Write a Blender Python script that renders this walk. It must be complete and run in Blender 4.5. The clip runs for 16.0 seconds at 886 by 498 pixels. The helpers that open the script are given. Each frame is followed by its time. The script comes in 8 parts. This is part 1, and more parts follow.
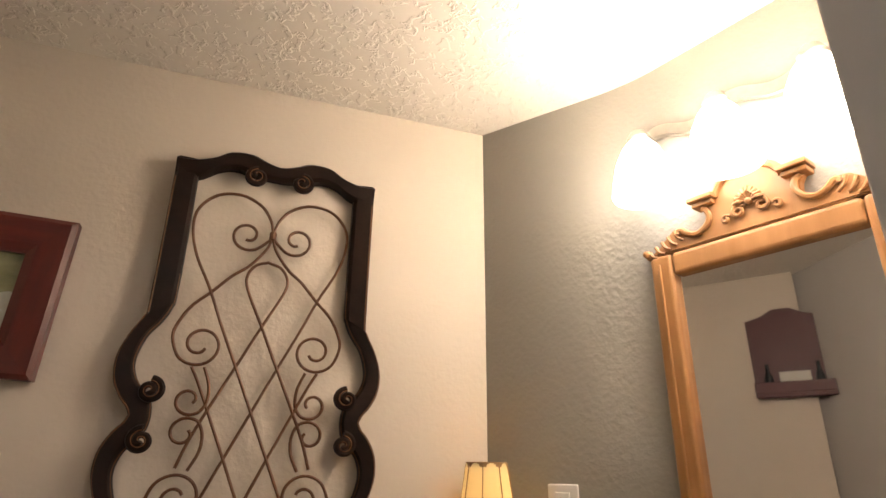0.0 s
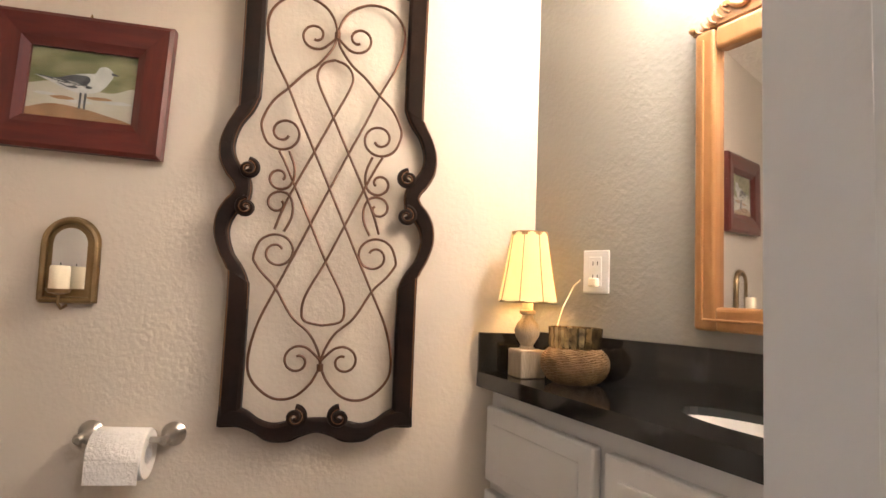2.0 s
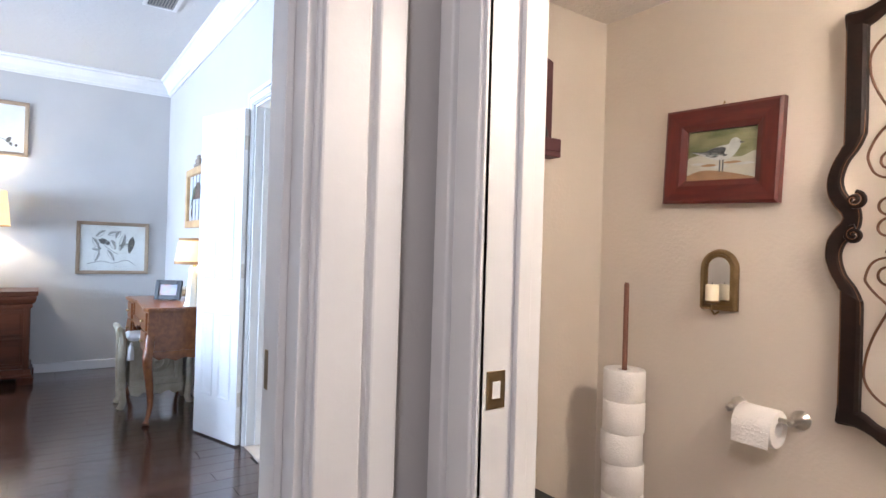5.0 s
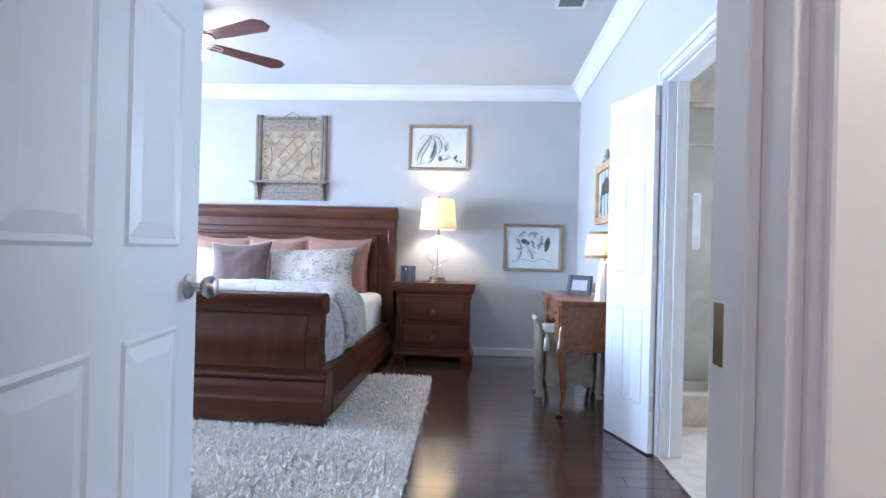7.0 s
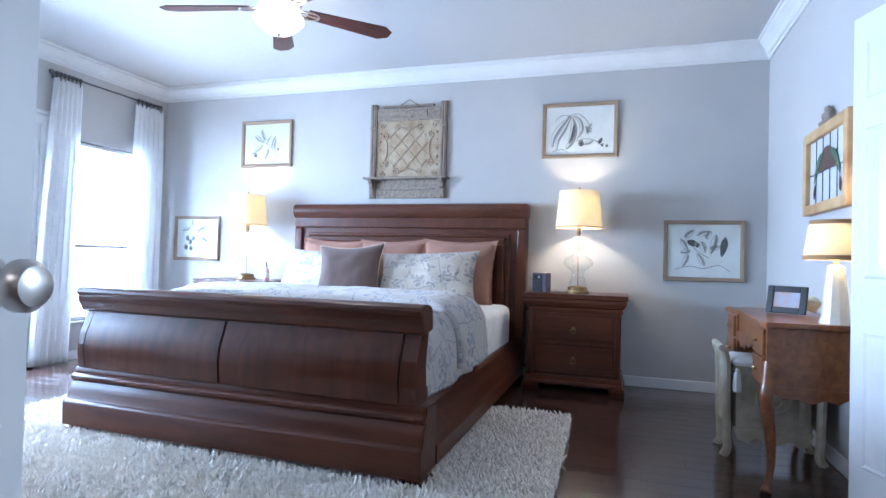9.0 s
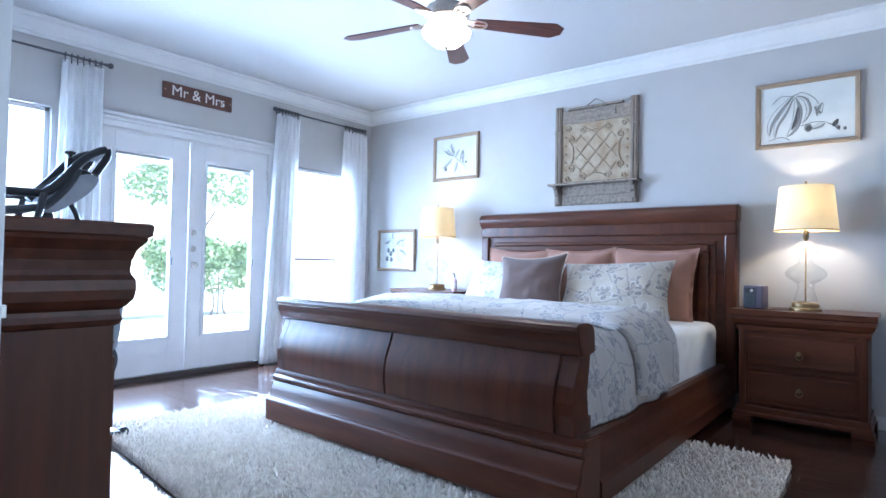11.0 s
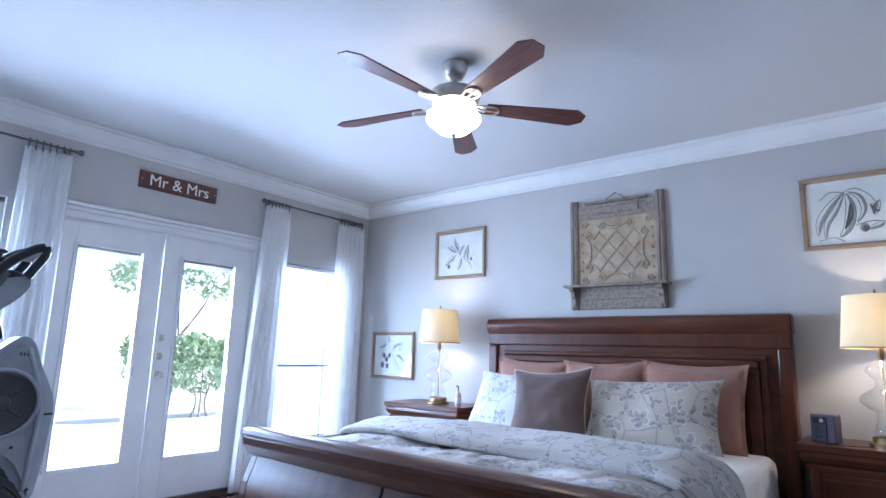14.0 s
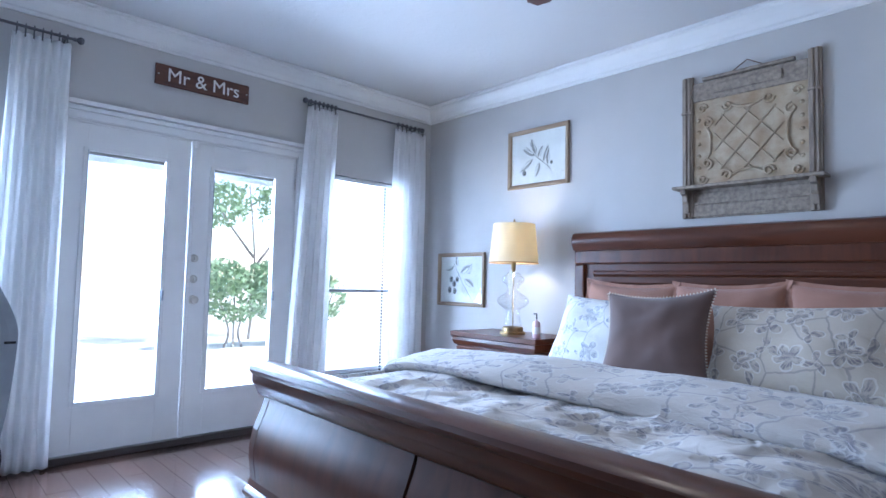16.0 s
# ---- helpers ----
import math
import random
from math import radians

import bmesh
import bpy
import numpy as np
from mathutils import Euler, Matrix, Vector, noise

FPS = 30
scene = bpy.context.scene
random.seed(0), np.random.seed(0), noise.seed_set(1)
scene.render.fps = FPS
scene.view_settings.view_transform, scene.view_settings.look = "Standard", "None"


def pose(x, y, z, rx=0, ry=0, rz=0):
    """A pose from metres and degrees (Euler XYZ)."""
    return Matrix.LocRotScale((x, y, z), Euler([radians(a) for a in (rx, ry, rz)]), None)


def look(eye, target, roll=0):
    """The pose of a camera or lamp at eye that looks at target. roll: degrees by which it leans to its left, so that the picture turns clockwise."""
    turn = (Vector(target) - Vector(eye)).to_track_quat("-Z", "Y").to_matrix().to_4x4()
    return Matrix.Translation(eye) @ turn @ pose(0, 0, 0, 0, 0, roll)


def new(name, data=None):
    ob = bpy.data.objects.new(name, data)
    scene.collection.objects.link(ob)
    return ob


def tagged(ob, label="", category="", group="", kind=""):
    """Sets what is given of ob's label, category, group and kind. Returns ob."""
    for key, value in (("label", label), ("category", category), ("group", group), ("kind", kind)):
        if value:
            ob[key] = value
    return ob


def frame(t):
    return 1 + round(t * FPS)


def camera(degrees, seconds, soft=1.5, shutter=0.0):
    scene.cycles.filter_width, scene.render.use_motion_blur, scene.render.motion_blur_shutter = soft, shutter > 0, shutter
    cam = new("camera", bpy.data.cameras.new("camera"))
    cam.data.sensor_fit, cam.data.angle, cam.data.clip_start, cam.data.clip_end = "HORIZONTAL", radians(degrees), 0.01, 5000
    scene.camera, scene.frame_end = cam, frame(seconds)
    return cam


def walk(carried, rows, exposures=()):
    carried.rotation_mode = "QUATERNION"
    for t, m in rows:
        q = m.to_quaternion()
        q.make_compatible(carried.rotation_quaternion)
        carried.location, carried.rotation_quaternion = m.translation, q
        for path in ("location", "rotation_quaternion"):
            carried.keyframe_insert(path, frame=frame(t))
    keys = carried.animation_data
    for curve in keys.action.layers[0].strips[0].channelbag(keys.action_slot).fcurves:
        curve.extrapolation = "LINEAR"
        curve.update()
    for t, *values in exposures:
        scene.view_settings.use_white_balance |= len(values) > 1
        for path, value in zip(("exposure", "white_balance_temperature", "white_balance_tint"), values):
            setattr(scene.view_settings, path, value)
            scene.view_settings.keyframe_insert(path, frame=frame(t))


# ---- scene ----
cam = camera(75.4, 16.0)
EXPOSURES = [(0, 1.05, 6700, 15), (1, 1.53, 6400, 15), (2.5, 2.32, 6150, 15), (3.0, 2.42, 6050, 15), (3.5, 2.35, 6050, 16), (5.2, 2.25, 5900, 17), (7.3, 1.92, 5550, 18), (9.0, 1.64, 5450, 15), (10.2, 1.55, 5350, 14), (12.5, 1.4, 5350, 15), (14, 1.0, 5450, 19), (16.0, 0.85, 5400, 17)]
PATH = [
    (0, (6.152, 5.593, 1.205), (6.766, 7.356, 1.923), 0.7),
    (0.5, (6.16, 5.567, 1.156), (6.786, 7.358, 1.789), 1.0),
    (1, (6.205, 5.547, 1.102), (6.716, 7.414, 1.605), 1.7),
    (1.5, (6.259, 5.507, 1.025), (6.625, 7.435, 1.412), 2.2),
    (2, (6.245, 5.454, 1.075), (6.55, 7.425, 1.225), 2.2),
    (2.5, (6.249, 5.404, 1.114), (6.461, 7.393, 1.135), 2.3),
    (3, (6.27, 5.305, 1.149), (6.25, 7.305, 1.158), 2.0),
    (3.5, (6.347, 5.232, 1.139), (5.864, 7.173, 1.177), 1.7),
    (4, (6.451, 5.205, 1.133), (5.428, 6.923, 1.163), 1.9),
    (4.5, (6.517, 5.164, 1.147), (5.179, 6.65, 1.17), 1.8),
    (5, (6.585, 5.101, 1.17), (4.949, 6.251, 1.184), 1.7),
    (5.2, (6.604, 5.092, 1.173), (4.861, 6.072, 1.183), 1.5),
    (7.3, (6.168, 5.167, 1.024), (4.184, 4.918, 1.033), 1.5),
    (7.5, (6.079, 5.162, 1.006), (4.104, 4.847, 1.016), 1.5),
    (8, (5.81, 5.154, 0.999), (3.864, 4.692, 1.017), 1.5),
    (8.5, (5.579, 5.134, 0.987), (3.657, 4.581, 1.013), 1.4),
    (9, (5.295, 5.076, 0.99), (3.39, 4.468, 1.027), 1.5),
    (9.5, (5.127, 5.062, 0.987), (3.265, 4.334, 1.027), 1.3),
    (10, (5.065, 5.111, 0.978), (3.371, 4.049, 1.024), 1.1),
    (10.2, (5.051, 5.141, 0.993), (3.434, 3.965, 1.033), 1.1),
    (12.3, (4.927, 5.287, 1.046), (3.391, 4.006, 1.097), 1.1),
    (12.5, (4.919, 5.239, 1.087), (3.369, 3.976, 1.136), 1.2),
    (13, (4.809, 5.112, 1.164), (3.261, 3.852, 1.289), 1.3),
    (13.5, (4.681, 4.941, 1.206), (3.137, 3.699, 1.478), 1.4),
    (14, (4.549, 4.828, 1.191), (3.021, 3.588, 1.55), 1.6),
    (14.5, (4.372, 4.68, 1.142), (2.859, 3.428, 1.519), 1.5),
    (15, (4.172, 4.566, 1.159), (2.731, 3.225, 1.513), 1.6),
    (15.5, (3.994, 4.43, 1.131), (2.609, 3.008, 1.377), 1.4),
    (16, (3.79, 4.296, 1.119), (2.43, 2.835, 1.238), 1.4),
]
walk(cam, [(t, look(eye, target, roll)) for t, eye, target, roll in PATH], EXPOSURES)

# ---- world and lights ----
world = bpy.data.worlds.new("world")
scene.world = world
world.use_nodes = True
wn = world.node_tree
sky = wn.nodes.new("ShaderNodeTexSky")
sky.sky_type, sky.sun_disc = "NISHITA", False
sky.sun_elevation, sky.sun_rotation = radians(50), radians(-150)
wn.links.new(sky.outputs[0], wn.nodes["Background"].inputs[0])
wn.nodes["Background"].inputs[1].default_value = 0.15


def lamp(name, kind, energy, color, m, size=0.1, size_y=None, angle=None):
    d = bpy.data.lights.new(name, kind)
    d.energy, d.color = energy, color
    if kind == "AREA":
        d.shape, d.size, d.size_y = "RECTANGLE", size, size_y or size
    elif kind == "SUN":
        d.angle = angle
    else:
        d.shadow_soft_size = size
    ob = new(name, d)
    ob.matrix_world = m
    return ob


WARM = (1.0, 0.85, 0.60)
BULB = (1.0, 0.80, 0.56)
lamp("sun", "SUN", 5.0, (1.0, 0.95, 0.88), look((0, 0, 9), (0.6, -0.95 + 0.5, 7.9)), angle=radians(0.5))
SKYB = (0.62, 0.80, 1.0)
lamp("sky_door", "AREA", 310, SKYB, look((2.33, -0.56, 1.35), (2.33, 2.56, -0.4)), 1.5, 1.6)
lamp("sky_window", "AREA", 40, SKYB, look((0.78, -0.52, 1.35), (0.85, 2.6, -0.2)), 0.7, 1.6)
lamp("sky_window_b", "AREA", 52, SKYB, look((4.0, -0.52, 1.4), (4.0, 2.6, -0.05)), 1.1, 1.6)
lamp("fan_bulb", "POINT", 8, BULB, pose(2.11, 2.9, 2.47), 0.06)
lamp("fan_bulb_up", "POINT", 13, BULB, pose(2.11, 2.9, 2.585), 0.04)
lamp("bedside_bulb", "POINT", 6.8, WARM, pose(0.29, 4.69, 1.44), 0.03)
lamp("bedside_bulb_b", "POINT", 5.0, WARM, pose(0.29, 1.36, 1.45), 0.03)
lamp("desk_bulb", "POINT", 3.0, WARM, pose(2.16, 6.02, 1.14), 0.03)
lamp("bath_sky", "AREA", 42, (0.8, 0.9, 1.0), look((2.15, 7.9, 1.6), (3.6, 7.9, 1.2)), 0.6, 0.8)
# unseen fill added under the hall ceiling to lift the casings and doors
lamp("hall_fill", "AREA", 5.0, (1.0, 0.93, 0.90), look((6.9, 4.6, 2.40), (6.9, 4.6, 0)), 0.3, 0.3)


# ---- materials ----
def mat(name, c, rough=0.5, metal=0.0, c2=None, scale=6.0, stretch=(1, 1, 1), bump=0.0, bscale=60.0, coat=0.0, rvar=0.1, detail=5.0, dist=0.0, sheen=0.0, pieces=0.0, trans=0.0, emit=None, power=0.0, alpha=1.0, ior=1.45):
    m = bpy.data.materials.new(name)
    m.use_nodes = True
    nt = m.node_tree
    b = nt.nodes["Principled BSDF"]
    tc = nt.nodes.new("ShaderNodeTexCoord")
    mp = nt.nodes.new("ShaderNodeMapping")
    mp.inputs["Scale"].default_value = stretch
    nt.links.new(tc.outputs["Object"], mp.inputs["Vector"])
    nz = nt.nodes.new("ShaderNodeTexNoise")
    nz.inputs["Scale"].default_value, nz.inputs["Detail"].default_value, nz.inputs["Distortion"].default_value = scale, detail, dist
    nt.links.new(mp.outputs[0], nz.inputs["Vector"])
    ramp = nt.nodes.new("ShaderNodeValToRGB")
    c2 = c2 or tuple(v * 0.86 for v in c)
    ramp.color_ramp.elements[0].position, ramp.color_ramp.elements[1].position = 0.32, 0.68
    ramp.color_ramp.elements[0].color, ramp.color_ramp.elements[1].color = (*c2, 1), (*c, 1)
    nt.links.new(nz.outputs["Fac"], ramp.inputs[0])
    col = ramp.outputs[0]
    if pieces:
        oi = nt.nodes.new("ShaderNodeObjectInfo")
        hv = nt.nodes.new("ShaderNodeHueSaturation")
        mr = nt.nodes.new("ShaderNodeMapRange")
        mr.inputs["To Min"].default_value, mr.inputs["To Max"].default_value = 1 - pieces, 1 + pieces
        nt.links.new(oi.outputs["Random"], mr.inputs["Value"])
        nt.links.new(mr.outputs[0], hv.inputs["Value"])
        nt.links.new(col, hv.inputs["Color"])
        col = hv.outputs[0]
    nt.links.new(col, b.inputs["Base Color"])
    rr = nt.nodes.new("ShaderNodeMapRange")
    rr.inputs["To Min"].default_value, rr.inputs["To Max"].default_value = max(0.02, rough - rvar * rough), min(1, rough + rvar)
    nt.links.new(nz.outputs["Fac"], rr.inputs["Value"])
    nt.links.new(rr.outputs[0], b.inputs["Roughness"])
    b.inputs["Metallic"].default_value = metal
    b.inputs["Coat Weight"].default_value = coat
    b.inputs["Coat Roughness"].default_value = 0.15
    b.inputs["Sheen Weight"].default_value = sheen
    b.inputs["Transmission Weight"].default_value = trans
    b.inputs["IOR"].default_value = ior
    if emit:
        b.inputs["Emission Color"].default_value, b.inputs["Emission Strength"].default_value = (*emit, 1), power
    if bump:
        n2 = nt.nodes.new("ShaderNodeTexNoise")
        n2.inputs["Scale"].default_value, n2.inputs["Detail"].default_value = bscale, 4
        nt.links.new(mp.outputs[0], n2.inputs["Vector"])
        bp = nt.nodes.new("ShaderNodeBump")
        bp.inputs["Strength"].default_value, bp.inputs["Distance"].default_value = bump, 0.01
        nt.links.new(n2.outputs["Fac"], bp.inputs["Height"])
        nt.links.new(bp.outputs[0], b.inputs["Normal"])
    return m


def popcorn(name, c, scale=22.0, strength=0.9, dist=0.012, lo=0.5, hi=0.62):
    """Knocked-down plaster: flat islands proud of the ground."""
    m = mat(name, c, 0.85, c2=tuple(v * 0.975 for v in c), scale=2)
    nt = m.node_tree
    b = nt.nodes["Principled BSDF"]
    tc = nt.nodes["Texture Coordinate"]
    n = nt.nodes.new("ShaderNodeTexNoise")
    n.inputs["Scale"].default_value, n.inputs["Detail"].default_value, n.inputs["Distortion"].default_value = scale, 3, 0.6
    nt.links.new(tc.outputs["Object"], n.inputs["Vector"])
    r = nt.nodes.new("ShaderNodeMapRange")
    r.inputs["From Min"].default_value, r.inputs["From Max"].default_value = lo, hi
    nt.links.new(n.outputs["Fac"], r.inputs["Value"])
    bp = nt.nodes.new("ShaderNodeBump")
    bp.inputs["Strength"].default_value, bp.inputs["Distance"].default_value = strength, dist
    nt.links.new(r.outputs[0], bp.inputs["Height"])
    nt.links.new(bp.outputs[0], b.inputs["Normal"])
    return m


def cloth_print(name, ground, ink, line, scale=4.6):
    """Linen with large loose flowers and leaves: each cell of the cloth holds one bloom with five lobed petals."""
    m = mat(name, ground, 0.88, c2=tuple(v * 0.9 for v in ground), sheen=0.15)
    nt = m.node_tree
    b = nt.nodes["Principled BSDF"]
    L = nt.links.new

    def math_(op, a, c=None, d=None):
        n = nt.nodes.new("ShaderNodeMath")
        n.operation = op
        for k, v in enumerate((a, c, d)):
            if v is None:
                continue
            if isinstance(v, (int, float)):
                n.inputs[k].default_value = v
            else:
                L(v, n.inputs[k])
        return n.outputs[0]

    def vec(op, a, c):
        n = nt.nodes.new("ShaderNodeVectorMath")
        n.operation = op
        for k, v in enumerate((a, c)):
            if isinstance(v, tuple):
                n.inputs[k].default_value = v
            else:
                L(v, n.inputs[k])
        return n.outputs[0]

    def step(v, lo, hi):
        n = nt.nodes.new("ShaderNodeMapRange")
        n.inputs["From Min"].default_value, n.inputs["From Max"].default_value = lo, hi
        L(v, n.inputs["Value"])
        return n.outputs[0]

    uv = nt.nodes.new("ShaderNodeUVMap").outputs[0]
    warp = nt.nodes.new("ShaderNodeTexNoise")
    warp.inputs["Scale"].default_value, warp.inputs["Detail"].default_value = 9, 3
    L(uv, warp.inputs["Vector"])
    p = vec("ADD", uv, vec("MULTIPLY", warp.outputs["Color"], (0.055, 0.055, 0.0)))
    fine = nt.nodes.new("ShaderNodeTexNoise")
    fine.inputs["Scale"].default_value, fine.inputs["Detail"].default_value = 38, 3
    L(p, fine.inputs["Vector"])

    def blooms(sc, off, lobes, r0, r1, sharp):
        q = vec("ADD", p, off)
        v = nt.nodes.new("ShaderNodeTexVoronoi")
        v.voronoi_dimensions = "2D"
        v.inputs["Scale"].default_value, v.inputs["Randomness"].default_value = sc, 0.75
        L(q, v.inputs["Vector"])
        d = vec("SUBTRACT", q, v.outputs["Position"])
        sp = nt.nodes.new("ShaderNodeSeparateXYZ")
        L(d, sp.inputs[0])
        rn = nt.nodes.new("ShaderNodeSeparateXYZ")
        L(v.outputs["Color"], rn.inputs[0])
        ang = math_("ADD", math_("ARCTAN2", sp.outputs[1], sp.outputs[0]), math_("MULTIPLY", rn.outputs[0], 6.28))
        r = math_("MULTIPLY", v.outputs["Distance"], 1.0)
        lob = math_("POWER", math_("ABSOLUTE", math_("COSINE", math_("MULTIPLY", ang, lobes / 2))), sharp)
        edge = math_("MULTIPLY_ADD", lob, r1, r0)
        edge = math_("MULTIPLY", edge, math_("MULTIPLY_ADD", rn.outputs[1], 0.5, 0.75))
        gap = math_("SUBTRACT", edge, r)
        vein = math_("ABSOLUTE", math_("SINE", math_("MULTIPLY", ang, lobes * 2.5)))
        return gap, vein

    g1, v1 = blooms(scale, (0, 0, 0), 5, 0.10, 0.20, 0.7)
    g2, v2 = blooms(scale * 1.4, (0.37, 0.11, 0), 3, 0.02, 0.40, 2.0)
    inside = math_("MAXIMUM", step(g1, 0.0, 0.015), step(g2, 0.0, 0.015))
    rim = math_("MAXIMUM", math_("MULTIPLY", step(g1, -0.025, -0.005), step(g1, 0.045, 0.02)), math_("MULTIPLY", step(g2, -0.025, -0.005), step(g2, 0.045, 0.02)))
    wash = math_("MULTIPLY", step(fine.outputs["Fac"], 0.40, 0.58), math_("MAXIMUM", step(v1, 0.1, 0.7), 0.25))
    fill = math_("MULTIPLY", inside, math_("MULTIPLY_ADD", wash, 0.75, 0.12))
    ed = nt.nodes.new("ShaderNodeTexVoronoi")
    ed.feature, ed.voronoi_dimensions = "DISTANCE_TO_EDGE", "2D"
    ed.inputs["Scale"].default_value = scale * 1.1
    L(p, ed.inputs["Vector"])
    stem = step(ed.outputs["Distance"], 0.028, 0.014)
    base = b.inputs["Base Color"].links[0].from_socket

    def mixc(f, a, c):
        n = nt.nodes.new("ShaderNodeMixRGB")
        L(f, n.inputs[0])
        L(a, n.inputs[1])
        n.inputs[2].default_value = (*c, 1)
        return n.outputs[0]

    col = mixc(math_("MULTIPLY", stem, 0.5), base, ink)
    col = mixc(fill, col, ink)
    col = mixc(math_("MULTIPLY", rim, 0.45), col, line)
    L(col, b.inputs["Base Color"])
    wr = nt.nodes.new("ShaderNodeTexNoise")
    wr.inputs["Scale"].default_value, wr.inputs["Detail"].default_value, wr.inputs["Distortion"].default_value = 14, 4, 1.2
    L(uv, wr.inputs["Vector"])
    b1 = nt.nodes.new("ShaderNodeBump")
    b1.inputs["Strength"].default_value, b1.inputs["Distance"].default_value = 0.55, 0.014
    L(wr.outputs["Fac"], b1.inputs["Height"])
    we = nt.nodes.new("ShaderNodeTexNoise")
    we.inputs["Scale"].default_value = 420
    L(uv, we.inputs["Vector"])
    b2 = nt.nodes.new("ShaderNodeBump")
    b2.inputs["Strength"].default_value, b2.inputs["Distance"].default_value = 0.2, 0.002
    L(we.outputs["Fac"], b2.inputs["Height"])
    L(b1.outputs[0], b2.inputs["Normal"])
    L(b2.outputs[0], b.inputs["Normal"])
    return m


def sheer(name, c, share):
    """Thin cloth that lets light through."""
    m = mat(name, c, 0.9, bump=0.15, bscale=400)
    nt = m.node_tree
    b = nt.nodes["Principled BSDF"]
    t = nt.nodes.new("ShaderNodeBsdfTranslucent")
    t.inputs[0].default_value = (*c, 1)
    mix = nt.nodes.new("ShaderNodeMixShader")
    mix.inputs[0].default_value = share
    nt.links.new(b.outputs[0], mix.inputs[1])
    nt.links.new(t.outputs[0], mix.inputs[2])
    nt.links.new(mix.outputs[0], nt.nodes["Material Output"].inputs[0])
    return m


def shade_mat(name, c, power, glow):
    m = sheer(name, c, 0.30)
    b = m.node_tree.nodes["Principled BSDF"]
    b.inputs["Emission Color"].default_value, b.inputs["Emission Strength"].default_value = (*glow, 1), power
    return m


def glass(name, c=(1, 1, 1), rough=0.0, thin=True):
    m = bpy.data.materials.new(name)
    m.use_nodes = True
    nt = m.node_tree
    nt.nodes.remove(nt.nodes["Principled BSDF"])
    if thin:
        tr, gl, fr, mix = (nt.nodes.new("ShaderNode" + k) for k in ("BsdfTransparent", "BsdfGlossy", "Fresnel", "MixShader"))
        tr.inputs[0].default_value = (*c, 1)
        gl.inputs["Roughness"].default_value = rough
        lw = nt.nodes.new("ShaderNodeLayerWeight")
        lw.inputs["Blend"].default_value = 0.35
        pw = nt.nodes.new("ShaderNodeMath")
        pw.operation, pw.inputs[1].default_value = "POWER", 3.0
        sc_ = nt.nodes.new("ShaderNodeMath")
        sc_.operation, sc_.inputs[1].default_value = "MULTIPLY_ADD", 0.75
        sc_.inputs[2].default_value = 0.035
        nt.links.new(lw.outputs["Facing"], pw.inputs[0])
        nt.links.new(pw.outputs[0], sc_.inputs[0])
        nt.nodes.remove(fr)
        nt.links.new(sc_.outputs[0], mix.inputs[0])
        nt.links.new(tr.outputs[0], mix.inputs[1])
        nt.links.new(gl.outputs[0], mix.inputs[2])
        nt.links.new(mix.outputs[0], nt.nodes["Material Output"].inputs[0])
    else:
        g = nt.nodes.new("ShaderNodeBsdfGlass")
        g.inputs["Color"].default_value, g.inputs["Roughness"].default_value, g.inputs["IOR"].default_value = (*c, 1), rough, 1.4
        nt.links.new(g.outputs[0], nt.nodes["Material Output"].inputs[0])
    return m


GREY = mat("grey_wall_paint", (0.475, 0.46, 0.445), 0.6, c2=(0.45, 0.435, 0.42), scale=3, bump=0.08, bscale=120)
CREAM = mat("beige_wall_paint", (0.62, 0.555, 0.48), 0.55, c2=(0.59, 0.53, 0.455), scale=3, bump=0.14, bscale=85)
ACCENT = mat("grey_green_accent_paint", (0.30, 0.285, 0.255), 0.45, c2=(0.28, 0.265, 0.24), scale=3, bump=0.18, bscale=95)
WHITE = mat("white_semigloss_paint", (0.69, 0.685, 0.68), 0.32, c2=(0.65, 0.645, 0.64), scale=5, bump=0.03, bscale=90)
CEIL = popcorn("fine_textured_ceiling_paint", (0.54, 0.53, 0.525), 20, 0.2, 0.004)
POP = popcorn("knockdown_ceiling_plaster", (0.78, 0.74, 0.68), 46, 0.65, 0.006, 0.52, 0.60)
WOOD = mat("cherry_wood", (0.096, 0.028, 0.012), 0.30, c2=(0.056, 0.016, 0.007), scale=2.4, stretch=(7, 0.8, 7), bump=0.05, bscale=60, coat=0.12, dist=0.6, rvar=0.05, ior=1.38)
WOODV = mat("cherry_wood_upright_grain", (0.096, 0.028, 0.012), 0.30, c2=(0.056, 0.016, 0.007), scale=2.4, stretch=(7, 7, 0.8), bump=0.05, bscale=60, coat=0.12, dist=0.6, rvar=0.05, ior=1.38)
DESKW = mat("honey_cherry_wood", (0.24, 0.09, 0.03), 0.28, c2=(0.15, 0.05, 0.02), scale=5, stretch=(1, 6, 6), coat=0.4, dist=0.5)
FLOORW = mat("dark_floor_board", (0.060, 0.026, 0.016), 0.13, c2=(0.036, 0.015, 0.010), scale=6, stretch=(9, 0.8, 9), bump=0.03, bscale=30, coat=0.8, dist=0.8, pieces=0.35)
FLOORGAP = mat("floor_joint_shadow_gap", (0.012, 0.008, 0.006), 0.7)
RUG = mat("shag_pile", (0.82, 0.77, 0.70), 0.95, c2=(0.62, 0.56, 0.49), scale=30, sheen=0.3)
IRON = mat("bronze_iron", (0.095, 0.042, 0.022), 0.5, metal=0.3, c2=(0.15, 0.065, 0.03), scale=30)
BLACKW = mat("worn_black_wood", (0.010, 0.007, 0.006), 0.42, c2=(0.020, 0.010, 0.007), scale=14, bump=0.2, bscale=40, coat=0.0, ior=1.25)
RUBBED = mat("rubbed_edge_brown", (0.20, 0.09, 0.035), 0.45)
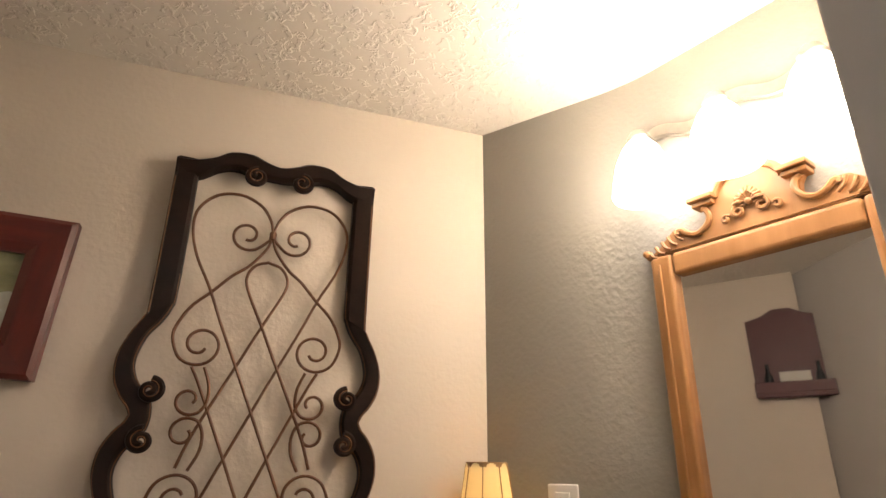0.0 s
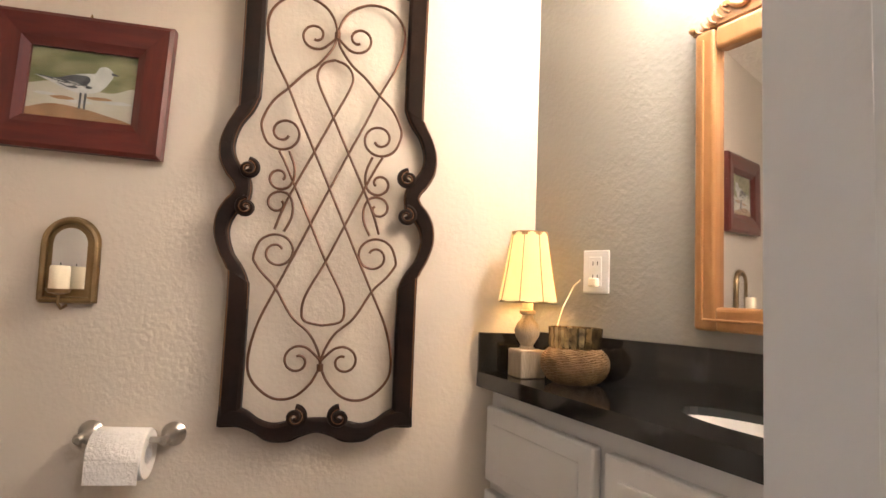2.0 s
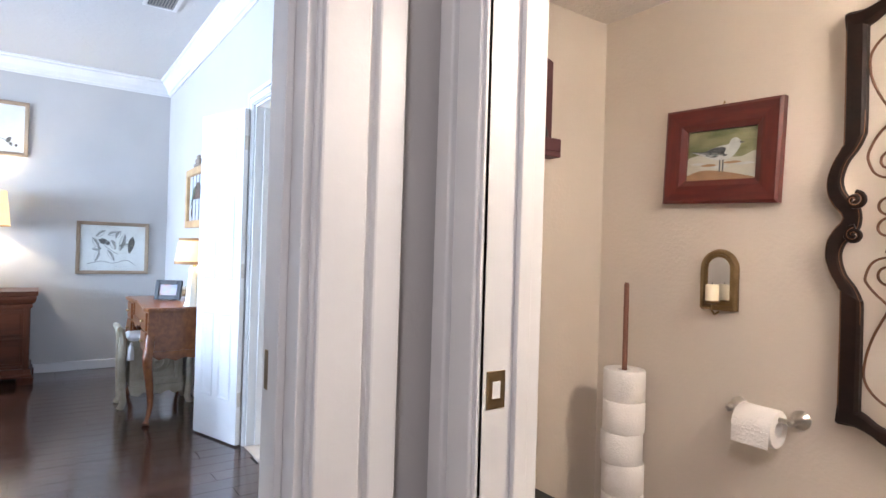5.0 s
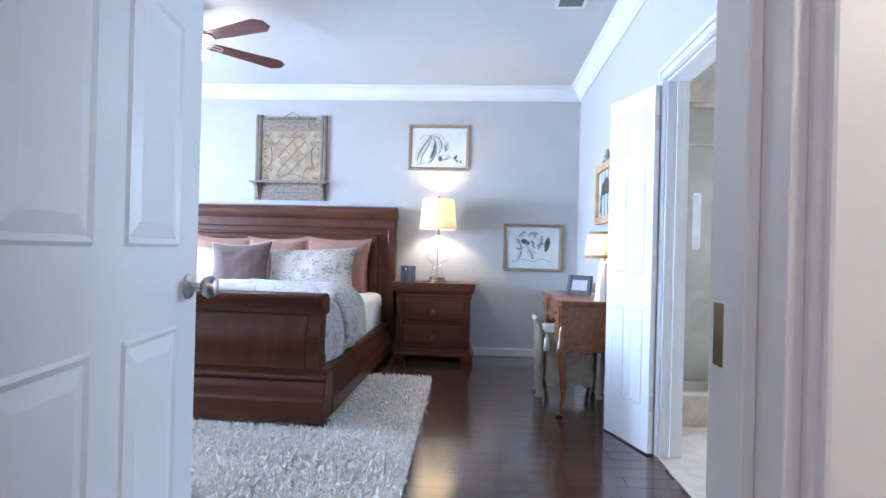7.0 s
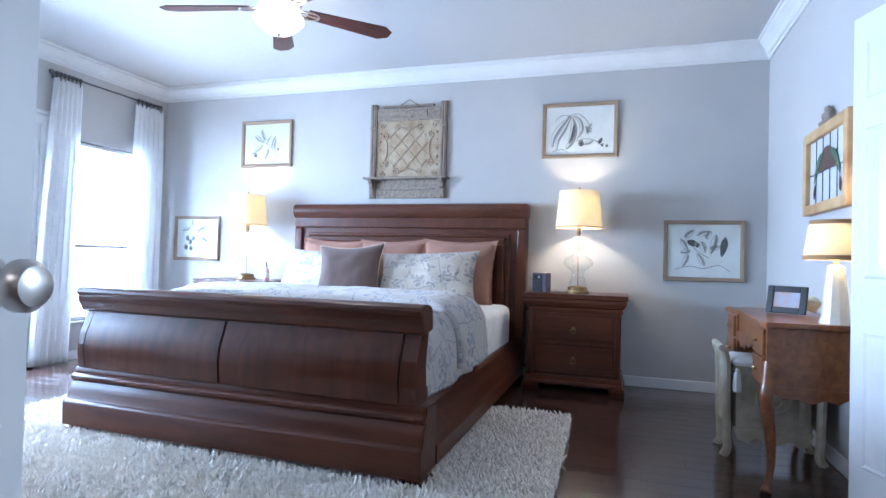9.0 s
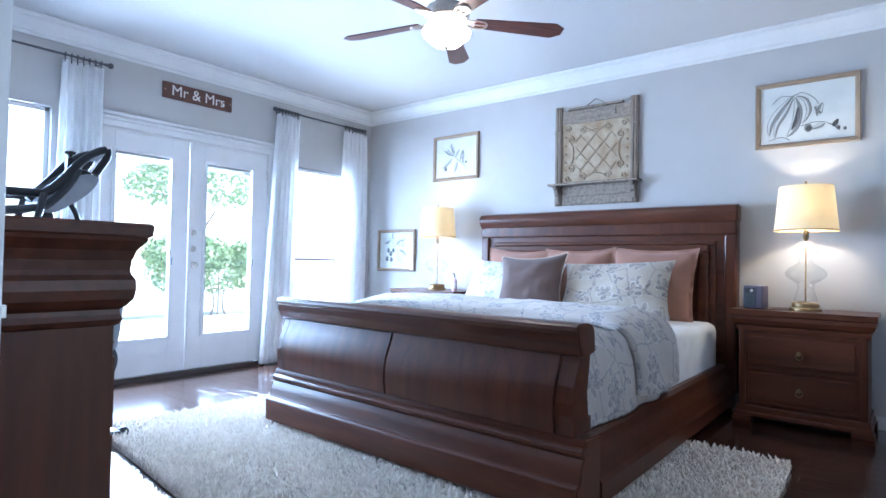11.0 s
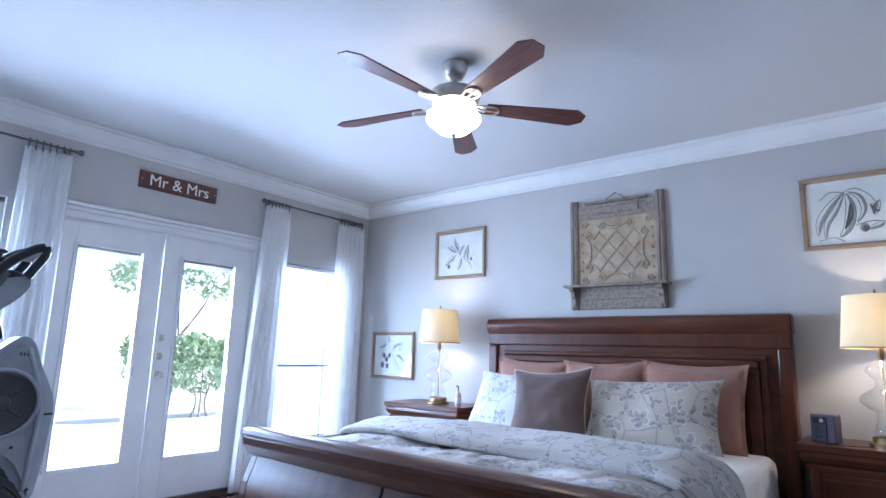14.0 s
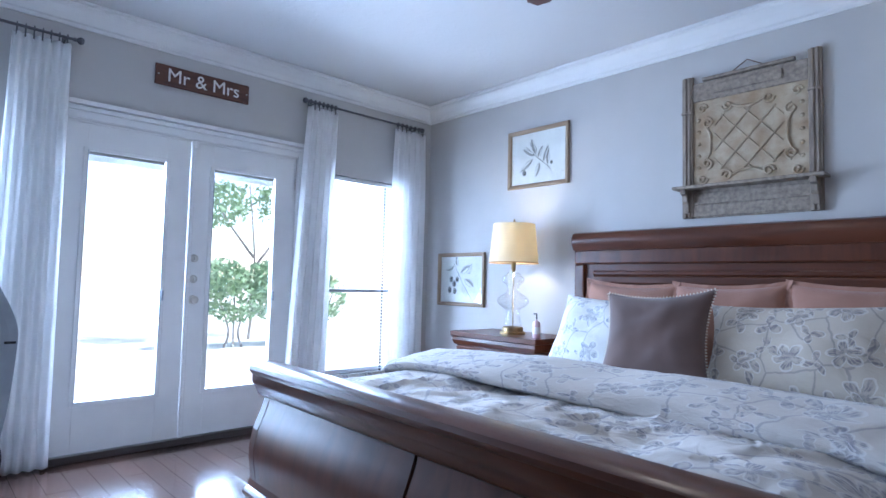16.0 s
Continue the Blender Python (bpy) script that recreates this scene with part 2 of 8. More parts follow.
MAHOG = mat("red_mahogany_frame", (0.12, 0.018, 0.012), 0.35, c2=(0.07, 0.012, 0.01), scale=8, stretch=(1, 6, 6), coat=0.3)
PINE = mat("honey_pine", (0.40, 0.20, 0.075), 0.42, c2=(0.32, 0.15, 0.052), scale=6, stretch=(6, 6, 1), coat=0.2)
MIRROR = mat("mirror_silver", (0.9, 0.9, 0.9), 0.02, metal=1.0, c2=(0.89, 0.89, 0.89), rvar=0.0)
GRANITE = mat("black_granite", (0.010, 0.010, 0.011), 0.07, c2=(0.018, 0.017, 0.016), scale=150, coat=0.5, rvar=0.02)
PORC = mat("white_porcelain", (0.82, 0.81, 0.79), 0.12, coat=0.5)
NICKEL = mat("brushed_nickel", (0.55, 0.52, 0.48), 0.28, metal=1.0, scale=60)
BRASS = mat("antique_brass", (0.34, 0.24, 0.12), 0.35, metal=1.0, c2=(0.22, 0.15, 0.08), scale=20)
PAPER = mat("white_tissue_paper", (0.84, 0.81, 0.78), 0.95, bump=0.3, bscale=150)
CARVE = mat("carved_pine_dark_glaze", (0.36, 0.18, 0.07), 0.45, c2=(0.24, 0.11, 0.04), scale=20)
WAX = mat("ivory_wax", (0.85, 0.76, 0.58), 0.5)
SEAG = mat("woven_seagrass", (0.30, 0.18, 0.085), 0.75, c2=(0.16, 0.09, 0.04), scale=40, bump=0.6, bscale=90)
MERC = mat("mercury_gilt_glass", (0.80, 0.60, 0.30), 0.2, metal=0.9, c2=(0.08, 0.05, 0.03), scale=35, rvar=0.1)
DRIFT = mat("weathered_grey_wood", (0.32, 0.26, 0.205), 0.75, c2=(0.18, 0.14, 0.11), scale=6, stretch=(6, 6, 1), bump=0.35, bscale=50)
DRIFTH = mat("weathered_grey_wood_flat_grain", (0.34, 0.28, 0.22), 0.75, c2=(0.19, 0.15, 0.12), scale=6, stretch=(6, 1, 6), bump=0.35, bscale=50)
TIN = mat("pressed_tin_cream", (0.45, 0.37, 0.26), 0.6, c2=(0.27, 0.18, 0.10), scale=9, bump=0.4, bscale=40)
MATBOARD = mat("off_white_art_paper", (0.74, 0.71, 0.66), 0.8)
INK = mat("grey_brown_ink", (0.10, 0.09, 0.08), 0.8)
INKL = mat("soft_grey_ink", (0.30, 0.28, 0.26), 0.8)
OAKF = mat("burlap_oak_frame", (0.33, 0.24, 0.165), 0.75, c2=(0.24, 0.17, 0.11), scale=8, stretch=(1, 5, 5), bump=0.3, bscale=160)
SHEET = mat("white_cotton", (0.80, 0.79, 0.78), 0.9, bump=0.15, bscale=200, sheen=0.2)
DUVET = cloth_print("floral_duvet_linen", (0.50, 0.46, 0.42), (0.185, 0.18, 0.215), (0.64, 0.63, 0.62), 4.2)
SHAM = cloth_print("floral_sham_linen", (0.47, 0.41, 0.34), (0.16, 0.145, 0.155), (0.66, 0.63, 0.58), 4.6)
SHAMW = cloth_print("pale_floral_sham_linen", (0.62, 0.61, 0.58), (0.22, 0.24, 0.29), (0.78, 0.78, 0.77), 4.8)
TERRA = mat("terracotta_linen", (0.36, 0.185, 0.13), 0.9, c2=(0.29, 0.145, 0.10), bump=0.35, bscale=250, sheen=0.2)
MOCHA = mat("mocha_velvet", (0.115, 0.068, 0.055), 0.85, c2=(0.085, 0.050, 0.042), scale=4, sheen=0.3)
STITCH = mat("cream_stitching", (0.7, 0.62, 0.5), 0.9)
CURT = sheer("white_sheer_linen", (0.95, 0.95, 0.95), 0.55)
RODM = mat("pewter_rod", (0.13, 0.13, 0.14), 0.4, metal=0.8)
SHADE = shade_mat("linen_lampshade_lit", (0.74, 0.66, 0.47), 0.03, (1.0, 0.80, 0.52))
SHADEB = mat("lampshade_trim", (0.38, 0.22, 0.10), 0.8)
LITSHADE = shade_mat("panelled_shade_lit", (0.72, 0.57, 0.29), 0.22, (1.0, 0.74, 0.32))
FROST = mat("lit_opal_glass", (0.9, 0.88, 0.82), 0.3, emit=(1.0, 0.90, 0.76), power=6.0)
GLOBE = mat("lit_globe_opal", (0.9, 0.88, 0.82), 0.3, emit=(1.0, 0.88, 0.68), power=9.0)
UPGLASS = mat("lit_fluted_glass", (0.9, 0.86, 0.78), 0.3, emit=(1.0, 0.80, 0.55), power=7.0)
CLEAR = glass("clear_blown_glass", (0.985, 0.99, 0.99), 0.0)
PANE = glass("window_pane_glass", (0.97, 0.99, 1.0), 0.0)
SHOWER = glass("shower_glass", (0.93, 0.96, 0.95), 0.02)
BLADE = mat("dark_walnut_blade", (0.13, 0.042, 0.030), 0.35, c2=(0.05, 0.018, 0.015), scale=5, stretch=(1, 8, 8), coat=0.2)
BLACKP = mat("black_plastic", (0.012, 0.013, 0.016), 0.3)
SILVERP = mat("silver_grey_plastic", (0.32, 0.35, 0.40), 0.32, scale=10)
DARKG = mat("charcoal_plastic", (0.05, 0.055, 0.065), 0.4)
CREAMP = mat("antiqued_cream_paint", (0.50, 0.46, 0.36), 0.55, c2=(0.36, 0.32, 0.23), scale=12, bump=0.2, bscale=40)
CERAM = mat("cream_ceramic", (0.62, 0.58, 0.49), 0.35)
TILE = mat("beige_travertine_tile", (0.50, 0.42, 0.35), 0.35, c2=(0.36, 0.29, 0.24), scale=5, dist=1.5)
TILED = mat("grey_brown_shower_tile", (0.50, 0.44, 0.38), 0.35, c2=(0.38, 0.33, 0.28), scale=4, dist=1.5)
SIGNW = mat("stained_sign_board", (0.13, 0.055, 0.035), 0.6, c2=(0.07, 0.03, 0.022), scale=6, stretch=(1, 6, 6), bump=0.2, bscale=40)
LETTER = mat("white_letter_paint", (0.78, 0.76, 0.72), 0.6)
GRASS = mat("lawn", (0.58, 0.58, 0.46), 0.9, c2=(0.66, 0.62, 0.50), scale=3)
CONC = mat("patio_concrete", (0.62, 0.60, 0.57), 0.8, c2=(0.52, 0.50, 0.47), scale=3, bump=0.2)
LEAF = mat("hedge_leaf", (0.24, 0.36, 0.18), 0.5, c2=(0.36, 0.46, 0.28), scale=8)
BARK = mat("bark", (0.32, 0.28, 0.24), 0.9, bump=0.5)
SOAP = mat("pink_lotion_bottle", (0.62, 0.42, 0.44), 0.25)
PURPLEW = mat("plum_painted_wood", (0.10, 0.035, 0.04), 0.45)
PHOTO = mat("beach_photo", (0.22, 0.36, 0.52), 0.35, c2=(0.42, 0.20, 0.12), scale=11)
LENSB = mat("hearth_black_baseboard", (0.03, 0.02, 0.018), 0.3)


# ---- mesh helpers ----
def part(name, bm, material, parent=None, label="", smooth=False, m=None, kind=""):
    """One mesh object from a bmesh, under its thing."""
    me = bpy.data.meshes.new(name)
    bmesh.ops.recalc_face_normals(bm, faces=bm.faces)
    bm.to_mesh(me)
    bm.free()
    me.materials.append(material)
    if smooth:
        for p in me.polygons:
            p.use_smooth = True
        me.set_sharp_from_angle(angle=radians(38))
    ob = new(name, me)
    if parent:
        ob.parent = parent
    if m is not None:
        ob.matrix_local = m
    if label or kind:
        tagged(ob, label, kind=kind)
    return ob


def thing(name, label, category, m=None, group=""):
    e = new(name)
    e.empty_display_size = 0.05
    if m is not None:
        e.matrix_world = m
    return tagged(e, label, category, group)


def box(a, b, bev=0.0, bm=None, m=None, seg=2):
    """A box from corner a to corner b, with rounded edges."""
    bm = bm or bmesh.new()
    r = bmesh.ops.create_cube(bm, size=1)
    vs = r["verts"]
    c = [(p + q) / 2 for p, q in zip(a, b)]
    s = [abs(q - p) for p, q in zip(a, b)]
    for v in vs:
        v.co = Vector([c[i] + v.co[i] * s[i] for i in range(3)])
    if bev:
        es = list({e for v in vs for e in v.link_edges})
        rr = bmesh.ops.bevel(bm, geom=es, offset=min(bev, min(s) * 0.49), segments=seg, affect="EDGES", profile=0.5)
        vs = list({v for f in rr["faces"] for v in f.verts} | {v for v in vs if v.is_valid})
    if m is not None:
        bmesh.ops.transform(bm, matrix=m, verts=vs)
    return bm


def boxes(items, bev=0.0):
    bm = bmesh.new()
    for a, b in items:
        box(a, b, bev, bm)
    return bm


def lathe(profile, n=32, bm=None, m=None, flute=None):
    """A turned solid: (radius, height) from bottom to top."""
    bm = bm or bmesh.new()
    rings, made = [], []
    for r, z in profile:
        ring = []
        for i in range(n):
            a = 2 * math.pi * i / n
            q = r * (flute(a) if flute else 1)
            ring.append(bm.verts.new((max(q, 1e-4) * math.cos(a), max(q, 1e-4) * math.sin(a), z)))
        rings.append(ring)
        made += ring
    for p, q in zip(rings, rings[1:]):
        for i in range(n):
            bm.faces.new((p[i], p[(i + 1) % n], q[(i + 1) % n], q[i]))
    bm.faces.new(rings[0][::-1])
    bm.faces.new(rings[-1])
    if m is not None:
        bmesh.ops.transform(bm, matrix=m, verts=made)
    return bm


def shell(profile, t, n=32, flute=None):
    """A thin turned wall, open at both ends."""
    bm = bmesh.new()
    full = [(r, z) for r, z in profile] + [(r - t, z) for r, z in profile[::-1]]
    rings = []
    for r, z in full:
        rings.append([bm.verts.new((r * (flute(2 * math.pi * i / n) if flute else 1) * math.cos(2 * math.pi * i / n), r * (flute(2 * math.pi * i / n) if flute else 1) * math.sin(2 * math.pi * i / n), z)) for i in range(n)])
    for k in range(len(rings)):
        p, q = rings[k], rings[(k + 1) % len(rings)]
        for i in range(n):
            bm.faces.new((p[i], p[(i + 1) % n], q[(i + 1) % n], q[i]))
    return bm


def tube(pts, r, n=7, bm=None, taper=None):
    """A rod along points."""
    bm = bm or bmesh.new()
    pts = [Vector(p) for p in pts]
    rings, up = [], None
    for i, p in enumerate(pts):
        d = (pts[min(i + 1, len(pts) - 1)] - pts[max(i - 1, 0)]).normalized()
        if up is None:
            up = Vector((0, 0, 1)) if abs(d.z) < 0.9 else Vector((1, 0, 0))
        x = up.cross(d)
        if x.length < 1e-4:
            x = Vector((1, 0, 0)).cross(d)
        x.normalize()
        up = d.cross(x)
        rad = r * (taper(i / max(1, len(pts) - 1)) if taper else 1)
        rings.append([bm.verts.new(p + rad * (math.cos(2 * math.pi * k / n) * x + math.sin(2 * math.pi * k / n) * up)) for k in range(n)])
    for p, q in zip(rings, rings[1:]):
        for i in range(n):
            bm.faces.new((p[i], p[(i + 1) % n], q[(i + 1) % n], q[i]))
    bm.faces.new(rings[0][::-1])
    bm.faces.new(rings[-1])
    return bm


def spline(pts, k=5):
    """Points along a smooth curve through pts."""
    pts = [Vector(p) for p in pts]
    out = []
    for i in range(len(pts) - 1):
        p0, p1, p2, p3 = pts[max(i - 1, 0)], pts[i], pts[i + 1], pts[min(i + 2, len(pts) - 1)]
        for j in range(k):
            t = j / k
            out.append(0.5 * (2 * p1 + (p2 - p0) * t + (2 * p0 - 5 * p1 + 4 * p2 - p3) * t * t + (3 * p1 - p0 - 3 * p2 + p3) * t ** 3))
    return out + [pts[-1]]


def extrude(poly, a, b, axis="y", bev=0.0, bm=None):
    """A solid of the outline poly, from a to b along the axis. In poly: (x, z) for y, (y, z) for x, (x, y) for z."""
    bm = bm or bmesh.new()

    def at(p, t):
        return (p[0], t, p[1]) if axis == "y" else (t, p[0], p[1]) if axis == "x" else (p[0], p[1], t)

    lo = [bm.verts.new(at(p, a)) for p in poly]
    hi = [bm.verts.new(at(p, b)) for p in poly]
    n = len(poly)
    f0, f1 = bm.faces.new(lo), bm.faces.new(hi[::-1])
    for i in range(n):
        bm.faces.new((lo[i], lo[(i + 1) % n], hi[(i + 1) % n], hi[i]))
    bmesh.ops.recalc_face_normals(bm, faces=bm.faces)
    if bev:
        bmesh.ops.bevel(bm, geom=list(f0.edges) + list(f1.edges), offset=bev, segments=2, affect="EDGES")
    return bm


def struct(name, bm, material, label="", smooth=False, parent=None):
    ob = part(name, bm, material, parent, smooth=smooth)
    return tagged(ob, label, kind="structure")


def lay_uv(bm, at):
    """Cloth coordinates in metres; at maps each vertex to its place on the flat cloth."""
    uv = bm.loops.layers.uv.new("cloth")
    for f in bm.faces:
        for lp in f.loops:
            lp[uv].uv = at[lp.vert]
    return bm


def cushion(w, h, t, pinch=0.10, n=22, seed=0, flange=0.0):
    """A stuffed pillow lying in the xz plane, w wide, h high, t thick."""
    bm = bmesh.new()
    grid = {}
    for side in (1, -1):
        for i in range(n + 1):
            for j in range(n + 1):
                u, v = 2 * i / n - 1, 2 * j / n - 1
                edge = i in (0, n) or j in (0, n)
                if edge and side == -1:
                    grid[side, i, j] = grid[1, i, j]
                    continue
                body = (max(0, 1 - abs(u) ** 2.6) * max(0, 1 - abs(v) ** 2.6)) ** 0.55
                px = u * (1 - pinch * (1 - v * v) * 0.5) * w / 2
                pz = v * (1 - pinch * (1 - u * u) * 0.6) * h / 2
                wr = noise.noise(Vector((u * 2.1 + seed, v * 2.1, side * 3.0 + seed))) * 0.2 + noise.noise(Vector((u * 5 + seed, v * 4, side))) * 0.06
                grid[side, i, j] = bm.verts.new((px, side * (t / 2) * body * (1 + wr) if not edge else 0, pz))
    for side in (1, -1):
        for i in range(n):
            for j in range(n):
                q = [grid[side, i, j], grid[side, i + 1, j], grid[side, i + 1, j + 1], grid[side, i, j + 1]]
                bm.faces.new(q if side == -1 else q[::-1])
    return lay_uv(bm, {v: (v.co.x + seed * 1.37, v.co.z + seed * 0.71) for v in bm.verts})


# ---- large structure ----
H, T = 2.86, 0.14
FLOOR = -0.07
Y1, X1 = 6.18, 5.70
struct("wall_headboard", box((-T, -T, FLOOR), (0, Y1, H)), GREY, "pale grey painted wall behind the bed")


def wall_with_holes(name, x0, x1, y0, y1, h, holes, material, label, along="x", base=FLOOR):
    """A wall along x or y, thick from y0 to y1 (or x0 to x1), with openings (from, to, sill, head)."""
    bm = bmesh.new()
    lo, hi = (x0, x1) if along == "x" else (y0, y1)

    def add(a, b, z0, z1):
        if b - a > 1e-3 and z1 - z0 > 1e-3:
            box((a, y0, z0), (b, y1, z1), bm=bm) if along == "x" else box((x0, a, z0), (x1, b, z1), bm=bm)

    at = lo
    for a, b, s, t in sorted(holes):
        add(at, a, base, h)
        add(a, b, base, s if s > 0 else base)
        add(a, b, t, h)
        at = b
    add(at, hi, base, h)
    return struct(name, bm, material, label)


wall_with_holes("wall_french_door", 0, 4.90, -T, 0, H, [(0.40, 1.14, 0.30, 2.05), (1.48, 3.13, 0.0, 2.12), (3.45, 4.55, 0.30, 2.19)], GREY, "pale grey painted wall with french doors and windows")
wall_with_holes("wall_desk", -T, 5.0, Y1, Y1 + 0.12, H, [(2.97, 3.76, 0.0, 2.06)], GREY, "pale grey painted wall with the bathroom doorway")
struct("wall_corner", extrude([(5.0, 6.18), (5.70, 5.55), (5.70, 5.62), (5.84, 5.62), (5.84, 5.72), (5.14, 6.30), (5.0, 6.30)], FLOOR, H, "z"), GREY, "pale grey painted corner wall")
wall_with_holes("wall_entry", X1, 5.84, 4.2, 5.62, H, [(4.47, 5.40, 0.0, 2.06)], GREY, "pale grey painted wall with the entry doorway", along="y")
struct("wall_alcove", box((4.90, -T, FLOOR), (X1, 4.2, H)), GREY, "pale grey painted wall behind the dresser")
struct("ceiling", box((-T, -T, H), (5.84, Y1 + 0.12, H + 0.1)), CEIL, "white lightly textured bedroom ceiling")
struct("subfloor", box((-T, -T, -0.2), (9.0, 9.4, FLOOR - 0.012)), FLOORGAP, "dark ground under the floor boards")


def crown(name, p, q, inward):
    """Crown moulding under the ceiling, from p to q, its face turned inward."""
    prof = [(0, -0.145), (0.012, -0.145), (0.016, -0.125), (0.030, -0.118), (0.045, -0.085), (0.072, -0.050), (0.090, -0.035), (0.092, -0.020), (0.110, -0.014), (0.112, 0.0), (0, 0)]
    bm = bmesh.new()
    p, q, inw = Vector(p), Vector(q), Vector(inward)
    d = (q - p).normalized()
    ends = []
    for base, s in ((p, 1), (q, -1)):
        ends.append([bm.verts.new(base + inw * (a + 0.0005) + d * (a * s) + Vector((0, 0, b - 0.001))) for a, b in prof])
    n = len(prof)
    bm.faces.new(ends[0])
    bm.faces.new(ends[1][::-1])
    for i in range(n):
        bm.faces.new((ends[0][i], ends[0][(i + 1) % n], ends[1][(i + 1) % n], ends[1][i]))
    return struct(name, bm, WHITE, "white crown moulding")


crown("crown_moulding", (0, 0, H), (0, Y1, H), (1, 0, 0))
crown("crown_moulding", (0, 0, H), (4.90, 0, H), (0, 1, 0))
crown("crown_moulding", (0, Y1, H), (5.0, Y1, H), (0, -1, 0))
crown("crown_moulding", (X1, 4.2, H), (X1, 5.55, H), (-1, 0, 0))
crown("crown_moulding", (4.9, 0, H), (4.9, 4.2, H), (-1, 0, 0))


def skirting(name, a, b, material=WHITE):
    """A baseboard box with an eased top."""
    bm = box(a, b, 0.006)
    return struct(name, bm, material, "white painted baseboard")


skirting("baseboard", (0.0, 0.016, FLOOR), (0.016, Y1 - 0.016, FLOOR + 0.09))
skirting("baseboard", (0.0, 0.0, FLOOR), (1.40, 0.016, FLOOR + 0.09))
skirting("baseboard", (3.22, 0.0, FLOOR), (4.9, 0.016, FLOOR + 0.09))
skirting("baseboard", (0.0, Y1 - 0.016, FLOOR), (2.87, Y1, FLOOR + 0.09))
skirting("baseboard", (3.86, Y1 - 0.016, FLOOR), (4.99, Y1, FLOOR + 0.09))


def casing(name, a0, a1, top, face, sign, w=0.085, along="x", bottom=FLOOR):
    """Moulded door casing round an opening from a0 to a1 on the wall face at 'face', standing out towards sign."""
    bm = bmesh.new()
    steps = [(0.0, w, 0.014), (0.006, w * 0.55, 0.022), (w * 0.62, w * 0.95, 0.026)]
    for s0, s1, t in steps:
        for a, b, z0, z1 in ((a0 - s1, a0 - s0, bottom, top + s1), (a1 + s0, a1 + s1, bottom, top + s1), (a0 - s0, a1 + s0, top + s0, top + s1)):
            f0, f1 = sorted((face + sign * 0.0005, face + sign * t))
            if along == "x":
                box((a, f0, z0), (b, f1, z1), 0.004, bm)
            else:
                box((f0, a, z0), (f1, b, z1), 0.004, bm)
    return struct(name, bm, WHITE, "white moulded door casing")


casing("french_door_casing", 1.48, 3.13, 2.12, 0.0, 1, 0.095)
struct("french_door_head", box((1.36, 0.0, 2.215), (3.25, 0.045, 2.245), 0.006), WHITE, "white cap over the french doors")
casing("bathroom_door_casing", 2.97, 3.76, 2.06, Y1, -1)
casing("entry_door_casing", 4.47, 5.40, 2.06, X1, -1, along="y")
casing("entry_door_casing_hall", 4.47, 5.40, 2.06, 5.84, 1, 0.14, along="y")
struct("entry_door_jamb", boxes([((X1 - 0.002, 5.388, FLOOR), (5.842, 5.402, 2.06)), ((X1 - 0.002, 4.468, FLOOR), (5.842, 4.485, 2.06)), ((X1 - 0.002, 4.485, 2.045), (5.842, 5.388, 2.062)), ((5.76, 5.376, FLOOR), (5.80, 5.388, 2.045))], 0.002), WHITE, "white entry door jamb")
struct("bathroom_door_jamb", boxes([((2.97, Y1, FLOOR), (2.985, Y1 + 0.12, 2.06)), ((3.745, Y1, FLOOR), (3.76, Y1 + 0.12, 2.06)), ((2.985, Y1, 2.045), (3.745, Y1 + 0.12, 2.06)), ((2.985, Y1 + 0.05, FLOOR), (3.0, Y1 + 0.09, 2.045))], 0.002), WHITE, "white bathroom door jamb")


# ---- french doors and windows ----
def lockset(parent, x, z, knob):
    if knob:
        part("door_knob", lathe([(0.032, 0), (0.032, 0.006), (0.012, 0.01), (0.012, 0.03), (0.024, 0.036), (0.029, 0.048), (0.026, 0.062), (0.012, 0.068)], 24, m=pose(x, 0, z, -90)), NICKEL, parent, "brushed nickel knob", True)
    else:
        bm = lathe([(0.029, 0), (0.029, 0.008), (0.022, 0.014)], 24, m=pose(x, 0, z, -90))
        box((x - 0.005, 0.012, z - 0.014), (x + 0.005, 0.03, z + 0.014), 0.003, bm)
        part("deadbolt", bm, NICKEL, parent, "brushed nickel thumb turn", True)


